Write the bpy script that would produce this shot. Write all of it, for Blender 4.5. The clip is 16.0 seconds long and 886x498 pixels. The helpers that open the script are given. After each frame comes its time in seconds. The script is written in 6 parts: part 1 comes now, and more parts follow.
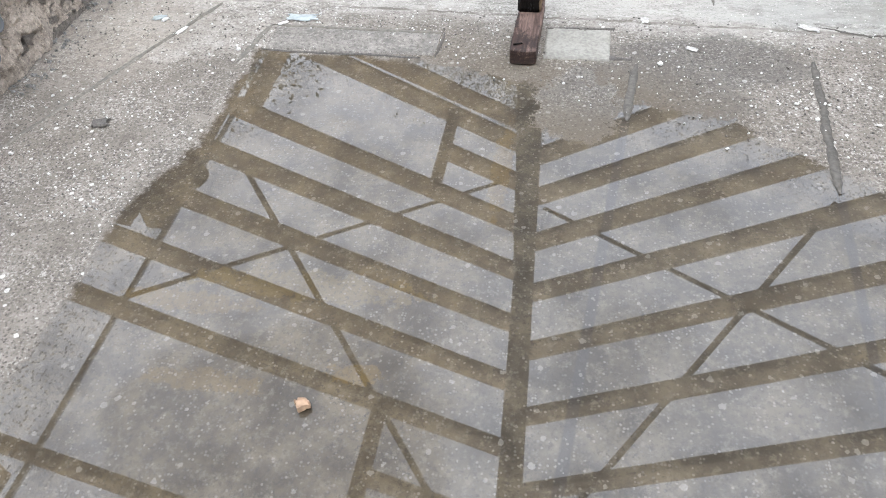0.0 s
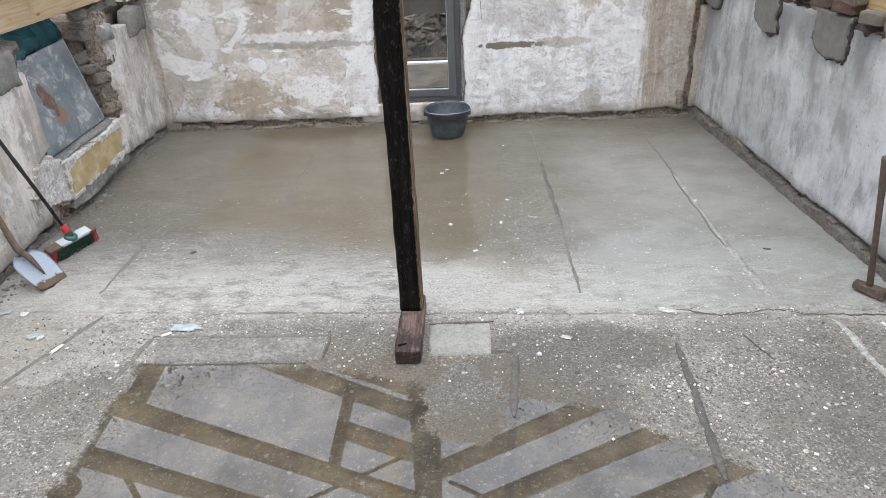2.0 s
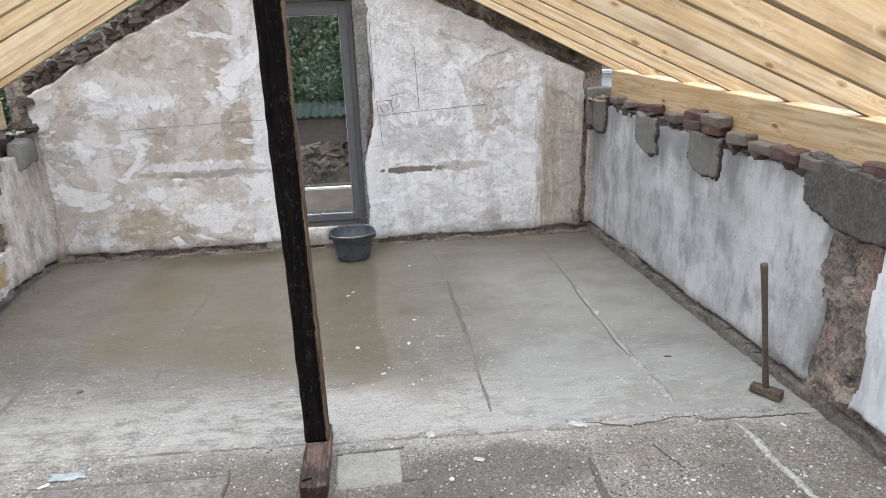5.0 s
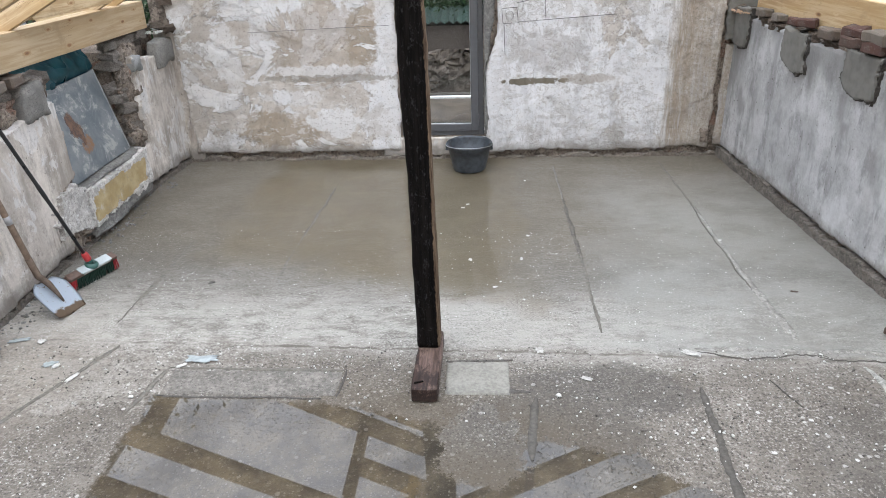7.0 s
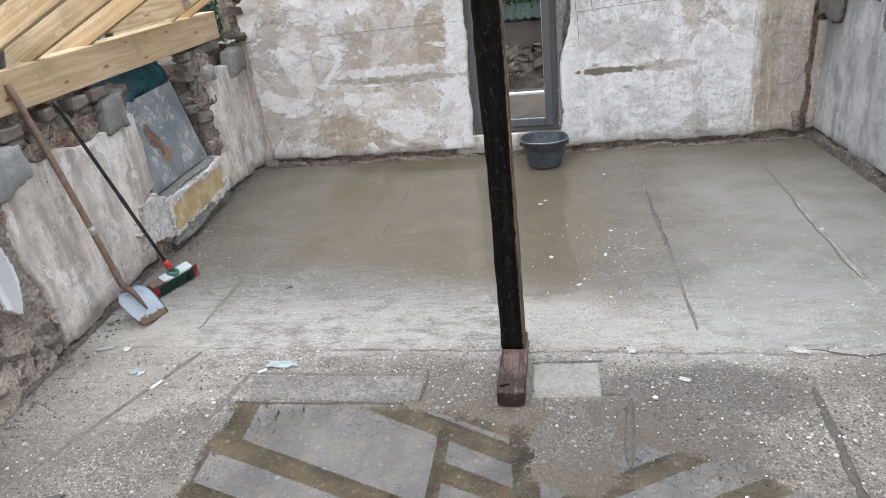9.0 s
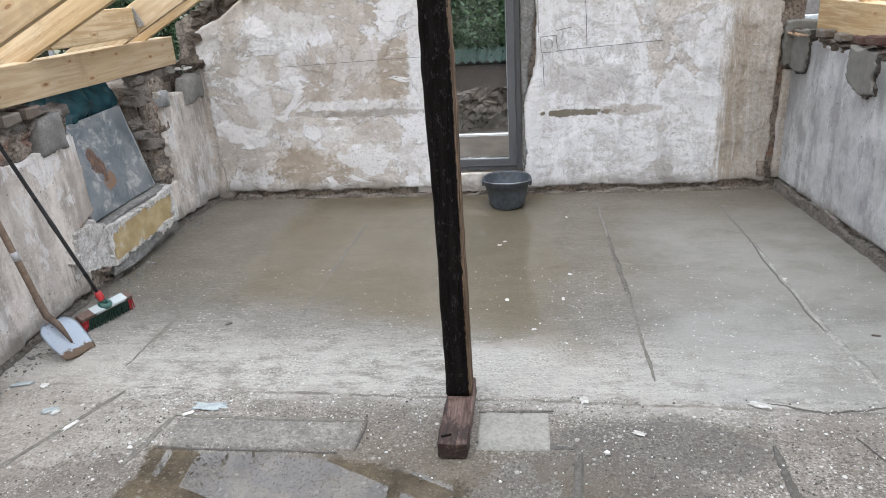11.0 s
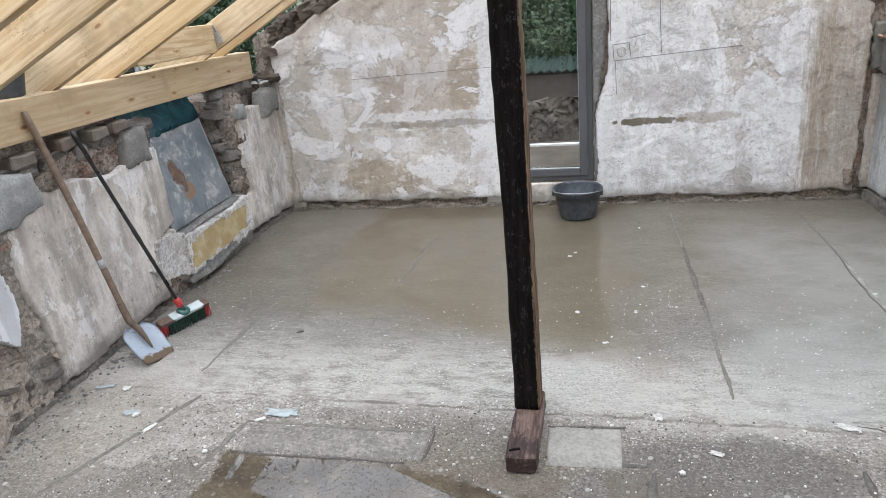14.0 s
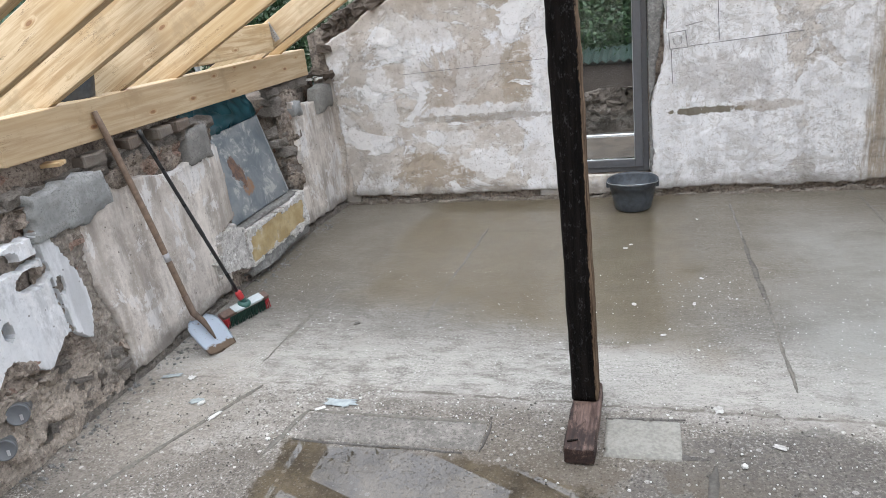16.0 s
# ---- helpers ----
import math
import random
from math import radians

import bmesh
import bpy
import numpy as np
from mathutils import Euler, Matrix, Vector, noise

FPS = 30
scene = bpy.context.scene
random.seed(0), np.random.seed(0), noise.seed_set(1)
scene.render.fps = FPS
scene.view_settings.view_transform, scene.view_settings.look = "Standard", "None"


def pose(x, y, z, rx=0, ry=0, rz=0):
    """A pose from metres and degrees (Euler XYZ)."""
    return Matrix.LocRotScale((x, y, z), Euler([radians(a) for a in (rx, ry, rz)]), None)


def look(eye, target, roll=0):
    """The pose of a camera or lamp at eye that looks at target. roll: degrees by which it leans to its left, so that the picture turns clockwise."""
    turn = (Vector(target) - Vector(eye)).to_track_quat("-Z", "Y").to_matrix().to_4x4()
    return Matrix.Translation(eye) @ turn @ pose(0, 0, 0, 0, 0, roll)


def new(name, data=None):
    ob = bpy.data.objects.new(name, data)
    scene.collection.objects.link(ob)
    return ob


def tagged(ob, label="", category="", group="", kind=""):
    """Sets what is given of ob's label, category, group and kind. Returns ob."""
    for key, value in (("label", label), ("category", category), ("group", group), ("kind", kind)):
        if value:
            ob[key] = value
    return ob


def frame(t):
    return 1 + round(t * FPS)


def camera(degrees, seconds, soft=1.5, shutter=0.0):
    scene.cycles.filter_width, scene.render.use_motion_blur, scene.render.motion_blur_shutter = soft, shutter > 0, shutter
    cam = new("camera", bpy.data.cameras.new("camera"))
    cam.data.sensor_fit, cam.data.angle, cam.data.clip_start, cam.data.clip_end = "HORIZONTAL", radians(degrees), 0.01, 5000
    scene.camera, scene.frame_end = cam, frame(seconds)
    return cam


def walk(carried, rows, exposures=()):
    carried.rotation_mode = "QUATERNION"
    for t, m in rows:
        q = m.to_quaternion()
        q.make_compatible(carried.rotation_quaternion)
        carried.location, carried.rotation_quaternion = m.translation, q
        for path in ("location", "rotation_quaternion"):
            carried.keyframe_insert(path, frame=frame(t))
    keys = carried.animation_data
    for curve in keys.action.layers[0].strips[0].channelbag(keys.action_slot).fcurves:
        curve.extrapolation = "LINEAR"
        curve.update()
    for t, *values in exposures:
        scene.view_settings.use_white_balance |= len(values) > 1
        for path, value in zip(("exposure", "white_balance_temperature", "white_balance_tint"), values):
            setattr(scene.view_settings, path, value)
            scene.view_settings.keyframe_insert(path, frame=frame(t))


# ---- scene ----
cam = camera(63.0, 16.0, 0.7)
PATH = [
    (0, (0.875, 0.112, 2.187), (0.542, 1.401, 0.695), -5.6),
    (0.5, (0.847, 0.201, 2.207), (0.642, 1.527, 0.724), -1.5),
    (1, (0.906, 0.303, 2.362), (0.757, 1.813, 1.06), -1.9),
    (1.5, (0.93, 0.32, 2.403), (0.804, 1.993, 1.315), -2.3),
    (2, (0.937, 0.299, 2.396), (0.846, 2.037, 1.411), -2.7),
    (2.5, (0.983, 0.311, 2.363), (0.928, 2.084, 1.441), -3.8),
    (3, (0.954, 0.31, 2.372), (0.905, 2.116, 1.515), -4.2),
    (3.5, (0.904, 0.304, 2.38), (0.878, 2.148, 1.605), -3.8),
    (4, (0.95, 0.311, 2.392), (1.06, 2.189, 1.714), -3.1),
    (4.2, (1.0, 0.322, 2.392), (1.191, 2.206, 1.748), -2.8),
    (6.3, (0.961, 0.334, 2.379), (0.957, 2.139, 1.516), 0.3),
    (6.5, (0.937, 0.337, 2.386), (0.883, 2.131, 1.504), -0.2),
    (7, (0.935, 0.352, 2.391), (0.791, 2.13, 1.486), -2.3),
    (7.5, (0.944, 0.355, 2.4), (0.733, 2.119, 1.482), -4.7),
    (8, (0.873, 0.364, 2.389), (0.59, 2.117, 1.468), -7.0),
    (8.2, (0.851, 0.374, 2.383), (0.531, 2.12, 1.462), -7.8),
    (10.3, (0.905, 0.643, 2.148), (0.613, 2.456, 1.356), -4.5),
    (10.5, (0.917, 0.648, 2.15), (0.636, 2.464, 1.359), -4.1),
    (11, (0.961, 0.68, 2.158), (0.701, 2.504, 1.379), -3.8),
    (11.5, (1.033, 0.711, 2.153), (0.802, 2.551, 1.404), -4.0),
    (12, (1.031, 0.717, 2.155), (0.795, 2.564, 1.425), -4.3),
    (12.5, (1.001, 0.707, 2.158), (0.733, 2.553, 1.438), -4.7),
    (13, (0.975, 0.707, 2.155), (0.651, 2.544, 1.432), -5.1),
    (13.5, (0.955, 0.707, 2.156), (0.567, 2.528, 1.425), -5.3),
    (14, (0.954, 0.701, 2.152), (0.508, 2.506, 1.413), -5.6),
    (14.5, (0.936, 0.688, 2.151), (0.445, 2.478, 1.406), -5.9),
    (15, (0.921, 0.672, 2.155), (0.393, 2.451, 1.407), -6.3),
    (15.5, (0.923, 0.672, 2.157), (0.364, 2.441, 1.41), -6.8),
    (16, (0.93, 0.668, 2.152), (0.351, 2.434, 1.414), -7.5),
]
walk(cam, [(t, look(eye, target, roll)) for t, eye, target, roll in PATH], [(0, 1.5), (0.8, 1.5), (1.6, 1.3), (4, 1.12), (7, 1.15), (16, 1.12)])

# ---- daylight: an overcast sky and a faint, very wide sun ----
world = bpy.data.worlds.new("overcast_sky")
scene.world = world
world.use_nodes = True
wt = world.node_tree
wt.nodes.clear()
w_out = wt.nodes.new("ShaderNodeOutputWorld")
w_bg = wt.nodes.new("ShaderNodeBackground")
w_sky = wt.nodes.new("ShaderNodeTexSky")
w_sky.sky_type, w_sky.sun_disc = "NISHITA", False
w_sky.sun_elevation, w_sky.sun_rotation = radians(58), radians(200)
w_sky.dust_density = 4.0
w_hsv = wt.nodes.new("ShaderNodeHueSaturation")
w_hsv.inputs["Saturation"].default_value = 0.12
w_mix = wt.nodes.new("ShaderNodeMix")
w_mix.data_type = "RGBA"
w_mix.inputs[0].default_value = 0.8
w_mix.inputs[7].default_value = (9.35, 10.0, 11.45, 1)
wt.links.new(w_sky.outputs[0], w_hsv.inputs["Color"])
wt.links.new(w_hsv.outputs[0], w_mix.inputs[6])
wt.links.new(w_mix.outputs[2], w_bg.inputs[0])
w_bg.inputs[1].default_value = 0.15
wt.links.new(w_bg.outputs[0], w_out.inputs[0])

sun_data = bpy.data.lights.new("sun", "SUN")
sun_data.energy, sun_data.angle, sun_data.color = 0.6, radians(40), (1, 0.97, 0.93)
sun = new("sun", sun_data)
sun.matrix_world = look((0.5, 1, 12), (0.5, 4.5, 0))


# ---- node helpers ----
class Graph:
    """A node material with a Principled surface, and short ways to add nodes."""

    def __init__(self, name, rough=0.8, metal=0.0, spec=0.5):
        self.m = bpy.data.materials.new(name)
        self.m.use_nodes = True
        self.t = self.m.node_tree
        self.b = self.t.nodes["Principled BSDF"]
        self.b.inputs["Roughness"].default_value = rough
        self.b.inputs["Metallic"].default_value = metal
        self.b.inputs["Specular IOR Level"].default_value = spec
        self.pos = self.node("ShaderNodeTexCoord").outputs["Object"]

    def node(self, kind, **kw):
        n = self.t.nodes.new(kind)
        for k, v in kw.items():
            self.put(n.inputs[k], v)
        return n

    def put(self, sock, v):
        if isinstance(v, bpy.types.NodeSocket):
            self.t.links.new(v, sock)
        elif isinstance(v, (tuple, list)) and sock.type == "RGBA":
            sock.default_value = (*v[:3], 1)
        else:
            sock.default_value = v

    def set(self, **kw):
        for k, v in kw.items():
            self.put(self.b.inputs[k.replace("_", " ")], v)
        return self

    def math(self, op, a, b=0.0, clamp=False):
        n = self.t.nodes.new("ShaderNodeMath")
        n.operation, n.use_clamp = op, clamp
        self.put(n.inputs[0], a)
        self.put(n.inputs[1], b)
        return n.outputs[0]

    def add(self, a, b):
        return self.math("ADD", a, b)

    def sub(self, a, b):
        return self.math("SUBTRACT", a, b)

    def mul(self, a, b):
        return self.math("MULTIPLY", a, b)

    def low(self, a, b):
        return self.math("MINIMUM", a, b)

    def high(self, a, b):
        return self.math("MAXIMUM", a, b)

    def ss(self, v, a, b, lo=0.0, hi=1.0):
        n = self.t.nodes.new("ShaderNodeMapRange")
        n.interpolation_type = "SMOOTHSTEP"
        for k, x in zip(("Value", "From Min", "From Max", "To Min", "To Max"), (v, a, b, lo, hi)):
            self.put(n.inputs[k], x)
        return n.outputs[0]

    def xyz(self, v=None):
        n = self.node("ShaderNodeSeparateXYZ", Vector=v or self.pos)
        return n.outputs

    def stretch(self, s, v=None, turn=(0, 0, 0)):
        n = self.node("ShaderNodeMapping", Vector=v or self.pos)
        n.inputs["Scale"].default_value = s
        n.inputs["Rotation"].default_value = turn
        return n.outputs[0]

    def noise(self, scale, detail=4.0, rough=0.55, v=None, dist=0.0):
        n = self.node("ShaderNodeTexNoise", Vector=v or self.pos, Scale=scale, Detail=detail, Roughness=rough, Distortion=dist)
        return n.outputs["Fac"]

    def voro(self, scale, v=None, feature="F1", out="Distance", rand=1.0):
        n = self.t.nodes.new("ShaderNodeTexVoronoi")
        n.feature = feature
        self.put(n.inputs["Vector"], v or self.pos)
        self.put(n.inputs["Scale"], scale)
        self.put(n.inputs["Randomness"], rand)
        return n.outputs[out]

    def mix(self, f, a, b):
        n = self.t.nodes.new("ShaderNodeMix")
        n.data_type = "RGBA"
        self.put(n.inputs[0], f)
        self.put(n.inputs[6], a)
        self.put(n.inputs[7], b)
        return n.outputs[2]

    def bright(self, c, v):
        n = self.node("ShaderNodeHueSaturation", Color=c, Value=v)
        return n.outputs[0]

    def random(self):
        return self.node("ShaderNodeObjectInfo").outputs["Random"]

    def bump(self, h, dist=0.01, strength=1.0):
        n = self.node("ShaderNodeBump", Height=h, Distance=dist, Strength=strength)
        self.put(self.b.inputs["Normal"], n.outputs[0])
        return self

    def spot(self, a, b, ca, cb, ra, rb, edge):
        """1 inside an ellipse in two coordinates, worn by the field edge."""
        da = self.math("POWER", self.math("DIVIDE", self.math("ABSOLUTE", self.sub(a, ca)), ra), 2.0)
        db = self.math("POWER", self.math("DIVIDE", self.math("ABSOLUTE", self.sub(b, cb)), rb), 2.0)
        d = self.sub(1.0, self.add(da, db))
        return self.ss(self.add(d, edge), 0.0, 0.35)


def g_simple(name, c, rough=0.7, metal=0.0, scale=20.0, vary=0.25, bump=0.002, spec=0.5):
    g = Graph(name, rough, metal, spec)
    f = g.noise(scale, 5)
    f2 = g.noise(scale * 0.15, 3)
    d = tuple(x * (1 - vary) for x in c)
    l = tuple(min(1, x * (1 + vary)) for x in c)
    g.set(Base_Color=g.mix(g.ss(g.add(g.mul(f, 0.6), g.mul(f2, 0.4)), 0.3, 0.7), d, l))
    g.set(Roughness=g.ss(f2, 0.3, 0.7, max(0, rough - 0.12), min(1, rough + 0.1)))
    return g.bump(f, bump, 0.6).m


# ---- materials ----
def m_floor():
    g = Graph("worn_concrete_floor", 0.85)
    p = g.xyz()
    x, y = p[0], p[1]
    big, mid, fine = g.noise(0.9, 5, 0.6), g.noise(4.5, 7, 0.65), g.noise(38, 7, 0.75)
    grit = g.noise(170, 4, 0.7)
    # exposed aggregate of the nearer slab
    peb = g.node("ShaderNodeTexVoronoi", Vector=g.pos, Scale=85.0)
    pr = g.xyz(peb.outputs["Color"])
    pd = peb.outputs["Distance"]
    near = g.mix(g.ss(mid, 0.3, 0.72), (0.140, 0.126, 0.108), (0.232, 0.213, 0.187))
    near = g.mix(g.ss(g.noise(2.1, 6, 0.65), 0.44, 0.62, 0, 0.45), near, (0.115, 0.100, 0.082))
    near = g.mix(g.ss(g.noise(16, 7, 0.75), 0.42, 0.64, 0, 0.4), near, (0.100, 0.089, 0.075))
    stone = g.mix(g.ss(pr[1], 0.3, 1.0), (0.050, 0.044, 0.037), (0.30, 0.280, 0.248))
    show = g.mul(g.ss(pd, 0.55, 0.3), g.ss(g.add(pr[0], g.mul(mid, 0.6)), 0.88, 1.02))
    near = g.mix(g.mul(show, 0.85), near, stone)
    spk = g.noise(75, 3, 0.65)
    near = g.mix(g.ss(spk, 0.57, 0.70, 0, 0.28), near, (0.40, 0.38, 0.345))
    near = g.mix(g.ss(spk, 0.43, 0.36, 0, 0.6), near, (0.050, 0.044, 0.036))
    near = g.mix(g.ss(grit, 0.58, 0.70, 0, 0.25), near, (0.38, 0.36, 0.33))
    fl = g.node("ShaderNodeTexVoronoi", Vector=g.pos, Scale=30.0)
    fr = g.xyz(fl.outputs["Color"])
    size = g.mul(g.math("POWER", fr[1], 2.5), 0.30)
    fleck = g.mul(g.ss(g.sub(g.add(fl.outputs["Distance"], g.mul(g.sub(g.noise(75, 5, 0.75), 0.5), 0.7)), size), 0.12, 0.06), g.ss(fr[0], 0.74, 0.76))
    near = g.mix(g.mul(fleck, 0.85), near, (0.54, 0.53, 0.50))
    # trowelled screed of the far half
    streak = g.noise(2.2, 7, 0.66, g.stretch((0.8, 1.3, 1)))
    far = g.mix(g.ss(streak, 0.3, 0.72), (0.128, 0.121, 0.104), (0.200, 0.192, 0.172))
    scr = g.noise(12, 8, 0.75, g.stretch((0.55, 1.9, 1), None, (0, 0, 0.2)))
    far = g.mix(g.ss(scr, 0.54, 0.64, 0, 0.65), far, (0.285, 0.278, 0.258))
    far = g.mix(g.ss(g.noise(26, 7, 0.78), 0.50, 0.64, 0, 0.65), far, (0.075, 0.069, 0.058))
    far = g.mix(g.ss(g.noise(62, 5, 0.75), 0.54, 0.62, 0, 0.6), far, (0.31, 0.30, 0.28))
    far = g.mix(g.ss(g.noise(1.7, 7, 0.68), 0.42, 0.6, 0.25, 0), far, (0.105, 0.095, 0.076))
    far = g.mix(g.ss(grit, 0.56, 0.66, 0, 0.5), far, (0.33, 0.32, 0.30))
    far = g.mix(g.ss(g.noise(48, 6, 0.78), 0.46, 0.38, 0, 0.7), far, (0.070, 0.063, 0.052))
    scuff = g.noise(19, 6, 0.72, g.stretch((0.45, 2.2, 1), None, (0, 0, 0.15)))
    far = g.mix(g.ss(g.math("ABSOLUTE", g.sub(scuff, 0.5)), 0.018, 0.004, 0, 0.45), far, (0.085, 0.076, 0.062))
    fl2 = g.node("ShaderNodeTexVoronoi", Vector=g.pos, Scale=24.0)
    f2 = g.mul(g.ss(g.add(fl2.outputs["Distance"], g.mul(g.sub(fine, 0.5), 0.6)), 0.17, 0.08), g.ss(g.xyz(fl2.outputs["Color"])[0], 0.74, 0.78))
    far = g.mix(g.mul(f2, 0.6), far, (0.46, 0.45, 0.42))
    seam = g.add(y, g.add(g.mul(g.sub(g.noise(3.0, 5), 0.5), 0.16), g.mul(x, 0.045)))
    isfar = g.ss(seam, 3.80, 3.90)
    col = g.mix(isfar, near, far)
    # lime and cement dust trodden into the strip along the seam
    dust = g.mul(g.ss(seam, 3.6, 3.9), g.ss(g.add(seam, g.mul(g.sub(big, 0.5), 1.0)), 4.75, 4.05))
    chips = g.ss(g.add(g.noise(9.0, 10, 0.80, g.stretch((0.6, 1.4, 1))), g.mul(g.sub(big, 0.5), 0.5)), 0.40, 0.56)
    chips = g.high(chips, g.mul(g.spot(x, y, 0.95, 4.1, 0.45, 0.35, g.mul(g.sub(mid, 0.5), 1.5)), 0.9))
    dust = g.mul(dust, g.add(0.25, g.mul(chips, 0.75)))
    col = g.mix(g.mul(dust, 0.75), col, (0.43, 0.42, 0.388))
    leftdust = g.mul(g.spot(x, y, -1.15, 3.6, 0.8, 0.4, g.add(g.mul(g.sub(mid, 0.5), 3.0), g.mul(g.sub(fine, 0.5), 2.2))), g.add(0.12, g.mul(chips, 0.32)))
    col = g.mix(g.mul(leftdust, g.ss(g.noise(40, 6, 0.78), 0.38, 0.56, 0.3, 1.0)), col, (0.47, 0.45, 0.41))
    patchy = g.mul(g.ss(y, 4.9, 4.2), g.ss(g.noise(3.0, 7, 0.7), 0.40, 0.60, 0.1, 1.0))
    col = g.mix(g.mul(patchy, g.ss(spk, 0.53, 0.62, 0, 0.45)), col, (0.50, 0.49, 0.46))
    col = g.mix(g.mul(patchy, g.ss(spk, 0.46, 0.38, 0, 0.5)), col, (0.10, 0.095, 0.085))
    crack = g.noise(5.0, 8, 0.75, g.stretch((0.5, 2.0, 1)))
    col = g.mix(g.mul(g.ss(g.math("ABSOLUTE", g.sub(crack, 0.5)), 0.012, 0.002), g.mul(g.ss(seam, 3.5, 3.9), 0.55)), col, (0.09, 0.083, 0.072))
    edge = g.ss(g.math("ABSOLUTE", g.sub(g.add(y, g.add(g.mul(x, 0.035), g.mul(g.sub(g.noise(6.0, 7, 0.7), 0.5), 0.10))), 3.80)), 0.016, 0.004)
    col = g.mix(g.mul(edge, g.ss(g.noise(2.4, 5), 0.42, 0.56, 0.1, 0.8)), col, (0.10, 0.088, 0.074))
    tick = g.node("ShaderNodeTexVoronoi", Vector=g.stretch((1.0, 1.5, 1.0), None, (0, 0, 0.5)), Scale=62.0)
    tr = g.xyz(tick.outputs["Color"])
    col = g.mix(g.mul(g.mul(g.ss(g.add(tick.outputs["Distance"], g.mul(g.sub(grit, 0.5), 0.5)), 0.26, 0.14), g.ss(tr[0], 0.86, 0.9)), g.mul(isfar, 0.7)), col, (0.56, 0.55, 0.52))
    col = g.mix(g.mul(g.mul(g.ss(g.add(tick.outputs["Distance"], g.mul(g.sub(grit, 0.5), 0.6)), 0.34, 0.2), g.ss(tr[1], 0.82, 0.86)), g.mul(isfar, 0.65)), col, (0.055, 0.05, 0.042))
    side = g.mul(g.ss(g.add(x, g.mul(g.sub(mid, 0.5), 0.8)), -1.15, -1.75), g.mul(g.ss(y, 4.6, 3.6), g.ss(y, 2.7, 3.3)))
    col = g.mix(g.mul(side, g.ss(g.noise(30, 7, 0.78), 0.36, 0.6, 0.7, 0.2)), col, (0.36, 0.325, 0.28))
    # oil-dark worn spots on the nearer slab
    wob = g.mul(g.sub(mid, 0.5), 2.8)
    dark = g.mul(g.spot(x, y, 1.5, 3.42, 0.55, 0.26, wob), 0.7)
    dark = g.high(dark, g.mul(g.spot(x, y, 1.15, 3.05, 0.55, 0.40, wob), 0.62))
    dark = g.high(dark, g.mul(g.spot(x, y, 2.75, 2.9, 0.4, 0.5, wob), 0.45))
    col = g.mix(g.mul(dark, g.ss(fine, 0.3, 0.6, 1.0, 0.5)), col, (0.062, 0.06, 0.056))
    # soaked part of the far half: darker, tan and glossy
    dd = g.low(g.low(g.sub(1.3, x), g.add(x, 1.35)), g.sub(y, g.sub(4.5, g.mul(x, 0.3))))
    dd = g.add(dd, g.mul(g.sub(g.noise(1.6, 6, 0.65), 0.5), 0.9))
    damp = g.ss(dd, -0.12, 0.35)
    dull = g.mul(g.ss(g.add(g.sub(y, 4.7), g.mul(g.sub(big, 0.5), 1.6)), -0.1, 0.5), 0.45)
    soak = g.mul(g.high(damp, dull), isfar)
    col = g.mix(soak, col, g.mix(0.66, col, (0.112, 0.086, 0.041)))
    # cool sky sheen on the right-hand screed, mixed into the base colour
    pale = g.mul(g.mul(g.ss(g.add(x, g.mul(g.sub(big, 0.5), 1.4)), 1.4, 2.0), g.ss(g.add(y, g.mul(g.sub(big, 0.5), 1.5)), 6.9, 5.6)), isfar)
    col = g.mix(g.mul(pale, g.ss(streak, 0.35, 0.6, 0.35, 0.6)), col, (0.280, 0.284, 0.268))
    # standing water on the nearer slab
    pd1 = g.add(g.add(x, 0.90), g.ss(y, 2.6, 2.0, 0.0, 0.17))
    pd2 = g.low(g.sub(g.sub(3.32, y), g.mul(g.high(g.add(x, 0.1), 0.0), 0.24)), g.sub(g.sub(3.04, y), g.mul(g.sub(x, 1.42), 0.72)))
    pd3 = g.sub(2.5, x)
    rim = g.add(g.mul(g.sub(g.noise(2.6, 6, 0.62), 0.5), 0.20), g.add(g.mul(g.sub(g.noise(14, 5, 0.7), 0.5), 0.12), g.mul(g.sub(fine, 0.5), g.ss(x, 0.2, 1.0, 0.08, 0.30))))
    pf = g.add(g.low(g.low(pd1, pd2), pd3), rim)
    pf = g.sub(pf, g.mul(g.spot(x, y, 0.86, 2.95, 0.22, 0.36, g.mul(g.sub(g.noise(9, 7, 0.75), 0.5), 4.0)), 0.36))
    wet = g.ss(pf, -0.03, 0.02)
    moist = g.mul(g.ss(g.add(pf, g.mul(g.sub(mid, 0.5), 0.25)), -0.50, 0.0), g.ss(g.math("ABSOLUTE", g.sub(x, 0.75)), 1.3, 0.3))
    col = g.mix(g.mul(moist, 0.72), col, g.mix(g.mul(show, 0.4), (0.092, 0.074, 0.050), stone))
    water = g.mul(g.ss(pf, -0.03, 0.02), g.sub(1.0, g.mul(g.ss(pf, 0.55, 0.05), g.mul(show, 0.9))))
    water = g.mul(water, g.ss(g.noise(2.3, 6, 0.65), 0.36, 0.56, 0.66, 1.0))
    water = g.mul(water, g.sub(1.0, g.mul(g.spot(x, y, -0.05, 1.15, 0.65, 0.45, g.mul(g.sub(g.noise(3, 6, 0.7), 0.5), 2.0)), 0.38)))
    wetcol = g.mix(g.ss(mid, 0.35, 0.7), g.mix(g.ss(x, 0.75, 0.35), (0.024, 0.019, 0.011), (0.030, 0.022, 0.011)), g.mix(g.ss(x, 0.75, 0.35), (0.080, 0.066, 0.043), (0.088, 0.069, 0.040)))
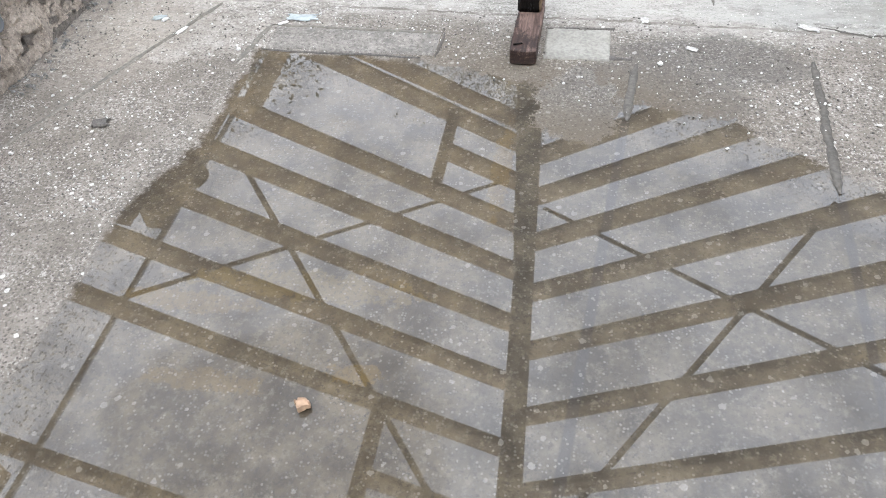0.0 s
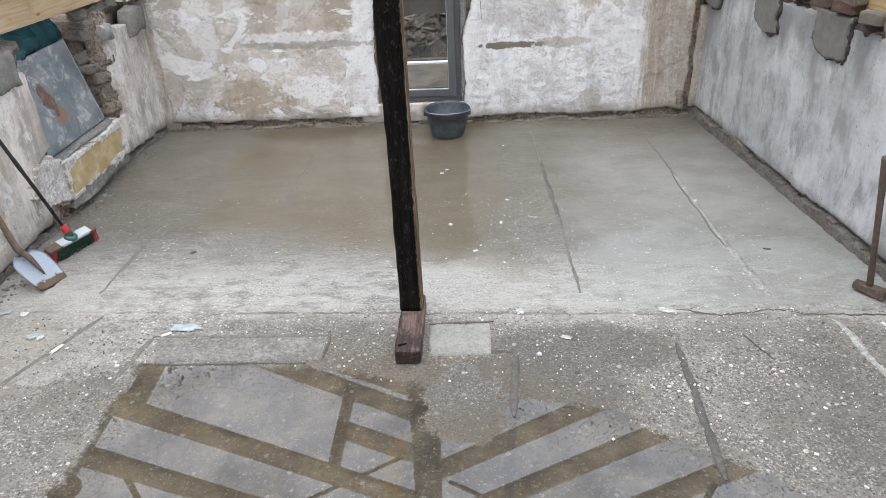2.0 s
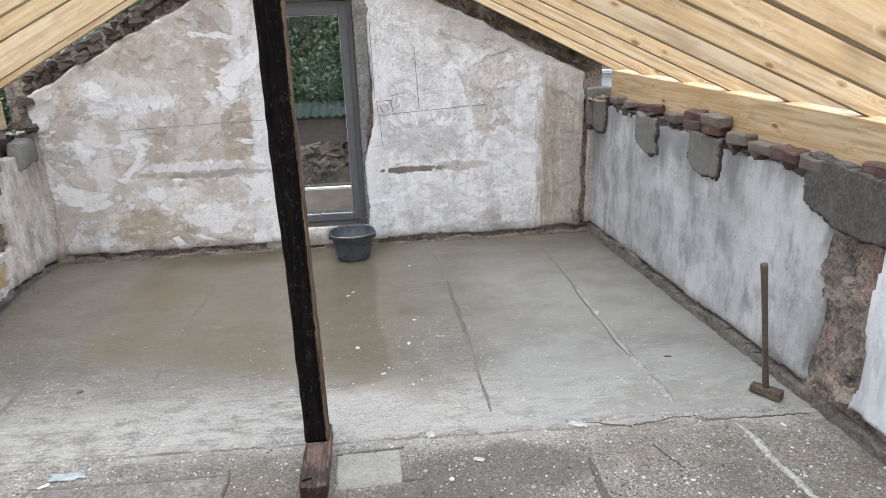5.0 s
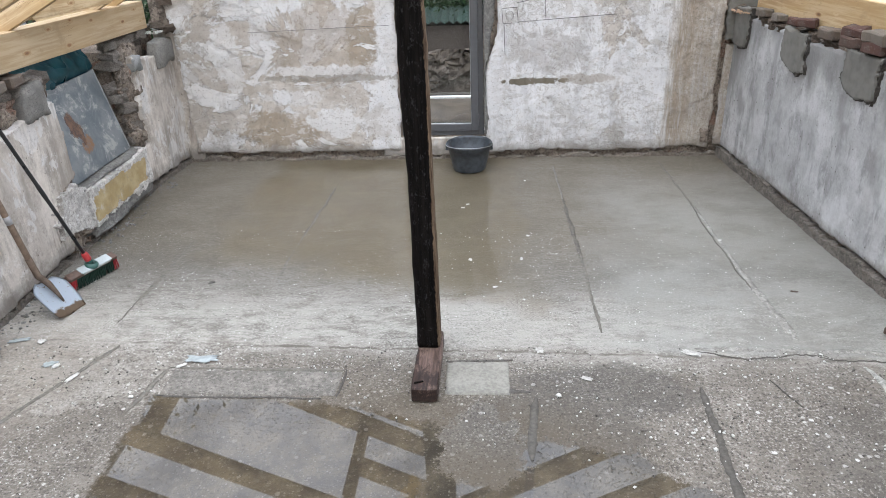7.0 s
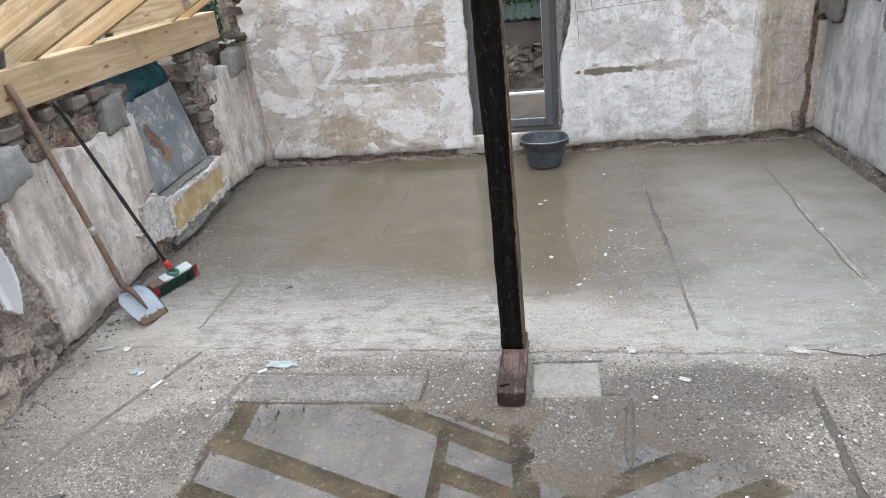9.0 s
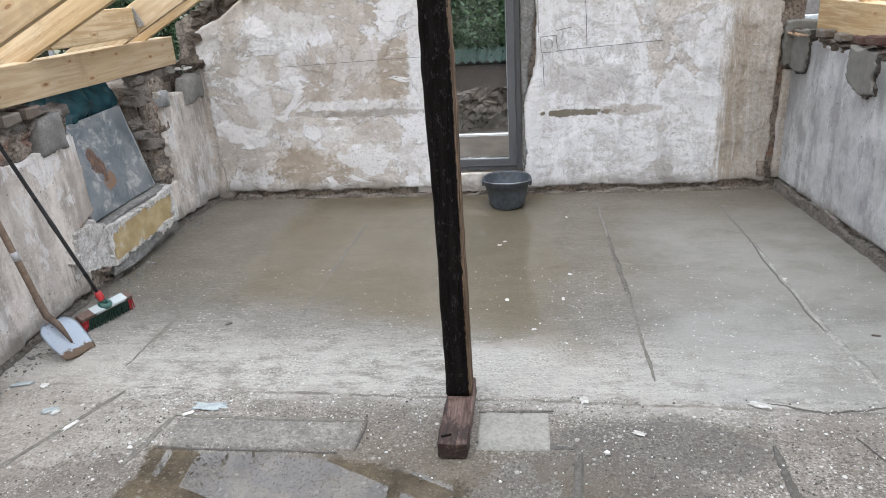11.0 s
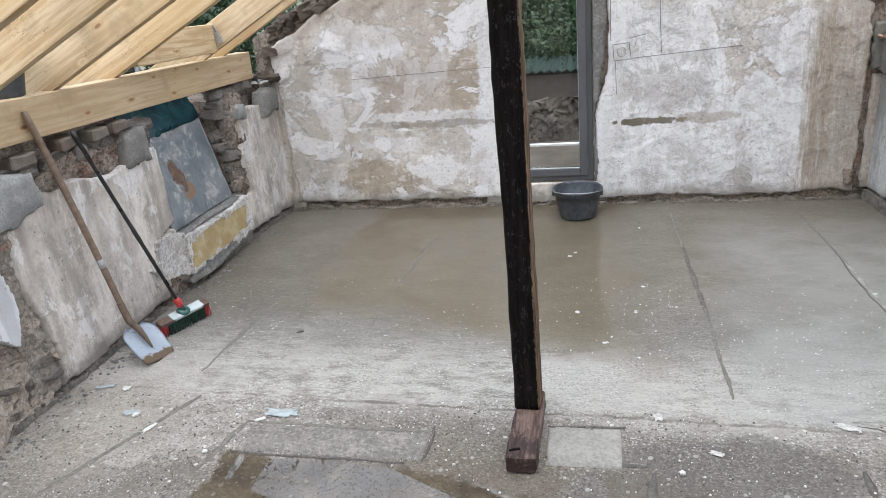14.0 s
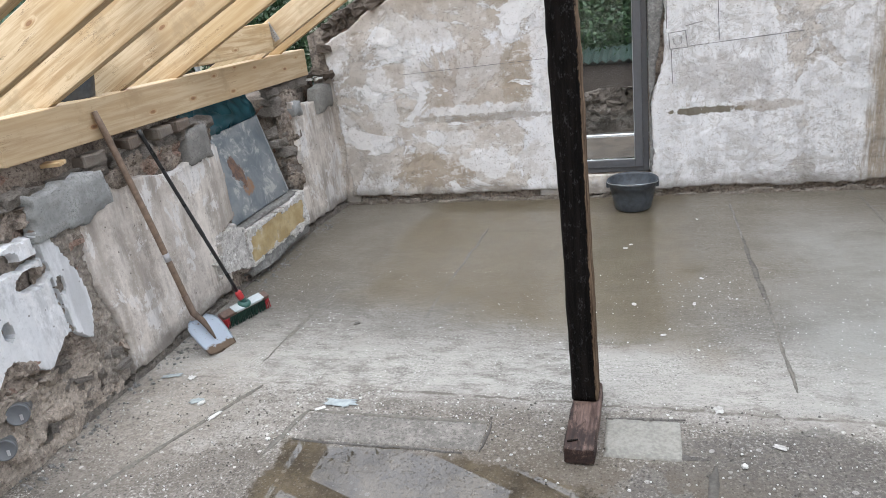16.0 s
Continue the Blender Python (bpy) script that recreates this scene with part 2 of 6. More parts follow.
    wetcol = g.mix(g.ss(g.noise(24, 6, 0.75), 0.5, 0.66, 0, 0.5), wetcol, (0.115, 0.100, 0.075))
    under = g.high(g.ss(g.math("ABSOLUTE", g.sub(x, g.sub(1.14, g.mul(g.sub(3.36, y), 0.095)))), 0.026, 0.014), g.ss(g.math("ABSOLUTE", g.sub(x, g.sub(2.0, g.mul(g.sub(3.45, y), 0.031)))), 0.024, 0.013))
    wetcol = g.mix(g.mul(under, 0.7), wetcol, (0.022, 0.020, 0.017))
    wetcol = g.mix(g.mul(0.55, g.spot(x, y, -0.1, 1.75, 0.5, 0.08, g.mul(g.sub(g.noise(9, 7, 0.75), 0.5), 6.0))), wetcol, (0.085, 0.060, 0.020))
    for cx, cy, rx, ry, k in ((-0.55, 1.62, 0.30, 0.06, 0.45), (0.18, 1.38, 0.10, 0.05, 0.6), (-0.35, 1.28, 0.25, 0.05, 0.4), (0.56, 2.5, 0.05, 0.35, 0.4)):
        wetcol = g.mix(g.mul(g.spot(x, y, cx, cy, rx, ry, g.mul(g.sub(g.noise(10, 7, 0.75), 0.5), 4.0)), k), wetcol, (0.092, 0.058, 0.012))
    wetcol = g.mix(g.ss(g.noise(55, 6, 0.78), 0.52, 0.62, 0, 0.6), wetcol, (0.020, 0.016, 0.010))
    wetcol = g.mix(g.mul(show, 0.25), wetcol, stone)
    wetcol = g.mix(g.mul(fleck, 0.22), wetcol, (0.34, 0.325, 0.29))
    col = g.mix(wet, col, wetcol)
    g.set(Base_Color=col)
    film = g.mul(g.mul(g.ss(dd, -0.15, 0.45), isfar), g.ss(g.noise(3.1, 7, 0.7, g.stretch((1, 1.6, 1))), 0.36, 0.58, 0.45, 0.95))
    film = g.high(film, g.mul(g.mul(soak, 0.45), g.ss(scr, 0.40, 0.55)))
    film = g.mul(film, g.ss(g.noise(90, 4, 0.7), 0.60, 0.68, 1.0, 0.3))
    coat = g.high(water, film)
    g.set(Coat_Weight=coat, Coat_IOR=1.62, Coat_Roughness=g.ss(water, 0.1, 0.6, 0.055, 0.0))
    g.set(Roughness=g.ss(soak, 0.0, 1.0, 0.9, 0.5))
    h = g.add(g.mul(fine, 0.55), g.add(g.mul(grit, 0.45), g.add(g.mul(show, 0.35), g.mul(mid, 0.6))))
    return g.bump(h, 0.007, 0.9).m


def m_plaster_far():
    g = Graph("flaking_limewashed_plaster", 0.9)
    p = g.xyz()
    x, z = p[0], p[2]
    big, mid, fine = g.noise(0.8, 4, 0.55), g.noise(3.3, 8, 0.68, dist=0.6), g.noise(34, 7, 0.75)
    runs = g.noise(5.0, 6, 0.68, g.stretch((3.4, 1, 0.35)))
    base = g.mix(g.ss(mid, 0.34, 0.66), (0.42, 0.375, 0.325), (0.62, 0.585, 0.54))
    base = g.mix(g.ss(runs, 0.5, 0.7, 0, 0.5), base, (0.34, 0.285, 0.225))
    # white coat, whole to the right of the door, in flakes to the left
    bias = g.ss(x, -0.9, 1.2, -0.02, 0.14)
    lime = g.add(g.add(g.noise(1.7, 10, 0.68, dist=0.5), g.mul(g.sub(big, 0.5), 0.35)), bias)
    white = g.ss(lime, 0.493, 0.515)
    haze = g.ss(lime, 0.34, 0.54, 0, 0.6)
    second = g.ss(g.add(g.noise(1.9, 10, 0.70, g.stretch((1, 1, 1.7)), 0.5), g.mul(bias, 0.4)), 0.565, 0.575)
    wcol = g.mix(g.ss(fine, 0.3, 0.72), (0.70, 0.712, 0.728), (0.83, 0.84, 0.855))
    wcol = g.mix(g.ss(runs, 0.5, 0.75, 0, 0.45), wcol, (0.44, 0.43, 0.415))
    col = g.mix(haze, base, (0.68, 0.66, 0.635))
    col = g.mix(white, col, wcol)
    # thin shadow lines along the flake edges, drawn in the base colour
    rim_shadow = g.mul(g.ss(g.math("ABSOLUTE", g.sub(lime, 0.494)), 0.010, 0.002), g.ss(fine, 0.40, 0.55))
    col = g.mix(g.mul(rim_shadow, 0.65), col, (0.24, 0.215, 0.185))
    wob = g.mul(g.sub(g.noise(3.8, 8, 0.72), 0.5), 3.6)
    # old damp bands, brown runs and repairs
    for cx, cz, rx, rz, k, c in (
        (-0.62, 1.05, 0.5, 0.42, 0.55, (0.408, 0.348, 0.282)),
        (-1.15, 0.30, 0.42, 0.2, 0.75, (0.372, 0.306, 0.228)),
        (-0.25, 1.15, 0.18, 0.28, 0.7, (0.336, 0.276, 0.204)),
        (-0.35, 1.92, 0.16, 0.45, 0.55, (0.384, 0.330, 0.264)),
        (0.0, 0.38, 0.32, 0.2, 0.45, (0.444, 0.402, 0.348)),
        (-1.75, 0.8, 0.22, 0.75, 0.5, (0.432, 0.402, 0.366)),
        (1.55, 1.95, 0.3, 0.35, 0.2, (0.480, 0.438, 0.384)),
        (1.42, 1.00, 0.34, 0.22, 0.55, (0.456, 0.444, 0.432)),
        (2.1, 2.0, 0.5, 0.28, 0.25, (0.504, 0.450, 0.396)),
        (-0.9, 1.75, 0.7, 0.28, 0.4, (0.480, 0.432, 0.372)),
    ):
        col = g.mix(g.mul(g.spot(x, z, cx, cz, rx, rz, wob), k), col, c)
    verge = g.sub(g.sub(3.0, g.mul(g.math("ABSOLUTE", g.sub(x, 0.47)), 0.5)), z)
    col = g.mix(g.ss(g.add(verge, g.mul(g.sub(mid, 0.5), 0.9)), 0.5, 0.25, 0, 0.65), col, (0.40, 0.355, 0.305))
    chip = g.mul(g.sub(g.noise(5.5, 9, 0.75), 0.5), 5.0)
    for cx, cz, rx, rz, k in ((-0.55, 0.38, 0.30, 0.15, 0.9), (-0.6, 0.87, 0.75, 0.06, 0.75), (-0.03, 1.2, 0.11, 1.3, 0.8), (-1.55, 0.95, 0.15, 0.32, 0.65), (-1.2, 1.22, 0.10, 0.3, 0.8), (-0.95, 0.62, 0.35, 0.08, 0.6), (0.0, 0.45, 0.16, 0.25, 0.7)):
        col = g.mix(g.mul(g.spot(x, z, cx, cz, rx, rz, chip), k), col, (0.76, 0.765, 0.77))
    damp = g.mul(g.ss(g.add(x, g.mul(g.sub(runs, 0.5), 0.40)), 2.44, 2.58), g.ss(g.add(z, g.mul(g.sub(mid, 0.5), 0.8)), 1.75, 1.35))
    col = g.mix(g.mul(damp, g.ss(runs, 0.32, 0.62, 0.5, 0.95)), col, g.mix(g.ss(fine, 0.35, 0.65), (0.25, 0.205, 0.155), (0.44, 0.385, 0.32)))
    scrape = g.noise(9, 7, 0.72, g.stretch((0.8, 1, 1.5), None, (0, 0.5, 0)))
    col = g.mix(g.ss(scrape, 0.54, 0.61, 0, 0.5), col, (0.78, 0.785, 0.785))
    col = g.mix(g.ss(scrape, 0.44, 0.36, 0, 0.35), col, (0.36, 0.325, 0.285))
    col = g.mix(g.ss(fine, 0.55, 0.62, 0, 0.5), col, (0.33, 0.30, 0.265))
    band = g.mul(second, g.ss(x, 0.3, -0.2))
    col = g.mix(g.mul(band, 0.9), col, (0.81, 0.815, 0.82))
    sound = g.ss(x, 0.8, 1.1)
    sweat = g.noise(2.3, 6, 0.68, g.stretch((2.4, 1, 0.5)))
    col = g.mix(g.mul(sound, g.ss(sweat, 0.47, 0.64, 0, 0.45)), col, (0.47, 0.478, 0.485))
    scale_ = g.noise(5.5, 9, 0.76, g.stretch((1, 1, 1.4)), 0.7)
    col = g.mix(g.mul(sound, g.ss(scale_, 0.55, 0.575, 0, 0.5)), col, (0.50, 0.485, 0.46))
    col = g.mix(g.mul(sound, g.ss(g.math("ABSOLUTE", g.sub(scale_, 0.552)), 0.010, 0.002, 0, 0.7)), col, (0.26, 0.245, 0.225))
    hair = g.noise(4.2, 9, 0.78, dist=0.8)
    col = g.mix(g.mul(g.mul(sound, g.ss(g.noise(2.0, 5, 0.6), 0.42, 0.54)), g.ss(g.math("ABSOLUTE", g.sub(hair, 0.5)), 0.014, 0.003, 0, 0.75)), col, (0.27, 0.255, 0.24))
    thread = g.noise(11, 7, 0.72, g.stretch((3.2, 1, 0.32)))
    broad = g.ss(g.math("ABSOLUTE", g.sub(g.add(x, g.mul(g.sub(runs, 0.5), 0.10)), 2.60)), 0.10, 0.06)
    col = g.mix(g.mul(damp, g.ss(thread, 0.40, 0.56, 0.2, 0.75)), col, g.mix(g.ss(fine, 0.35, 0.65), (0.29, 0.25, 0.20), (0.44, 0.395, 0.335)))
    col = g.mix(g.mul(g.mul(damp, broad), g.ss(thread, 0.40, 0.56, 0.1, 0.6)), col, (0.30, 0.245, 0.185))
    col = g.mix(g.mul(damp, g.ss(thread, 0.57, 0.63, 0, 0.55)), col, (0.56, 0.535, 0.50))
    thin = g.mul(g.sub(g.noise(9, 7, 0.75), 0.5), 4.5)
    col = g.mix(g.mul(g.spot(x, z, 1.30, 0.735, 0.36, 0.035, thin), 0.9), col, (0.12, 0.10, 0.062))
    col = g.mix(g.mul(g.spot(x, z, 1.75, 0.75, 0.28, 0.05, thin), 0.5), col, (0.31, 0.26, 0.20))
    col = g.mix(g.mul(g.spot(x, z, -0.55, 0.80, 0.75, 0.035, thin), 0.65), col, (0.31, 0.285, 0.25))
    foot = g.ss(g.add(z, g.mul(g.sub(mid, 0.5), 0.3)), 0.2, 0.07)
    col = g.mix(g.mul(foot, 0.75), col, (0.21, 0.19, 0.168))
    col = g.mix(g.ss(g.noise(12, 9, 0.78), 0.58, 0.68, 0, 0.35), col, (0.38, 0.345, 0.30))
    col = g.mix(g.ss(g.noise(60, 4, 0.7), 0.61, 0.66, 0, 0.7), col, (0.16, 0.14, 0.12))
    g.set(Base_Color=col)
    h = g.add(g.add(g.mul(white, 0.2), g.mul(band, 0.3)), g.add(g.mul(mid, 0.7), g.add(g.mul(fine, 0.3), g.mul(g.ss(g.noise(9, 7, 0.75), 0.52, 0.64), -0.15))))
    return g.bump(h, 0.014, 1.0).m


def m_render(name, a, b, stain, streaks=0.6, remains=0.0, grain=1.0):
    """Cement or lime render with vertical runs, scratches and pores; remains: how much old white paint is left."""
    g = Graph(name, 0.9)
    big, mid, fine = g.noise(1.1, 5, 0.6), g.noise(5.5, 8, 0.7), g.noise(48, 6, 0.78)
    soft = grain < 1
    runs = g.noise(1.7 if soft else 3.4, 3 if soft else 4.5, 0.55, g.stretch((2.2, 2.2, 0.33 if not soft else 0.6)))
    scratch = g.noise(13, 7, 0.76, g.stretch((1.1, 1.1, 0.75)))
    broad = g.noise(1.5 if not soft else 1.9, 6 if not soft else 5, 0.66 if not soft else 0.62, g.stretch((2.6, 2.6, 0.5) if not soft else (1.3, 1.3, 0.75)))
    where = g.ss(broad, 0.42, 0.6, 0.15, 1.0)
    z = g.xyz()[2]
    col = g.mix(g.ss(mid, 0.3, 0.7), a, b)
    col = g.mix(g.ss(big, 0.46, 0.66, 0, 0.7), col, tuple(min(0.8, v * 1.35) for v in b))
    col = g.mix(g.ss(runs, 0.46, 0.68, 0, streaks), col, stain)
    col = g.mix(g.ss(g.noise(2.6, 8, 0.72, g.stretch((2.2, 2.2, 0.7))), 0.52, 0.62, 0, 0.6), col, tuple(v * 0.66 for v in a))
    old = g.ss(g.add(g.noise(3.2, 9, 0.72, g.stretch((1.4, 1.4, 0.8)), 0.4), g.mul(g.sub(big, 0.5), 0.3)), 0.525, 0.55)
    col = g.mix(g.mul(old, remains), col, (0.66, 0.655, 0.645))
    col = g.mix(g.mul(g.ss(scratch, 0.54, 0.64, 0, 0.4 * grain), where), col, tuple(v * 1.4 for v in b))
    col = g.mix(g.mul(g.ss(scratch, 0.46, 0.36, 0, 0.4 * grain), where), col, tuple(v * 0.5 for v in a))
    col = g.mix(g.mul(g.ss(fine, 0.54, 0.62, 0, 0.3 + 0.2 * grain), where), col, tuple(v * 0.55 for v in a))
    col = g.mix(g.mul(g.ss(fine, 0.46, 0.38, 0, 0.4), where), col, tuple(min(0.8, v * 1.35) for v in b))
    col = g.mix(g.ss(g.add(g.voro(13.0, None, "F1"), g.mul(g.sub(fine, 0.5), 0.12)), 0.09, 0.05, 0, 0.9), col, (0.09, 0.08, 0.07))
    col = g.mix(g.ss(broad, 0.53, 0.64, 0, 0.6), col, tuple(min(0.8, v * 1.3) for v in b))
    col = g.mix(g.ss(broad, 0.46, 0.36, 0, 0.55), col, tuple(v * 0.62 for v in a))
    # darker towards the top, broken up by the runs
    top_dark = g.ss(g.add(z, g.mul(g.sub(runs, 0.5), 2.0 if soft else 1.1)), 0.92 if soft else 1.02, 1.3)
    col = g.mix(g.mul(top_dark, 0.62 if soft else 0.45), col, tuple(v * 0.55 for v in a))
    foot = g.ss(g.add(z, g.mul(g.sub(mid, 0.5), 0.3)), 0.2, 0.07)
    col = g.mix(g.mul(foot, 0.75), col, (0.17, 0.155, 0.137))
    g.set(Base_Color=col)
    return g.bump(g.add(g.mul(mid, 0.7), g.mul(fine, 0.4)), 0.010, 1.0).m


def m_rubble():
    g = Graph("rubble_and_lime_mortar", 0.95)
    mid, fine = g.noise(7, 6, 0.65), g.noise(60, 5, 0.7)
    cell = g.xyz(g.voro(9.0, None, "F1", "Color"))
    col = g.mix(cell[0], (0.112, 0.093, 0.078), (0.300, 0.252, 0.210))
    col = g.mix(g.ss(cell[1], 0.9, 0.94, 0, 0.45), col, (0.300, 0.143, 0.098))
    col = g.mix(g.ss(mid, 0.45, 0.68, 0, 0.7), col, (0.360, 0.307, 0.258))
    spk = g.noise(40, 6, 0.78)
    col = g.mix(g.ss(spk, 0.52, 0.60, 0, 0.75), col, (0.06, 0.05, 0.042))
    col = g.mix(g.ss(spk, 0.47, 0.39, 0, 0.6), col, (0.40, 0.355, 0.305))
    g.set(Base_Color=col)
    return g.bump(g.add(mid, g.mul(fine, 0.5)), 0.025, 1.0).m


def m_brick(name, c, soot):
    g = Graph(name, 0.9)
    r = g.random()
    mid, fine = g.noise(14, 6, 0.65), g.noise(90, 4, 0.7)
    col = g.mix(g.ss(r, 0.35, 0.5), c, soot)
    col = g.mix(g.ss(mid, 0.45, 0.7, 0, 0.75), col, (0.120, 0.102, 0.090))
    col = g.mix(g.ss(g.noise(34, 6, 0.75), 0.55, 0.64, 0, 0.45), col, (0.24, 0.225, 0.205))
    g.set(Base_Color=col)
    return g.bump(g.add(mid, g.mul(fine, 0.6)), 0.008, 0.9).m


def m_stone(name, c, d):
    g = Graph(name, 0.95)
    mid, fine = g.noise(11, 7, 0.7), g.noise(70, 5, 0.75)
    col = g.mix(g.random(), c, d)
    col = g.mix(g.ss(mid, 0.4, 0.66, 0, 0.7), col, (0.085, 0.07, 0.058))
    col = g.mix(g.ss(fine, 0.53, 0.62, 0, 0.7), col, (0.21, 0.185, 0.16))
    g.set(Base_Color=col)
    return g.bump(g.add(mid, g.mul(fine, 0.6)), 0.02, 1.0).m


def m_mortar(name, c):
    g = Graph(name, 0.9)
    mid, fine, spk = g.noise(9, 7, 0.7), g.noise(110, 4, 0.75), g.noise(46, 5, 0.75)
    d = tuple(v * 0.62 for v in c)
    col = g.mix(g.ss(mid, 0.34, 0.66), d, c)
    col = g.mix(g.ss(spk, 0.53, 0.60, 0, 0.7), col, tuple(v * 0.42 for v in c))
    col = g.mix(g.ss(spk, 0.46, 0.38, 0, 0.6), col, tuple(min(0.8, v * 1.45) for v in c))
    col = g.mix(g.ss(g.voro(60.0), 0.2, 0.1, 0, 0.85), col, tuple(v * 0.25 for v in c))
    g.set(Base_Color=col)
    return g.bump(g.add(mid, g.mul(fine, 0.5)), 0.010, 1.0).m


def m_porous(name, c):
    """Fresh float-finished mortar with open pores."""
    g = Graph(name, 0.9)
    mid, fine = g.noise(5, 6, 0.65), g.noise(70, 5, 0.72)
    col = g.mix(g.ss(mid, 0.34, 0.66), tuple(v * 0.66 for v in c), tuple(v * 1.15 for v in c))
    col = g.mix(g.ss(fine, 0.48, 0.62, 0, 0.55), col, tuple(v * 0.5 for v in c))
    hole = g.node("ShaderNodeTexVoronoi", Vector=g.pos, Scale=95.0)
    pick = g.ss(g.add(g.xyz(hole.outputs["Color"])[0], g.mul(g.sub(mid, 0.5), 1.2)), 0.66, 0.74)
    pore = g.mul(g.ss(g.add(hole.outputs["Distance"], g.mul(g.sub(fine, 0.5), 0.3)), 0.32, 0.2), pick)
    col = g.mix(g.mul(pore, 0.65), col, tuple(v * 0.3 for v in c))
    g.set(Base_Color=col)
    return g.bump(g.sub(g.add(g.mul(mid, 0.5), g.mul(fine, 0.2)), pore), 0.006, 1.0).m


def m_spruce():
    g = Graph("sawn_spruce", 0.62)
    r = g.random()
    shift = g.node("ShaderNodeVectorMath", **{})
    shift.operation = "ADD"
    g.put(shift.inputs[0], g.pos)
    comb = g.node("ShaderNodeCombineXYZ", X=g.mul(r, 31.0), Y=g.mul(r, 17.0), Z=g.mul(r, 7.0))
    g.put(shift.inputs[1], comb.outputs[0])
    v = shift.outputs[0]
    knot = g.voro(1.0, g.stretch((3.6, 9.0, 9.0), v), "F1", "Distance")
    near = g.ss(knot, 0.24, 0.03)
    warp = g.node("ShaderNodeVectorMath", **{})
    warp.operation = "ADD"
    g.put(warp.inputs[0], v)
    wcomb = g.node("ShaderNodeCombineXYZ", X=0.0, Y=g.mul(near, 0.05), Z=g.mul(near, 0.05))
    g.put(warp.inputs[1], wcomb.outputs[0])
    grain = g.noise(24.0, 5, 0.62, g.stretch((0.09, 1.6, 1.6), warp.outputs[0]), 0.3)
    broad = g.noise(3.0, 3, 0.5, g.stretch((0.35, 1.5, 1.5), v))
    col = g.mix(g.ss(grain, 0.36, 0.64), (0.400, 0.272, 0.140), (0.590, 0.462, 0.290))
    col = g.mix(g.ss(broad, 0.42, 0.66, 0, 0.6), col, (0.500, 0.345, 0.165))
    col = g.mix(g.ss(r, 0.55, 1.0, 0, 0.45), col, (0.384, 0.309, 0.213))
    col = g.mix(g.ss(knot, 0.17, 0.11, 0, 0.5), col, (0.36, 0.205, 0.085))
    col = g.mix(g.ss(knot, 0.115, 0.09, 0, 0.85), col, (0.235, 0.115, 0.048))
    col = g.mix(g.ss(knot, 0.07, 0.04, 0, 0.7), col, (0.123, 0.059, 0.028))
    split = g.noise(4.0, 6, 0.66, g.stretch((0.30, 3.2, 3.2), v), 0.3)
    gone = g.ss(g.noise(1.3, 3, 0.5, v), 0.54, 0.62)
    col = g.mix(g.mul(gone, g.ss(g.math("ABSOLUTE", g.sub(split, 0.5)), 0.008, 0.002, 0, 0.7)), col, (0.15, 0.090, 0.045))
    col = g.mix(g.ss(g.noise(11, 7, 0.75, v), 0.60, 0.66, 0, 0.35), col, (0.30, 0.20, 0.10))
    col = g.mix(g.ss(g.noise(3.4, 7, 0.72, v), 0.54, 0.66, 0, 0.45), col, (0.300, 0.215, 0.120))
    g.set(Base_Color=col, Roughness=g.ss(grain, 0.3, 0.7, 0.7, 0.52))
    return g.bump(grain, 0.0022, 0.5).m


def m_charred():
    g = Graph("old_tarred_oak", 0.8, spec=0.06)
    p = g.xyz()
    grain = g.noise(30, 7, 0.7, g.stretch((1.5, 1.5, 0.12)))
    patch = g.noise(52, 8, 0.8, g.stretch((1, 1, 0.5)))
    col = g.mix(g.ss(grain, 0.35, 0.7), (0.0035, 0.0032, 0.003), (0.012, 0.010, 0.009))
    col = g.mix(g.ss(patch, 0.55, 0.61, 0, 0.45), col, (0.060, 0.058, 0.060))
    edge = g.ss(g.add(g.add(p[0], g.mul(p[1], 0.3)), g.mul(g.sub(patch, 0.5), 0.05)), 0.028, 0.036)
    col = g.mix(g.mul(edge, 0.85), col, g.mix(g.ss(grain, 0.35, 0.65), (0.06, 0.038, 0.025), (0.23, 0.165, 0.11)))
    g.set(Base_Color=col, Roughness=g.ss(patch, 0.3, 0.7, 0.65, 0.95))
    return g.bump(g.add(grain, g.mul(patch, 0.7)), 0.008, 1.0).m


def m_footwood():
    g = Graph("worn_red_brown_oak", 0.7)
    grain = g.noise(34, 6, 0.66, g.stretch((1.5, 0.14, 1.5)))
    patch = g.noise(7, 6, 0.7, g.stretch((1.2, 0.5, 1)))
    col = g.mix(g.ss(grain, 0.35, 0.68), (0.012, 0.006, 0.0045), (0.042, 0.021, 0.016))
    col = g.mix(g.ss(patch, 0.48, 0.58, 0, 0.9), col, g.mix(g.ss(grain, 0.3, 0.7), (0.042, 0.022, 0.017), (0.180, 0.122, 0.100)))
    g.set(Base_Color=col)
    return g.bump(grain, 0.007, 0.9).m


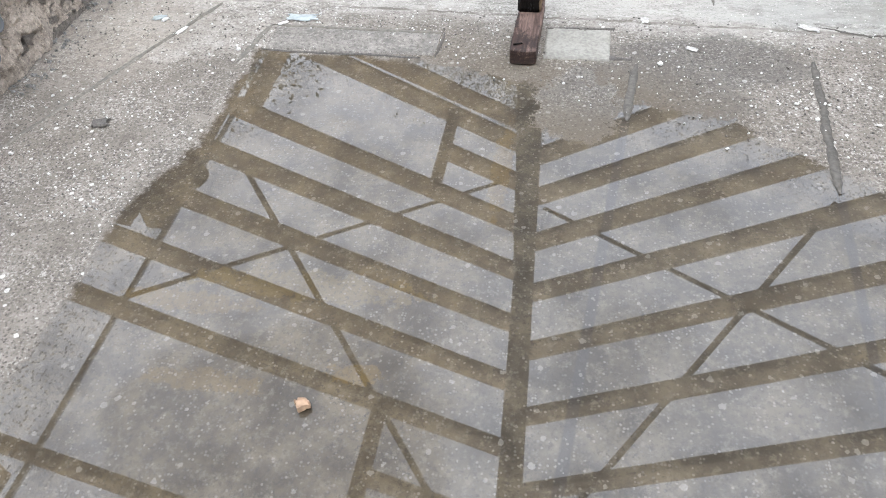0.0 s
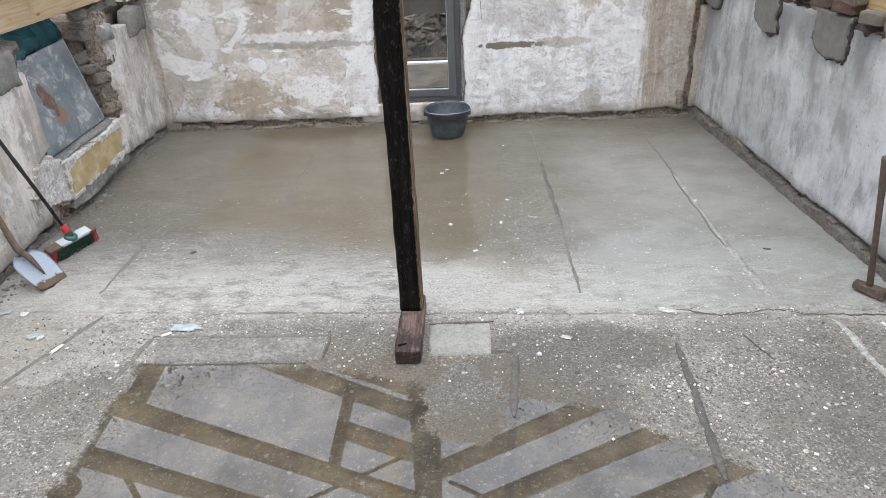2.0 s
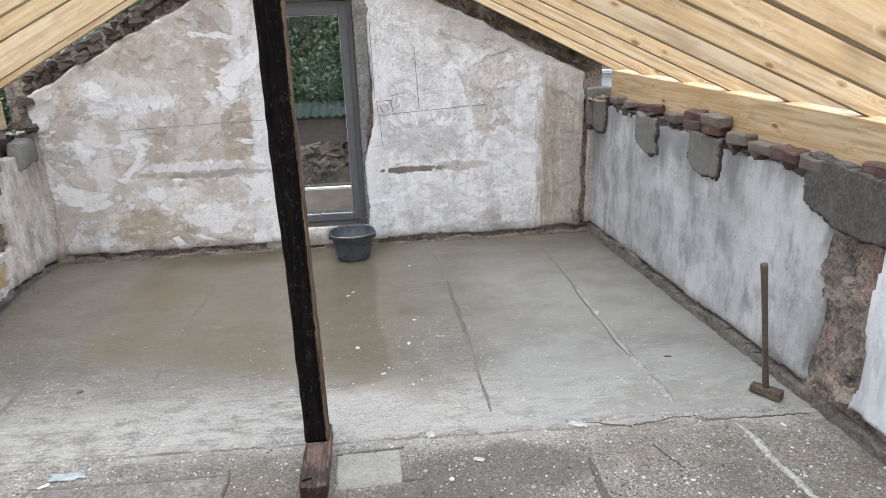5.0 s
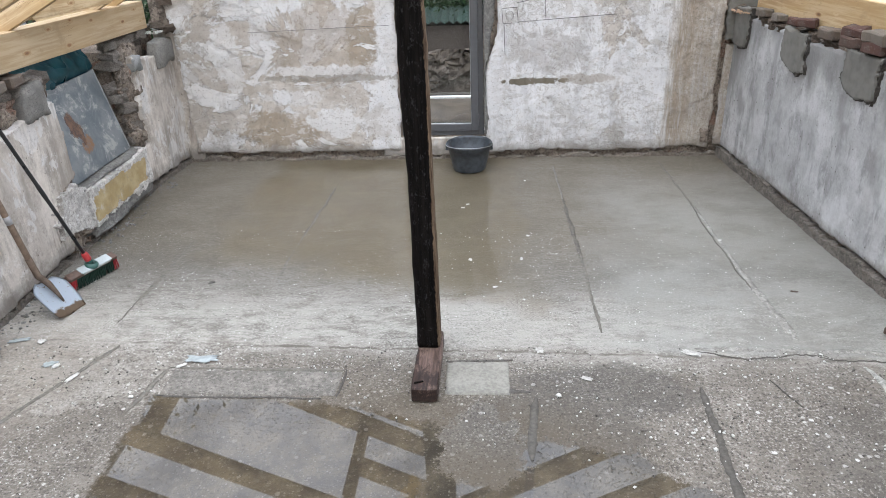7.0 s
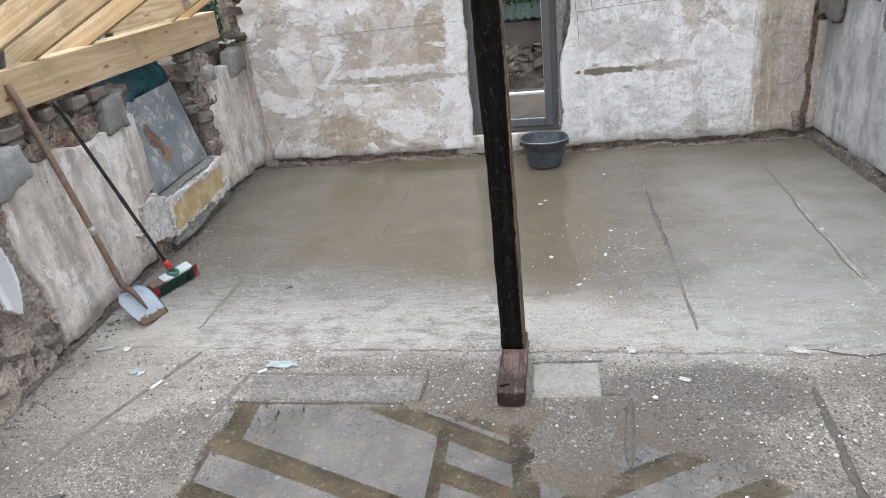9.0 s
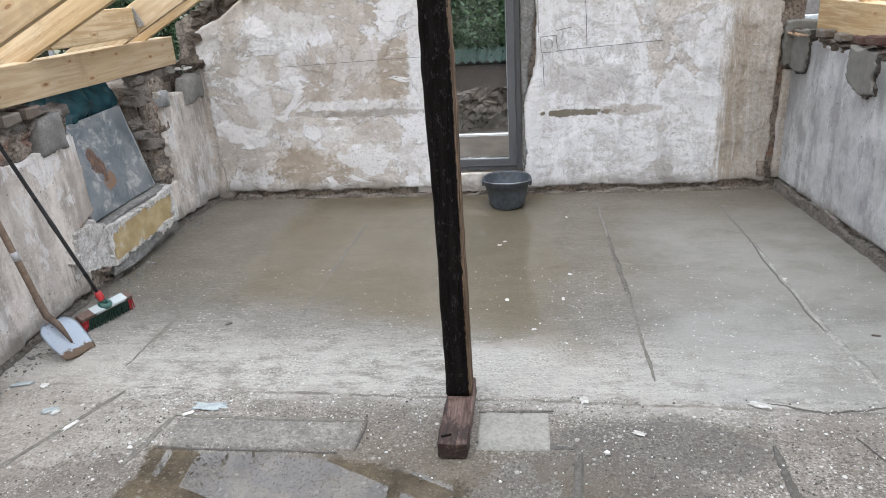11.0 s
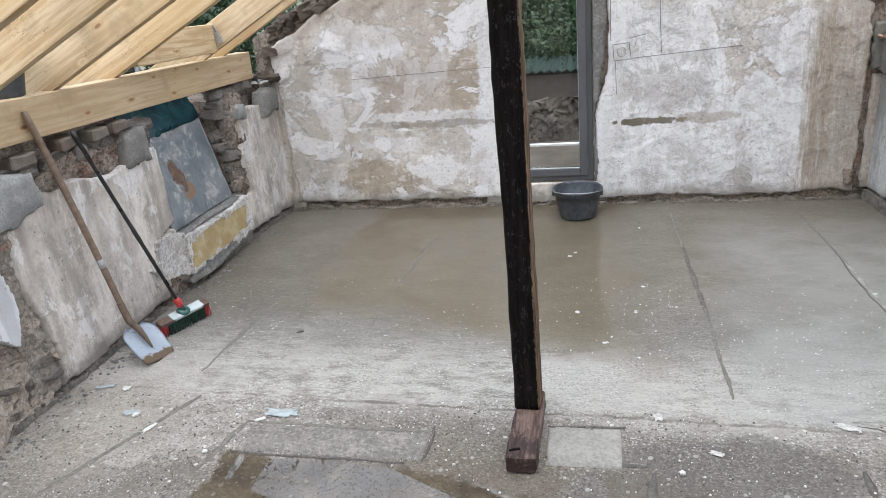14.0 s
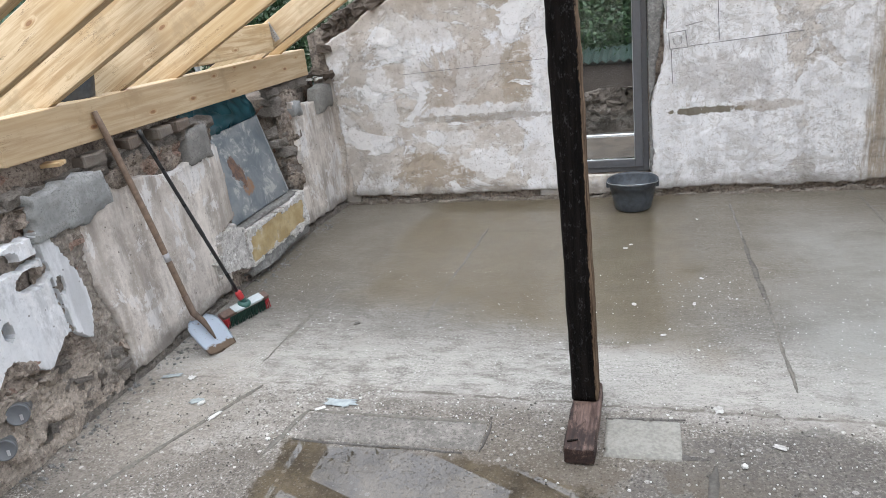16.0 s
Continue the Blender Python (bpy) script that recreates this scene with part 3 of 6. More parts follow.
def m_zinc():
    g = Graph("weathered_zinc_sheet", 0.5, 0.35)
    p = g.xyz()
    mid, fine = g.noise(4.5, 7, 0.68, dist=0.5), g.noise(26, 5, 0.65)
    col = g.mix(g.ss(mid, 0.35, 0.66), (0.150, 0.180, 0.205), (0.27, 0.295, 0.31))
    scum = g.mul(g.ss(g.noise(7, 8, 0.74, dist=0.5), 0.50, 0.62), g.ss(g.add(p[1], g.mul(g.sub(fine, 0.5), 0.04)), -0.275, -0.255))
    col = g.mix(g.mul(scum, 0.55), col, (0.52, 0.52, 0.50))
    wob = g.mul(g.sub(g.noise(10, 7, 0.75), 0.5), 4.6)
    rust = g.high(g.spot(p[1], p[2], -0.14, 0.37, 0.06, 0.12, wob), g.spot(p[1], p[2], -0.09, 0.30, 0.045, 0.10, wob))
    rust2 = g.spot(p[1], p[2], -0.06, 0.20, 0.075, 0.09, wob)
    col = g.mix(g.mul(rust2, g.ss(fine, 0.35, 0.6, 0.35, 0.85)), col, (0.300, 0.165, 0.085))
    col = g.mix(g.mul(rust, 0.9), col, g.mix(g.ss(g.noise(22, 6, 0.75), 0.36, 0.64), (0.055, 0.030, 0.022), (0.190, 0.098, 0.055)))
    g.set(Base_Color=col, Metallic=g.mul(g.sub(1.0, g.high(scum, rust)), 0.4), Roughness=g.ss(mid, 0.3, 0.7, 0.42, 0.7))
    return g.bump(g.add(mid, g.mul(fine, 0.3)), 0.005, 0.5).m


def m_yellow():
    g = Graph("yellowed_insulation_face", 0.85)
    mid, fine = g.noise(6, 7, 0.68), g.noise(60, 4, 0.7)
    col = g.mix(g.ss(mid, 0.32, 0.66), (0.3740, 0.2810, 0.1330), (0.4990, 0.4060, 0.2340))
    col = g.mix(g.ss(g.noise(9, 6, 0.7), 0.55, 0.68, 0, 0.7), col, (0.5460, 0.5110, 0.4290))
    col = g.mix(g.ss(g.noise(16, 7, 0.75), 0.54, 0.64, 0, 0.6), col, (0.33, 0.29, 0.21))
    col = g.mix(g.ss(fine, 0.56, 0.7, 0, 0.5), col, (0.25, 0.2, 0.12))
    g.set(Base_Color=col)
    return g.bump(g.add(mid, fine), 0.004, 0.7).m


def m_shovel():
    g = Graph("shovel_blade_worn_paint", 0.45)
    p = g.xyz()
    mid = g.noise(24, 6, 0.7)
    worn = g.high(g.ss(g.add(p[0], g.mul(g.sub(mid, 0.5), 0.12)), 0.065, 0.04), g.ss(g.noise(34, 5, 0.7), 0.62, 0.66))
    col = g.mix(worn, (0.56, 0.635, 0.72), g.mix(mid, (0.15, 0.10, 0.065), (0.27, 0.205, 0.145)))
    g.set(Base_Color=col, Roughness=g.ss(worn, 0, 1, 0.4, 0.75))
    return g.bump(worn, 0.002, 0.4).m


def m_bristle(name, c):
    g = Graph(name, 0.6)
    f = g.noise(60, 4, 0.7, g.stretch((6, 6, 0.4)))
    g.set(Base_Color=g.mix(g.ss(f, 0.35, 0.65), tuple(v * 0.45 for v in c), c))
    return g.bump(f, 0.004, 0.9).m


def m_leaf(name, a, b):
    g = Graph(name, 0.55)
    r = g.node("ShaderNodeNewGeometry").outputs["Random Per Island"]
    g.set(Base_Color=g.mix(r, a, b))
    return g.m


def m_glass():
    g = Graph("window_glass", 0.0)
    g.set(Base_Color=(0.93, 0.96, 0.95), Transmission_Weight=1.0, IOR=1.45)
    return g.m


FLOOR, PLASTER = m_floor(), m_plaster_far()
GREY_RENDER = m_render("grey_cement_render", (0.320, 0.320, 0.317), (0.450, 0.456, 0.459), (0.225, 0.221, 0.214), 0.6, 0.0, 0.75)
LEFT_RENDER = m_render("worn_grey_beige_render", (0.395, 0.358, 0.318), (0.60, 0.560, 0.512), (0.285, 0.250, 0.212), 0.6, 0.8)
BLUE_PAINT = m_render("pale_blue_white_painted_plaster", (0.60, 0.625, 0.645), (0.71, 0.73, 0.75), (0.47, 0.485, 0.49), 0.3)
RUBBLE, MORTAR, DARK_MORTAR = m_rubble(), m_mortar("fresh_grey_mortar", (0.238, 0.238, 0.228)), m_mortar("dark_damp_mortar", (0.137, 0.129, 0.119))
PALE_MORTAR = m_porous("pale_grey_porous_mortar", (0.315, 0.325, 0.322))
PAD_MORTAR = m_porous("grey_porous_mortar", (0.215, 0.212, 0.200))
CRUMBLED = m_mortar("crumbled_lime_mortar", (0.29, 0.258, 0.222))
SCREED_FILL = m_mortar("screed_filler", (0.225, 0.214, 0.192))
PAD = g_simple("smooth_trowelled_mortar", (0.150, 0.148, 0.134), 0.85, 0, 14, 0.22, 0.004)
RAW_PAD = m_mortar("wet_rough_mortar", (0.118, 0.112, 0.102))
RAW_EDGE = m_mortar("crumbly_mortar_edge", (0.070, 0.064, 0.057))
GROOVE = g_simple("dark_groove_filler", (0.085, 0.080, 0.071), 0.9, 0, 45, 0.4, 0.004)
FAR_GROOVE = g_simple("grey_groove_filler", (0.148, 0.140, 0.122), 0.85, 0, 45, 0.35, 0.004)
WORN_GROOVE = g_simple("worn_groove_filler", (0.105, 0.098, 0.085), 0.85, 0, 45, 0.45, 0.004)
LIGHT_FILL = m_mortar("light_screed_filler", (0.345, 0.338, 0.315))
SMOOTH_CEMENT = g_simple("trowelled_pale_cement", (0.235, 0.230, 0.206), 0.85, 0, 60, 0.26, 0.004)
CEMENT = m_mortar("smooth_pale_cement", (0.402, 0.402, 0.373))
BRICK = m_brick("old_soot_red_brick", (0.090, 0.046, 0.038), (0.150, 0.130, 0.108))
SOOT_BRICK = m_brick("grey_brown_old_brick", (0.135, 0.108, 0.088), (0.165, 0.145, 0.122))
GREY_STONE = m_stone("grey_rubble_stone", (0.24, 0.215, 0.19), (0.38, 0.355, 0.325))
RUIN_STONE = m_stone("wet_ruin_stone", (0.045, 0.034, 0.029), (0.125, 0.100, 0.083))
STONE = m_stone("dark_rubble_stone", (0.115, 0.085, 0.066), (0.165, 0.135, 0.108))
SPRUCE, CHAR, FOOTWOOD = m_spruce(), m_charred(), m_footwood()
ZINC, YELLOW = m_zinc(), m_yellow()
FRAME_GREY = g_simple("anthracite_window_frame", (0.100, 0.104, 0.112), 0.42, 0, 30, 0.08, 0.0005)
STEEL = g_simple("galvanised_steel", (0.42, 0.44, 0.46), 0.42, 0.85, 40, 0.2, 0.001)
DARK_STEEL = g_simple("dark_strap_steel", (0.10, 0.095, 0.09), 0.55, 0.4, 40, 0.2, 0.001)
TUB = g_simple("dusty_black_plastic", (0.050, 0.060, 0.072), 0.5, 0, 26, 0.5, 0.002)
HANDLE = g_simple("worn_ash_handle", (0.188, 0.136, 0.100), 0.6, 0, 40, 0.3, 0.002)
OLD_HANDLE = g_simple("old_brown_handle", (0.085, 0.062, 0.05), 0.6, 0, 40, 0.35, 0.002)
BLACK_TUBE = g_simple("black_lacquered_tube", (0.02, 0.021, 0.023), 0.35, 0, 30, 0.3, 0.0005)
RED_PLASTIC = g_simple("red_plastic", (0.42, 0.035, 0.04), 0.4, 0, 30, 0.2, 0.001)
GREEN_PLASTIC = g_simple("dark_green_plastic", (0.03, 0.10, 0.085), 0.42, 0, 30, 0.2, 0.001)
PALE_LABEL = g_simple("pale_grey_plastic", (0.413, 0.465, 0.480), 0.45, 0, 30, 0.12, 0.001)
BROWN_WOOD = g_simple("brown_broom_wood", (0.115, 0.072, 0.055), 0.6, 0, 40, 0.3, 0.002)
RUST_IRON = g_simple("rusty_forged_iron", (0.115, 0.085, 0.065), 0.65, 0.35, 35, 0.45, 0.003)
SHOVEL = m_shovel()
GREEN_BRISTLE, RED_BRISTLE = m_bristle("green_bristles", (0.013, 0.055, 0.038)), m_bristle("red_bristles", (0.50, 0.03, 0.04))
BLUE_FILM = g_simple("dark_teal_plastic_film", (0.028, 0.105, 0.135), 0.28, 0, 8, 0.4, 0.01)
PIPE_GREY = g_simple("grey_pipe_plastic", (0.115, 0.125, 0.135), 0.42, 0, 30, 0.12, 0.001)
PAPER = g_simple("white_paper_label", (0.36, 0.365, 0.375), 0.6, 0, 30, 0.08, 0.0005)
PENCIL = g_simple("graphite_line", (0.14, 0.14, 0.145), 0.7, 0, 60, 0.3, 0.0002)
PAINT_CHIP = g_simple("pale_blue_paint_flake", (0.315, 0.358, 0.368), 0.7, 0, 30, 0.25, 0.002)
DULL_BIT = g_simple("dull_plaster_smear", (0.40, 0.395, 0.375), 0.9, 0, 50, 0.35, 0.003)
WHITE_BIT = g_simple("white_plaster_crumb", (0.55, 0.55, 0.53), 0.85, 0, 60, 0.15, 0.002)
TAN_STONE = g_simple("tan_pebble", (0.35, 0.24, 0.16), 0.8, 0, 40, 0.3, 0.003)
RED_TAPE = g_simple("red_plastic_film", (0.303, 0.033, 0.028), 0.5, 0, 30, 0.2, 0.001)
GREEN_ROOF = g_simple("green_grey_corrugated_sheet", (0.072, 0.114, 0.099), 0.55, 0.1, 10, 0.3, 0.002)
WHITE_METAL = g_simple("white_metal_edge", (0.78, 0.79, 0.80), 0.4, 0, 20, 0.08, 0.001)
HOUSE_WALL = g_simple("pale_house_render", (0.66, 0.71, 0.75), 0.85, 0, 6, 0.1, 0.003)
TILE_ROOF = g_simple("grey_brown_roof_tiles", (0.13, 0.115, 0.105), 0.75, 0, 8, 0.35, 0.01)
EARTH = g_simple("earth_and_grass", (0.10, 0.105, 0.06), 0.95, 0, 2.0, 0.4, 0.03)
TERRACE = g_simple("wet_terrace_slab", (0.075, 0.058, 0.044), 0.5, 0, 5, 0.45, 0.003)
BARK = g_simple("brown_bark", (0.085, 0.065, 0.05), 0.9, 0, 12, 0.4, 0.015)
LEAVES = m_leaf("green_leaves", (0.018, 0.042, 0.014), (0.065, 0.12, 0.04))
DARK_LEAVES = m_leaf("dark_green_leaves", (0.012, 0.032, 0.014), (0.04, 0.085, 0.03))
GLASS = m_glass()


# ---- mesh helpers ----
def mesh_of(bm, mat, smooth=False):
    me = bpy.data.meshes.new("mesh")
    bm.normal_update()
    bm.to_mesh(me)
    bm.free()
    me.materials.append(mat)
    if smooth:
        me.shade_smooth()
    return me


def part(name, bm, mat, parent=None, label="", smooth=False):
    """One mesh object out of a bmesh, under a thing or a part."""
    ob = new(name, mesh_of(bm, mat, smooth))
    ob.parent = parent
    return tagged(ob, label)


def thing(name, label, category, at=(0, 0, 0), group="", kind="", turn=None):
    ob = new(name)
    ob.matrix_world = Matrix.Translation(at) @ (turn or Matrix())
    ob.empty_display_size = 0.1
    return tagged(ob, label, category, group, kind)


def box(bm, c, s, bevel=0.0, m=None, seg=1):
    made = bmesh.ops.create_cube(bm, size=1.0, matrix=Matrix.Translation(c) @ Matrix.Diagonal((*s, 1)))
    vs = made["verts"]
    if bevel:
        es = list({e for v in vs for e in v.link_edges})
        out = bmesh.ops.bevel(bm, geom=es, offset=bevel, segments=seg, affect="EDGES", profile=0.5)
        vs = list({v for f in out["faces"] for v in f.verts} | {v for v in vs if v.is_valid})
    if m is not None:
        bmesh.ops.transform(bm, matrix=m, verts=vs)
    return vs


def tube(bm, pts, radii, n=12, caps=True):
    """A tube through points, with one radius for each."""
    rings = []
    pts = [Vector(p) for p in pts]
    for i, p in enumerate(pts):
        d = (pts[min(i + 1, len(pts) - 1)] - pts[max(i - 1, 0)]).normalized()
        a = d.orthogonal().normalized() if i == 0 else (rings[-1][1] - d * rings[-1][1].dot(d)).normalized()
        b = d.cross(a)
        rings.append(([bm.verts.new(p + radii[i] * (a * math.cos(2 * math.pi * k / n) + b * math.sin(2 * math.pi * k / n))) for k in range(n)], a))
    for (r0, _), (r1, _) in zip(rings, rings[1:]):
        for k in range(n):
            bm.faces.new((r0[k], r0[(k + 1) % n], r1[(k + 1) % n], r1[k]))
    if caps:
        bm.faces.new(rings[0][0][::-1])
        bm.faces.new(rings[-1][0])


def lathe(bm, prof, n=40, c=(0, 0, 0)):
    """A turned form from (radius, height) pairs."""
    rings = [[bm.verts.new((c[0] + r * math.cos(2 * math.pi * k / n), c[1] + r * math.sin(2 * math.pi * k / n), c[2] + z)) for k in range(n)] for r, z in prof]
    for r0, r1 in zip(rings, rings[1:]):
        for k in range(n):
            bm.faces.new((r0[k], r0[(k + 1) % n], r1[(k + 1) % n], r1[k]))
    return rings


def roughen(bm, amount, scale, seed=0.0):
    for v in bm.verts:
        v.co += noise.noise_vector(v.co * scale + Vector((seed, seed * 1.7, seed * 0.3))) * amount


def cut_up(bm, times):
    bmesh.ops.subdivide_edges(bm, edges=bm.edges[:], cuts=times, use_grid_fill=True)


# ---- number fields ----
def lattice(i, j, seed):
    h = (i.astype(np.int64) * 374761393 + j.astype(np.int64) * 668265263 + seed * 982451653) & 0xFFFFFFFF
    h = ((h ^ (h >> 13)) * 1274126177) & 0xFFFFFFFF
    return ((h ^ (h >> 16)) & 0xFFFF) / 65535.0


def vnoise(u, v, seed=0):
    i, j = np.floor(u), np.floor(v)
    a, b = u - i, v - j
    a, b = a * a * (3 - 2 * a), b * b * (3 - 2 * b)
    lo = lattice(i, j, seed) * (1 - a) + lattice(i + 1, j, seed) * a
    hi = lattice(i, j + 1, seed) * (1 - a) + lattice(i + 1, j + 1, seed) * a
    return lo * (1 - b) + hi * b


def fbm(u, v, scale, octaves=4, seed=0, rough=0.55):
    """About -0.5 to 0.5."""
    total, amp, out = 0.0, 1.0, 0.0
    for k in range(octaves):
        out = out + amp * vnoise(u * scale * 2**k, v * scale * 2**k, seed + k)
        total, amp = total + amp, amp * rough
    return out / total - 0.5


def cells(u, v, scale, seed=0):
    """Nearest and second nearest distance to jittered points, and the nearest one's number."""
    u, v = u * scale, v * scale
    i, j = np.floor(u), np.floor(v)
    f1, f2, who = np.full(u.shape, 9.0), np.full(u.shape, 9.0), np.zeros(u.shape)
    for di in (-1, 0, 1):
        for dj in (-1, 0, 1):
            a, b = i + di, j + dj
            d = np.hypot(u - a - lattice(a, b, seed), v - b - lattice(a, b, seed + 7))
            closer = d < f1
            f2 = np.where(closer, f1, np.minimum(f2, d))
            who = np.where(closer, lattice(a, b, seed + 13), who)
            f1 = np.where(closer, d, f1)
    return f1, f2, who


def sheet(name, place, span, cell, field, height, mat, parent=None, label="", smooth=True):
    """A relief over a plane: where field(u, v) > 0, with its rim drawn onto field = 0 and sunk into what lies behind."""
    u0, u1, v0, v1 = span
    us, vs = np.arange(u0, u1 + cell * 0.5, cell), np.arange(v0, v1 + cell * 0.5, cell)
    u, v = np.meshgrid(us, vs, indexing="ij")
    f = field(u, v)
    keep = (f[:-1, :-1] > 0) | (f[1:, :-1] > 0) | (f[:-1, 1:] > 0) | (f[1:, 1:] > 0)
    e = 1e-3
    fu, fv = (field(u + e, v) - f) / e, (field(u, v + e) - f) / e
    g2 = np.maximum(fu**2 + fv**2, 0.04)
    out = f < 0
    du, dv = np.clip(-f * fu / g2, -cell, cell) * out, np.clip(-f * fv / g2, -cell, cell) * out
    uu, vv = u + du, v + dv
    h = np.where(out, -0.012, height(u, v, f))
    xyz = np.stack(place(uu, vv, h), -1).reshape(-1, 3)
    idx = np.arange(u.size).reshape(u.shape)
    quads = np.stack([idx[:-1, :-1], idx[1:, :-1], idx[1:, 1:], idx[:-1, 1:]], -1)[keep]
    used, quads = np.unique(quads, return_inverse=True)
    me = bpy.data.meshes.new(name)
    me.from_pydata(xyz[used].tolist(), [], quads.reshape(-1, 4).tolist())
    me.materials.append(mat)
    if smooth:
        me.shade_smooth()
    ob = new(name, me)
    ob.parent = parent
    return tagged(ob, label)


def ragged(u, v, amount, scale=5.0, seed=0):
    return amount * 2 * fbm(u, v, scale, 4, seed)


def rect(u, v, a, b, c, d):
    """Distance inside a rectangle."""
    return np.minimum(np.minimum(u - a, b - u), np.minimum(v - c, d - v))


def stones_relief(u, v, scale=7.0, depth=0.045, seed=3):
    """Angular stones bedded in crumbling mortar."""
    f1, f2, who = cells(u + 0.09 * fbm(u, v, 7, 3, seed), v * 1.5 + 0.09 * fbm(u, v, 7, 3, seed + 5), scale, seed)
    edge = np.clip((f2 - f1) / 0.10, 0, 1)
    tilt = 0.05 * (who - 0.5) * np.sin(u * 11 + who * 40) + 0.04 * (who - 0.5) * np.cos(v * 13 + who * 70)
    bury = np.clip(0.5 + 3.0 * fbm(u, v, 3.3, 3, seed + 8), 0, 1)
    return depth * edge * (0.15 + 0.85 * who) * bury + tilt + 0.035 * fbm(u, v, 26, 4, seed, 0.7) + 0.07 * fbm(u, v, 4, 3, seed + 2)


# ---- the plan ----
FAR_Y = 7.0
BACK_Y = -3.0
RIDGE_X0, RIDGE_SKEW = 0.55, -0.055
SLOPE_TOP = lambda x: 3.0 - 0.5 * np.abs(x - 0.47)


def left_x(y):
    return -2.2 + 0.09 * np.maximum(0, y - 6.0)


def right_x(y):
    return 3.3 - 0.12 * (y - 5.0)


def ridge_x(y):
    return RIDGE_X0 + RIDGE_SKEW * (y - 3.85)


def on_left(u, v, h):
    return left_x(u) + h, u, v


def on_right(u, v, h):
    return right_x(u) - h, u + 0 * h, v


def on_far(u, v, h):
    return u, FAR_Y - h, v


def on_floor(u, v, h):
    return u, v, h


# ---- floor ----
floor = thing("floor", "bare worn concrete floor, half rough aggregate with standing water, half smooth damp screed", "floor", kind="structure")


def floor_h(u, v, f):
    seam = 1 / (1 + np.exp(-(v + 0.045 * u - 3.85 + 0.05 * fbm(u, v, 3, 3, 9)) / 0.012))
    still = np.clip(np.maximum(np.maximum(-1.15 - u, u - 2.7), v - 3.35) / 0.3, 0, 1)
    return -0.004 + 0.0035 * seam + still * (0.006 * fbm(u, v, 1.2, 3, 4) + 0.004 * fbm(u, v, 9, 3, 5) * (v < 4.3))


sheet("floor_slab", on_floor, (-2.7, 4.4, BACK_Y - 0.2, FAR_Y + 0.3), 0.04, lambda u, v: 1 + 0 * u, floor_h, FLOOR, floor)
bm = bmesh.new()
box(bm, (0.85, 2.0, -0.2), (7.3, 10.6, 0.3))
part("floor_underside", bm, CEMENT, floor)


def strip(name, a, b, width, mat, label="", lift=0.0042, wob=0.006, seed=0):
    """A filled groove or a bead of mortar along a line on the floor."""
    a, b = Vector(a), Vector(b)
    n = max(4, int((b - a).length / 0.014))
    bm = bmesh.new()
    side = Vector((-(b - a).y, (b - a).x)).normalized()
    rows = []
    for k in range(n + 1):
        q = a.lerp(b, k / n)
        w = width * (0.5 + 0.16 * noise.noise(Vector((q.x * 9, q.y * 9, seed))) + 0.22 * noise.noise(Vector((q.x * 31, q.y * 31, seed))) + 0.16 * noise.noise(Vector((q.x * 83, q.y * 83, seed)))) * min(1, 0.12 * min(k, n - k) + 0.3)
        drift = side * wob * (noise.noise(Vector((q.x * 5, q.y * 5, seed + 5))) * 1.6 + noise.noise(Vector((q.x * 27, q.y * 27, seed + 9))) * 0.6)
        base = [(-1.15, -0.012), (-1, lift * 0.5), (0, lift), (1, lift * 0.5), (1.15, -0.012)]
        rows.append([bm.verts.new((*(q + drift + side * w * s), z + (0.001 * noise.noise(Vector((q.x * 40, q.y * 40, s))) if z > 0 else 0))) for s, z in base])
    for r0, r1 in zip(rows, rows[1:]):
        for i in range(4):
            bm.faces.new((r0[i], r0[i + 1], r1[i + 1], r1[i]))
    return part(name, bm, mat, floor, label, True)


strip("filled_groove", (2.0, 3.45), (1.97, 2.5), 0.034, GROOVE, "dark mortar filled groove", 0.0022)
strip("filled_groove", (1.14, 3.36), (1.10, 2.9), 0.038, GROOVE, "dark mortar filled groove", 0.0018, seed=2)
strip("filled_groove", (1.12, 3.39), (0.86, 3.42), 0.026, DARK_MORTAR, "", 0.002, 0.012, 3)
strip("filled_groove", (1.475, 6.75), (1.495, 5.95), 0.018, SCREED_FILL, "", 0.003, seed=4)
strip("filled_groove", (1.493, 6.05), (1.54, 4.85), 0.030, WORN_GROOVE, "", 0.0015, 0.004, 5)
strip("filled_groove", (1.54, 4.95), (1.556, 3.95), 0.018, FAR_GROOVE, "", 0.003, seed=6)
strip("filled_groove", (2.45, 6.87), (2.515, 5.84), 0.014, FAR_GROOVE, "", 0.003, seed=7)
strip("filled_groove", (2.47, 6.6), (2.54, 5.6), 0.014, SCREED_FILL, "", 0.002, 0.010, 28)
strip("filled_groove", (2.52, 5.84), (2.585, 4.50), 0.022, LIGHT_FILL, "", 0.002, 0.012, 8)
strip("filled_groove", (2.50, 5.90), (2.56, 4.45), 0.010, WORN_GROOVE, "", 0.004, 0.010, 17)
strip("filled_groove", (2.575, 4.70), (2.64, 3.88), 0.055, LIGHT_FILL, "", 0.002, 0.012, 9)
strip("filled_groove", (-1.355, 5.22), (-1.405, 4.35), 0.026, FAR_GROOVE, "", 0.0015, 0.01, 10)
strip("filled_groove", (-1.375, 5.22), (-1.43, 4.05), 0.010, FAR_GROOVE, "", 0.004, 0.008, 29)
strip("filled_groove", (-0.47, 6.28), (-0.565, 4.60), 0.020, FAR_GROOVE, "", 0.0015, 0.012, 19)
strip("filled_groove", (-1.30, 3.80), (-1.95, 2.3), 0.022, FAR_GROOVE, "", 0.002, seed=11)
strip("filled_groove", (-0.90, 3.59), (-0.98, 3.20), 0.030, FAR_GROOVE, "", 0.002, seed=13)
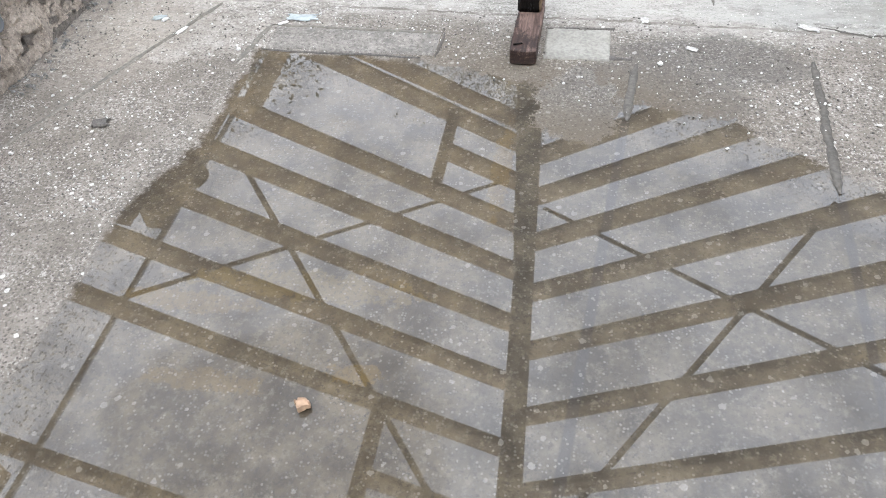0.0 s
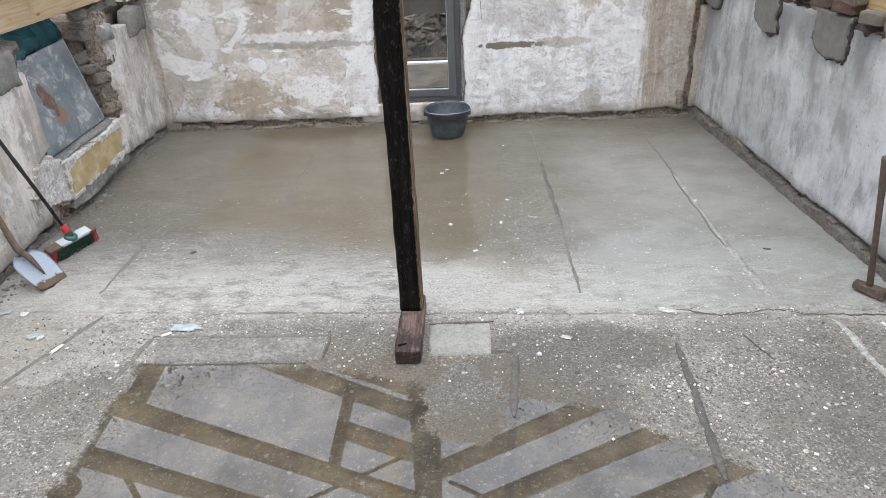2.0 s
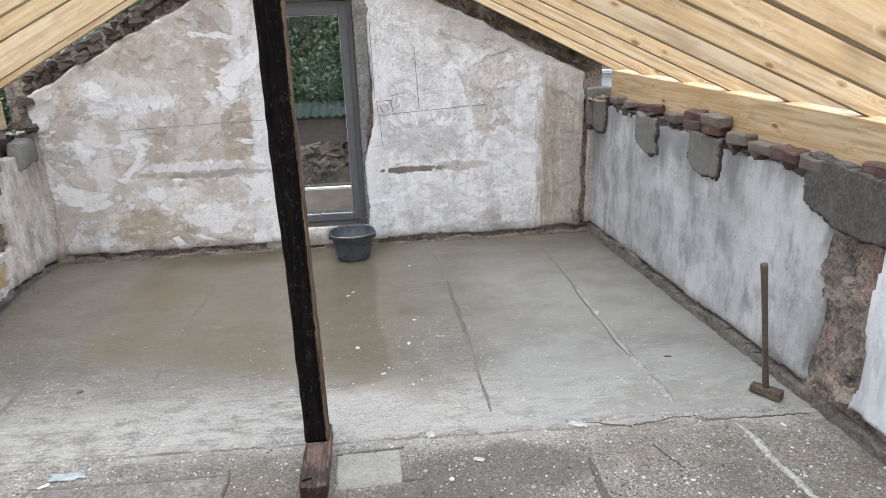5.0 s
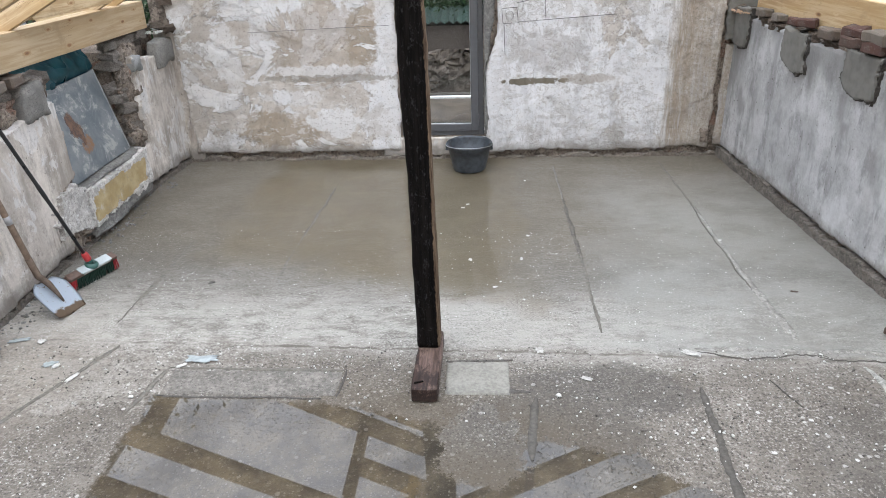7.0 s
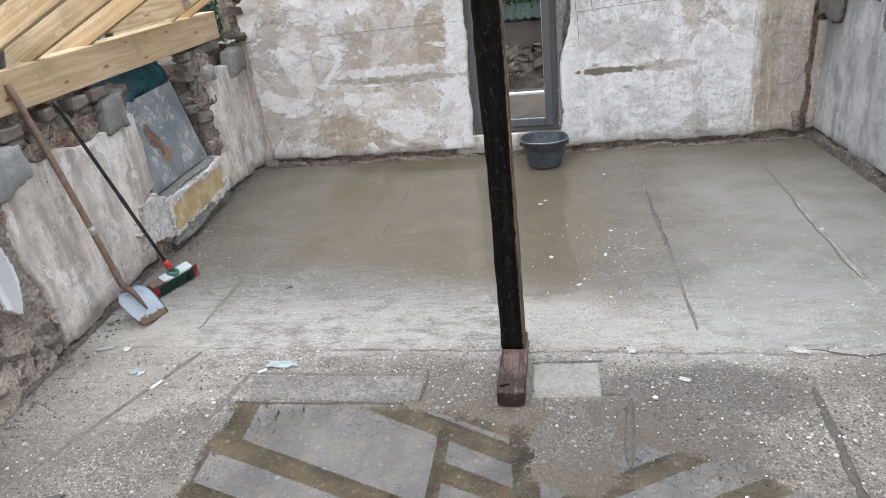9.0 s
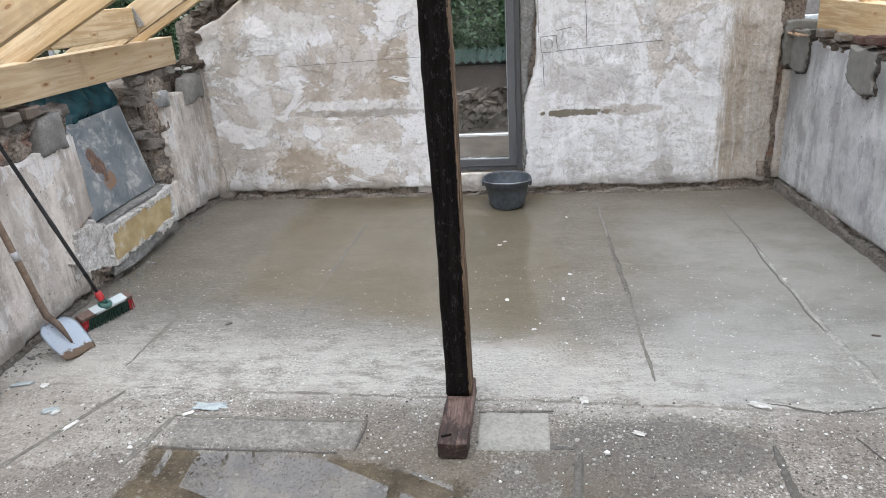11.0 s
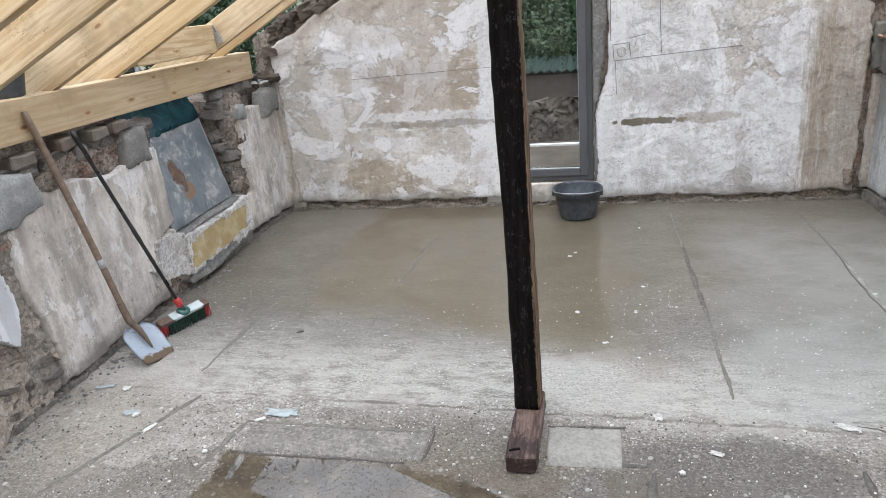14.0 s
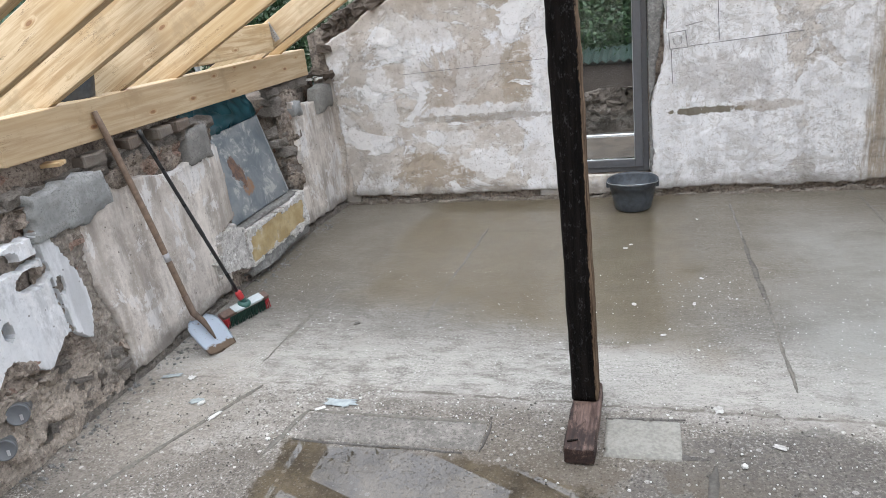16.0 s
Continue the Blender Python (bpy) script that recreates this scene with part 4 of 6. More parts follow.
strip("filled_groove", (-0.90, 3.585), (0.10, 3.575), 0.018, FAR_GROOVE, "", 0.002, seed=14)
strip("filled_groove", (0.11, 3.58), (0.105, 3.34), 0.014, GROOVE, "", 0.003, seed=20)
strip("filled_groove", (-0.88, 3.335), (0.02, 3.33), 0.012, DARK_MORTAR, seed=15)
strip("filled_groove", (2.905, 3.64), (2.99, 2.95), 0.034, CEMENT, "white plaster filled groove", 0.004, 0.018, 16)
strip("filled_groove", (0.66, 3.665), (1.03, 3.685), 0.014, DARK_MORTAR, seed=18)
strip("floor_crack", (2.06, 3.755), (2.75, 3.72), 0.010, GROOVE, "", 0.0015, 0.03, 31)
strip("floor_crack", (2.70, 3.725), (3.35, 3.68), 0.008, GROOVE, "", 0.0015, 0.025, 32)
strip("floor_ridge", (2.05, 3.80), (3.3, 3.76), 0.035, LIGHT_FILL, "", 0.006, 0.02, 33)
strip("floor_crack", (2.37, 3.52), (2.46, 3.30), 0.008, GROOVE, "", 0.003, 0.01, 35)
sheet("cement_patch", on_floor, (0.62, 1.06, 3.33, 3.72), 0.012,
      lambda u, v: rect(u, v, 0.665, 1.01, 3.375, 3.655) + ragged(u, v, 0.008, 14, 2),
      lambda u, v, f: 0.005 + 0.002 * fbm(u, v, 12, 3, 2), SMOOTH_CEMENT, floor, "square patch of pale smooth cement")
sheet("aggregate_patch", on_floor, (-0.92, 0.14, 3.30, 3.60), 0.015,
      lambda u, v: rect(u, v, -0.87, 0.095, 3.345, 3.56) + ragged(u, v, 0.01, 12, 3),
      lambda u, v, f: 0.004 + 0.007 * fbm(u, v, 40, 2, 3), m_mortar("rough_grey_concrete", (0.235, 0.222, 0.20)), floor, "rectangular patch of rough grey concrete")

# cement fillets and crumbling coves at the feet of the walls
for nm, place, span, sd, top in (("cove_far", on_far, (-2.1, 3.06, -0.02, 0.2), 31, 0.030), ("cove_left", on_left, (3.3, 7.0, -0.02, 0.2), 32, 0.045), ("cove_right", on_right, (2.2, 7.0, -0.02, 0.3), 33, 0.085)):
    sheet(nm, place, span, 0.015,
          lambda u, v, sd=sd, top=top: top - v + ragged(u, v, 0.05, 4, sd) + ragged(u, v, 0.03, 15, sd),
          lambda u, v, f, sd=sd: (0.022 if sd == 31 else 0.050) + 0.022 * fbm(u, v, 6, 4, sd, 0.65) + 0.024 * fbm(u, v, 30, 3, sd),
          m_mortar("crumbling_cove", (0.235, 0.208, 0.178) if sd == 31 else (0.175, 0.158, 0.138)), floor, "crumbling grey mortar cove", smooth=False)

# ---- far gable wall ----
wall_far = thing("wall_far", "old rubble gable wall with flaking limewashed plaster", "wall", kind="structure")
DOOR = (0.05, 0.835, 0.22, 2.265)
bm = bmesh.new()
for x0, x1, z0, z1 in ((-2.35, DOOR[0], -0.05, 1.0), (DOOR[1], 3.2, -0.05, 1.0), (DOOR[0], DOOR[1], -0.05, DOOR[2])):
    box(bm, ((x0 + x1) / 2, FAR_Y + 0.21, (z0 + z1) / 2), (x1 - x0, 0.38, z1 - z0))
for x0, x1 in ((-2.2, DOOR[0]), (DOOR[1], 3.1)):
    lo = [bm.verts.new((x, y, 1.0)) for x, y in ((x0, 7.02), (x1, 7.02), (x1, 7.40), (x0, 7.40))]
    mid = 0.47
    up = [bm.verts.new((x, y, SLOPE_TOP(x) - 0.02)) for x, y in ((x0, 7.02), (x1, 7.02), (x1, 7.40), (x0, 7.40))]
    for k in range(4):
        bm.faces.new((lo[k], lo[(k + 1) % 4], up[(k + 1) % 4], up[k]))
    bm.faces.new(up)
    bm.faces.new(lo[::-1])
pts = [(DOOR[0], DOOR[3]), (DOOR[1], DOOR[3]), (DOOR[1], SLOPE_TOP(DOOR[1]) - 0.02), (0.47, 2.98), (DOOR[0], SLOPE_TOP(DOOR[0]) - 0.02)]
fr, bk = [bm.verts.new((x, 7.02, z)) for x, z in pts], [bm.verts.new((x, 7.40, z)) for x, z in pts]
bm.faces.new(fr)
bm.faces.new(bk[::-1])
for k in range(5):
    bm.faces.new((fr[k], bk[k], bk[(k + 1) % 5], fr[(k + 1) % 5]))
part("masonry_core", bm, RUBBLE, wall_far)


def door_gap(u, v, m=0.0):
    return np.maximum(np.maximum(DOOR[0] - m - u, u - DOOR[1] - m), np.maximum(DOOR[2] - 0.12 - v, v - DOOR[3] - m))


def plaster_field(u, v):
    top = SLOPE_TOP(u) - np.where(u < 0.47, 0.19, 0.21) - v
    f = np.minimum(np.minimum(u + 2.0 + 0.25 * np.maximum(0, v - 1.3), 2.925 - u), top)
    f = np.minimum(f, np.maximum(np.maximum(DOOR[0] - 0.01 - u, u - 0.862 - 0.095 * np.clip((v - 0.8) / 0.4, 0, 1)), v - 2.6))
    f = np.minimum(f, v - 0.075)
    return f + ragged(u, v, 0.035, 4.5, 11) + ragged(u, v, 0.012, 18, 12)


def plaster_h(u, v, f):
    low = np.clip(fbm(u, v, 1.6, 5, 21) * 9, -0.5, 0.5)
    flake = np.where(fbm(u, v, 3.1, 6, 22, 0.62) > 0.05, 0.006, 0.0)
    return 0.017 + 0.005 * low + flake + 0.008 * fbm(u, v, 9, 4, 23) + 0.012 * fbm(u, v, 0.9, 2, 24)


sheet("limewashed_plaster", on_far, (-2.1, 3.0, 0.0, 2.8), 0.016, plaster_field, plaster_h, PLASTER, wall_far, "flaking white limewash over beige plaster")
sheet("corner_render", on_far, (-2.2, -1.9, 0.0, 1.3), 0.016, lambda u, v: np.minimum(-1.93 - u, 1.26 - v) + ragged(u, v, 0.03, 6, 13),
      lambda u, v, f: 0.012 + 0.01 * fbm(u, v, 8, 4, 14), LEFT_RENDER, wall_far)
sheet("corner_strip", on_far, (2.9, 3.2, 0.0, 1.2), 0.014, lambda u, v: np.minimum(u - 2.975, np.minimum(v - 0.1, 1.03 - v)) + ragged(u, v, 0.012, 9, 15),
      lambda u, v, f: 0.02 + 0.01 * fbm(u, v, 8, 4, 14), PLASTER, wall_far)
sheet("lintel_render", on_far, (-0.3, 1.2, 2.2, 2.75), 0.016,
      lambda u, v: np.minimum(np.minimum(u + 0.14, 1.02 - u), np.minimum(v - DOOR[3] - 0.004, 2.58 - v)) + ragged(u, v, 0.02, 5, 16) * (v > 2.3),
      lambda u, v, f: 0.02 + 0.012 * fbm(u, v, 5, 4, 17), MORTAR, wall_far, "smooth grey cement render over the door")
sheet("reveal_render", on_far, (0.82, 1.03, 0.24, 2.35), 0.012,
      lambda u, v: np.minimum(u - DOOR[1] - 0.003, 0.850 + 0.095 * np.clip((v - 0.8) / 0.4, 0, 1) + 0.02 * np.sin(v * 4) - u) + ragged(u, v, 0.035, 5, 18) * (u > 0.87),
      lambda u, v, f: 0.026 + 0.01 * fbm(u, v, 9, 4, 19), MORTAR, wall_far, "grey cement patch beside the door frame")
sheet("threshold_render", on_far, (-0.2, 1.0, 0.04, 0.24), 0.014,
      lambda u, v: np.minimum(np.minimum(u + 0.14, 0.95 - u), DOOR[2] - 0.008 - v), lambda u, v, f: 0.012 + 0.02 * fbm(u, v, 9, 4, 27), LEFT_RENDER, wall_far)
sheet("mortar_pad", on_far, (2.85, 3.2, 0.95, 1.5), 0.012, lambda u, v: rect(u, v, 2.95, 3.2, 1.06, 1.42) + ragged(u, v, 0.02, 9, 6),
      lambda u, v, f: 0.05 + 0.012 * fbm(u, v, 7, 4, 29), PAD, wall_far, "smooth grey mortar pad in the corner")
sheet("wall_chip", on_far, (2.78, 2.96, 0.1, 0.32), 0.01, lambda u, v: rect(u, v, 2.84, 2.915, 0.13, 0.27) + ragged(u, v, 0.03, 12, 5),
      lambda u, v, f: 0.036 + 0.01 * fbm(u, v, 25, 3, 28), RUBBLE, wall_far, "brown hole broken out of the plaster")

# stones that show along the broken verge of the gable
STONES = []
for k in range(8):
    b = bmesh.new()
    box(b, (0, 0, 0), (1, 1, 1), 0.07, None, 1)
    cut_up(b, 1)
    for vtx in b.verts:
        vtx.co += noise.noise_vector(vtx.co * 1.6 + Vector((k * 5.1, k, 0))) * 0.27 + noise.noise_vector(vtx.co * 5 + Vector((k, 0, 3))) * 0.07
    STONES.append(mesh_of(b, STONE))
GREY_STONES = []
for me in STONES:
    me = me.copy()
    me.materials.clear()
    me.materials.append(GREY_STONE)
    GREY_STONES.append(me)
rng = random.Random(5)


def stone(name, at, size, turn, parent, label="", meshes=STONES):
    ob = new(name, rng.choice(meshes))
    ob.matrix_world = Matrix.Translation(at) @ Euler(turn).to_matrix().to_4x4() @ Matrix.Diagonal((*size, 1))
    ob.parent = parent
    return tagged(ob, label)


for x0, x1, sg in ((-2.05, 0.3, 1), (1.1, 2.95, -1)):
    x = x0
    while x < x1:
        w = rng.uniform(0.05, 0.15)
        tilt = -math.atan(0.5) * sg
        for row in range(2):
            ww = w * rng.uniform(0.75, 1.0)
            z = float(SLOPE_TOP(x + w / 2)) - 0.05 - row * 0.085 + rng.uniform(-0.012, 0.012)
            stone("stone", (x + w / 2 + rng.uniform(-0.02, 0.02), FAR_Y + 0.045 + rng.uniform(-0.03, 0.03), z), (ww * 1.05, rng.uniform(0.12, 0.16), rng.uniform(0.05, 0.085)), (rng.uniform(-0.2, 0.2), tilt + rng.uniform(-0.25, 0.25), rng.uniform(-0.2, 0.2)), wall_far)
        x += w
stone("stone", (-2.03, FAR_Y + 0.02, 1.53), (0.15, 0.14, 0.075), (0, 0.05, 0.1), wall_far, "pale stone jutting from the gable corner")
for k in range(9):
    stone("stone", (rng.uniform(-2.25, -2.02), rng.uniform(6.9, 7.2), 1.29 + rng.uniform(-0.02, 0.05)), (rng.uniform(0.06, 0.13),) * 2 + (rng.uniform(0.04, 0.07),), (rng.uniform(-0.4, 0.4), rng.uniform(-0.4, 0.4), rng.uniform(0, 3)), wall_far)
for k in range(9):
    stone("stone", (rng.uniform(2.95, 3.2), rng.uniform(6.9, 7.2), 1.32 + rng.uniform(-0.02, 0.05)), (rng.uniform(0.05, 0.12),) * 2 + (rng.uniform(0.04, 0.07),), (rng.uniform(-0.4, 0.4), rng.uniform(-0.4, 0.4), rng.uniform(0, 3)), wall_far)


def pencil(a, b, w=0.005):
    w = w * 0.9
    a, b = Vector((a[0], FAR_Y - 0.042, a[1])), Vector((b[0], FAR_Y - 0.042, b[1]))
    bm = bmesh.new()
    n = 10
    rows = []
    for k in range(n + 1):
        q = a.lerp(b, k / n)
        q.y -= 0.006 * noise.noise(q * 3)
        s = Vector((-(b - a).z, 0, (b - a).x)).normalized() * w * (0.5 + 0.3 * noise.noise(q * 20))
        rows.append([bm.verts.new(q + s), bm.verts.new(q + s * 0.2 - Vector((0, 0.003, 0))), bm.verts.new(q - s)])
    for r0, r1 in zip(rows, rows[1:]):
        for i in (0, 1):
            bm.faces.new((r0[i], r0[i + 1], r1[i + 1], r1[i]))
    part("pencil_line", bm, PENCIL, wall_far)


for a, b in (((1.0, 1.385), (1.13, 1.395)), ((1.13, 1.395), (1.147, 1.262)), ((1.147, 1.262), (1.01, 1.257)), ((1.01, 1.257), (1.0, 1.385)),
             ((1.15, 1.27), (2.0, 1.315)), ((1.02, 1.25), (1.03, 0.98)), ((1.385, 1.30), (1.36, 1.85)), ((-1.3, 1.235), (0.0, 1.27)), ((0.985, 1.42), (0.98, 2.1)),
             ((1.13, 1.43), (1.26, 1.455))):
    pencil(a, b, 0.004 if a[0] < 0 else 0.006)
for k in range(10):
    t0, t1 = 2 * math.pi * k / 10, 2 * math.pi * (k + 1) / 10
    pencil((1.07 + 0.035 * math.cos(t0), 1.325 + 0.04 * math.sin(t0)), (1.07 + 0.035 * math.cos(t1), 1.325 + 0.04 * math.sin(t1)), 0.004)

# ---- left knee wall ----
wall_left = thing("wall_left", "low rubble knee wall with worn patchy render", "wall", kind="structure")
NICHE = (5.18, 6.14, 0.42, 1.5)
bm = bmesh.new()
for y0, y1, z0, z1, dx in ((BACK_Y, 1.35, -0.05, 1.25, 0), (1.35, 3.2, -0.05, 1.06, 0), (3.2, NICHE[0], -0.05, 1.25, 0), (NICHE[1], 7.02, -0.05, 1.25, 0), (NICHE[0], NICHE[1], -0.05, NICHE[2], 0), (NICHE[0], NICHE[1], NICHE[2], 1.25, -0.3)):
    box(bm, (-2.43 + dx / 2, (y0 + y1) / 2, (z0 + z1) / 2), (0.4 + dx, y1 - y0, z1 - z0))
part("masonry_core", bm, RUBBLE, wall_left)


def left_bare(u, v):
    """Where the stones lie open."""
    low = np.minimum(0.46 + 0.35 * np.maximum(0, 3.35 - u) - v, 3.62 - u)
    band = np.minimum(0.15 - np.abs(u - 3.60 - 0.05 * np.sin(v * 6)), 1.1 - v)
    sill = np.minimum(np.minimum(5.25 - u, u - 4.95), 0.42 - 0.4 * (5.2 - u) - v + 0.15)
    side = np.minimum(u - 6.10, np.minimum(6.34 - u, v - 0.42))
    top = v - 1.16 + 0.06 * np.sin(u * 3)
    return np.maximum(np.maximum(np.maximum(low, band), np.maximum(sill, side)), top)


def in_niche(u, v):
    return np.minimum(np.minimum(u - NICHE[0], NICHE[1] - u), v - NICHE[2])


sheet("open_rubble", on_left, (2.0, 6.5, 0.0, 1.30), 0.016, lambda u, v: np.minimum(np.minimum(left_bare(u, v) + 0.05, -in_niche(u, v)), 1.08 + 0.19 * np.clip((u - 3.1) / 0.25, 0, 1) + 0.03 * np.sin(u * 9) - v),
      lambda u, v, f: stones_relief(u, v, 6.5, 0.05, 41), RUBBLE, wall_left, "open rubble stones and crumbling mortar", smooth=False)
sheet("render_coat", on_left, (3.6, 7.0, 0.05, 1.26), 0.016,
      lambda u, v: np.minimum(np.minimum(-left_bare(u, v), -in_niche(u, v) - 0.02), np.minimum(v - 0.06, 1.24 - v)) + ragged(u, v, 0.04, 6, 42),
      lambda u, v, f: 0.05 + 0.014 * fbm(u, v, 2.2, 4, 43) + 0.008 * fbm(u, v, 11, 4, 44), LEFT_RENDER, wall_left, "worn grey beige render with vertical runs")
def paint_field(u, v):
    f = np.minimum(np.minimum(3.565 - 0.06 * np.sin(v * 7) - u, 1.13 - 0.1 * (3.5 - u) - v), v - 0.47 - 0.09 * np.maximum(0, 3.4 - u) - 0.06 * np.sin(u * 17))
    for cu, cv, ru, rv in ((3.31, 0.90, 0.10, 0.055), (3.17, 1.03, 0.10, 0.06), (3.08, 0.72, 0.03, 0.05), (3.47, 0.80, 0.025, 0.05)):
        f = np.minimum(f, 0.12 * (np.hypot((u - cu) / ru, (v - cv) / rv) - 1))
    f = np.minimum(f, np.abs(u - 3.40 - 0.08 * (1.1 - v)) - 0.007)
    f = np.minimum(f, np.maximum(np.abs(v - 0.985 - 0.05 * (u - 3.2)) - 0.012, u - 3.40))
    return f + ragged(u, v, 0.018, 8, 45) + ragged(u, v, 0.012, 24, 47)


sheet("painted_plaster", on_left, (1.2, 3.7, 0.3, 1.25), 0.011, paint_field,
      lambda u, v, f: 0.058 + 0.008 * fbm(u, v, 4, 4, 46) + 0.003 * fbm(u, v, 30, 3, 48), BLUE_PAINT, wall_left, "broken sheet of pale blue painted plaster", smooth=False)
sheet("dusty_footing", on_left, (2.0, 3.75, 0.0, 0.5), 0.014,
      lambda u, v: np.minimum(0.40 - 0.25 * np.maximum(0, u - 3.4) - v, 3.68 - u) + ragged(u, v, 0.06, 6, 91),
      lambda u, v, f: 0.02 + 0.03 * np.clip((0.3 - v) / 0.3, 0, 1) + 0.8 * stones_relief(u, v, 6.5, 0.05, 41), m_mortar("dusty_lime_mortar", (0.37, 0.322, 0.272)), wall_left, "stones of the footing under pale lime dust", smooth=False)
sheet("crumbled_render", on_left, (3.4, 3.85, 0.05, 1.15), 0.011,
      lambda u, v: np.minimum(0.12 - np.abs(u - 3.62 - 0.05 * np.sin(v * 6)), 1.12 - v) + ragged(u, v, 0.04, 7, 55),
      lambda u, v, f: 0.035 + 0.05 * fbm(u, v, 7, 4, 56, 0.65) + 0.04 * fbm(u, v, 32, 3, 57, 0.7), CRUMBLED, wall_left, "crumbled grey-brown lime mortar", smooth=False)
for u0, u1, v0, v1, sd, mt, lb in ((3.42, 4.02, 1.06, 1.31, 51, PALE_MORTAR, "lump of spread grey mortar"), (4.78, 5.06, 1.06, 1.30, 52, PAD_MORTAR, "grey mortar pad"), (6.30, 6.45, 1.04, 1.18, 53, PALE_MORTAR, "grey mortar dab"), (6.70, 7.05, 1.0, 1.24, 54, PAD_MORTAR, "grey mortar pad in the corner")):
    sheet("mortar_pad", on_left, (u0 - 0.1, u1 + 0.1, v0 - 0.1, v1 + 0.1), 0.014,
          lambda u, v, a=u0, b=u1, c=v0, d=v1, s=sd: rect(u, v, a, b, c, d) + ragged(u, v, 0.06, 4, s) + ragged(u, v, 0.008, 16, s),
          lambda u, v, f, s=sd: 0.068 + 0.018 * np.clip(f / 0.05, 0, 1) + 0.030 * fbm(u, v, 5, 3, s, 0.5) + 0.003 * fbm(u, v, 40, 2, s), mt, wall_left, lb)
bm = bmesh.new()
for (y0, y1, z, d) in ((NICHE[0] - 0.02, NICHE[1] + 0.02, 0.43, 0.3),):
    box(bm, (-2.30, (y0 + y1) / 2, z), (0.36, y1 - y0, 0.035), 0.01)
cut_up(bm, 4)
roughen(bm, 0.02, 7, 3)
part("mortar_ledge", bm, MORTAR, wall_left, "crumbling mortar ledge")
bm = bmesh.new()
box(bm, (-2.15, 5.665, 0.275), (0.11, 0.93, 0.25), 0.008)
cut_up(bm, 3)
roughen(bm, 0.012, 5, 8)
part("yellow_face", bm, YELLOW, wall_left, "yellowed board face under the ledge")
bm = bmesh.new()
box(bm, (-2.16, 5.665, 0.10), (0.12, 1.0, 0.13), 0.012)
cut_up(bm, 4)
roughen(bm, 0.045, 7, 2)
roughen(bm, 0.012, 26, 5)
part("mortar_footing", bm, MORTAR, wall_left)
for k in range(26):
    y = 3.3 + k * 0.145 + rng.uniform(-0.03, 0.03)
    if not NICHE[0] - 0.02 < y < NICHE[1]:
        stone("stone", (-2.24 + rng.uniform(-0.03, 0.03), y, 1.285 + rng.uniform(-0.015, 0.02)), (rng.uniform(0.11, 0.16), rng.uniform(0.12, 0.18), rng.uniform(0.06, 0.09)), (rng.uniform(-0.15, 0.15), rng.uniform(-0.15, 0.15), rng.uniform(-0.3, 0.3)), wall_left, "", GREY_STONES)
for k in range(9):
    z = 0.5 + k * 0.09
    stone("stone", (-2.26 + rng.uniform(-0.02, 0.03), NICHE[1] + 0.06 + rng.uniform(-0.02, 0.03), z), (rng.uniform(0.13, 0.2), rng.uniform(0.12, 0.17), rng.uniform(0.07, 0.1)), (rng.uniform(-0.2, 0.2),) * 3, wall_left, "", GREY_STONES)
for k in range(26):
    stone("stone", (-2.19 + rng.uniform(-0.05, 0.03), rng.uniform(2.85, 3.75), rng.uniform(0.03, 0.38)), (rng.uniform(0.05, 0.09), rng.uniform(0.05, 0.10), rng.uniform(0.03, 0.06)), (rng.uniform(-0.3, 0.3),) * 3, wall_left, "", GREY_STONES)
bm = bmesh.new()
box(bm, (-2.33, 4.05, 1.355), (0.17, 1.7, 0.21), 0.0)
bmesh.ops.subdivide_edges(bm, edges=[e for e in bm.edges if e.calc_length() > 1], cuts=24, use_grid_fill=True)
bmesh.ops.subdivide_edges(bm, edges=[e for e in bm.edges if 0.1 < e.calc_length() < 0.5], cuts=2, use_grid_fill=True)
roughen(bm, 0.035, 9, 4)
roughen(bm, 0.012, 31, 6)
part("packed_rubble", bm, RUBBLE, wall_left, "rubble and mortar packed under the wall plate")

sheet("plaster_crust", on_left, (4.9, 6.3, 0.05, 0.55), 0.012,
      lambda u, v: 0.028 - np.abs(rect(u, v, 5.19, 6.12, 0.15, 0.40)) + ragged(u, v, 0.045, 9, 58),
      lambda u, v, f: 0.115 + 0.02 * fbm(u, v, 14, 3, 59), m_mortar("pale_plaster_crust", (0.66, 0.645, 0.615)), wall_left, "pale broken plaster crust round the yellowed face", smooth=False)
sheet("plaster_crust", on_left, (4.3, 5.3, 0.1, 0.6), 0.012,
      lambda u, v: np.minimum(0.16 - np.hypot((u - 4.98) * 0.7, v - 0.33), 1) + ragged(u, v, 0.14, 6, 68),
      lambda u, v, f: 0.085 + 0.03 * fbm(u, v, 12, 4, 69), m_mortar("pale_broken_plaster", (0.60, 0.585, 0.555)), wall_left, "pale broken plaster lump", smooth=False)

# ---- right knee wall ----
wall_right = thing("wall_right", "low knee wall with streaked grey cement render", "wall", kind="structure")
bm = bmesh.new()
vs = box(bm, (0, 0, 0), (0.4, 10.2, 1.36))
for v in bm.verts:
    y = 2.0 + v.co.y
    v.co = Vector((right_x(y) + 0.215 + v.co.x, y, 0.63 + v.co.z))
part("masonry_core", bm, RUBBLE, wall_right)


def right_bare(u, v):
    return np.minimum(0.19 + 0.03 * np.sin(v * 8) - np.abs(u - 3.655), 1.12 - v)


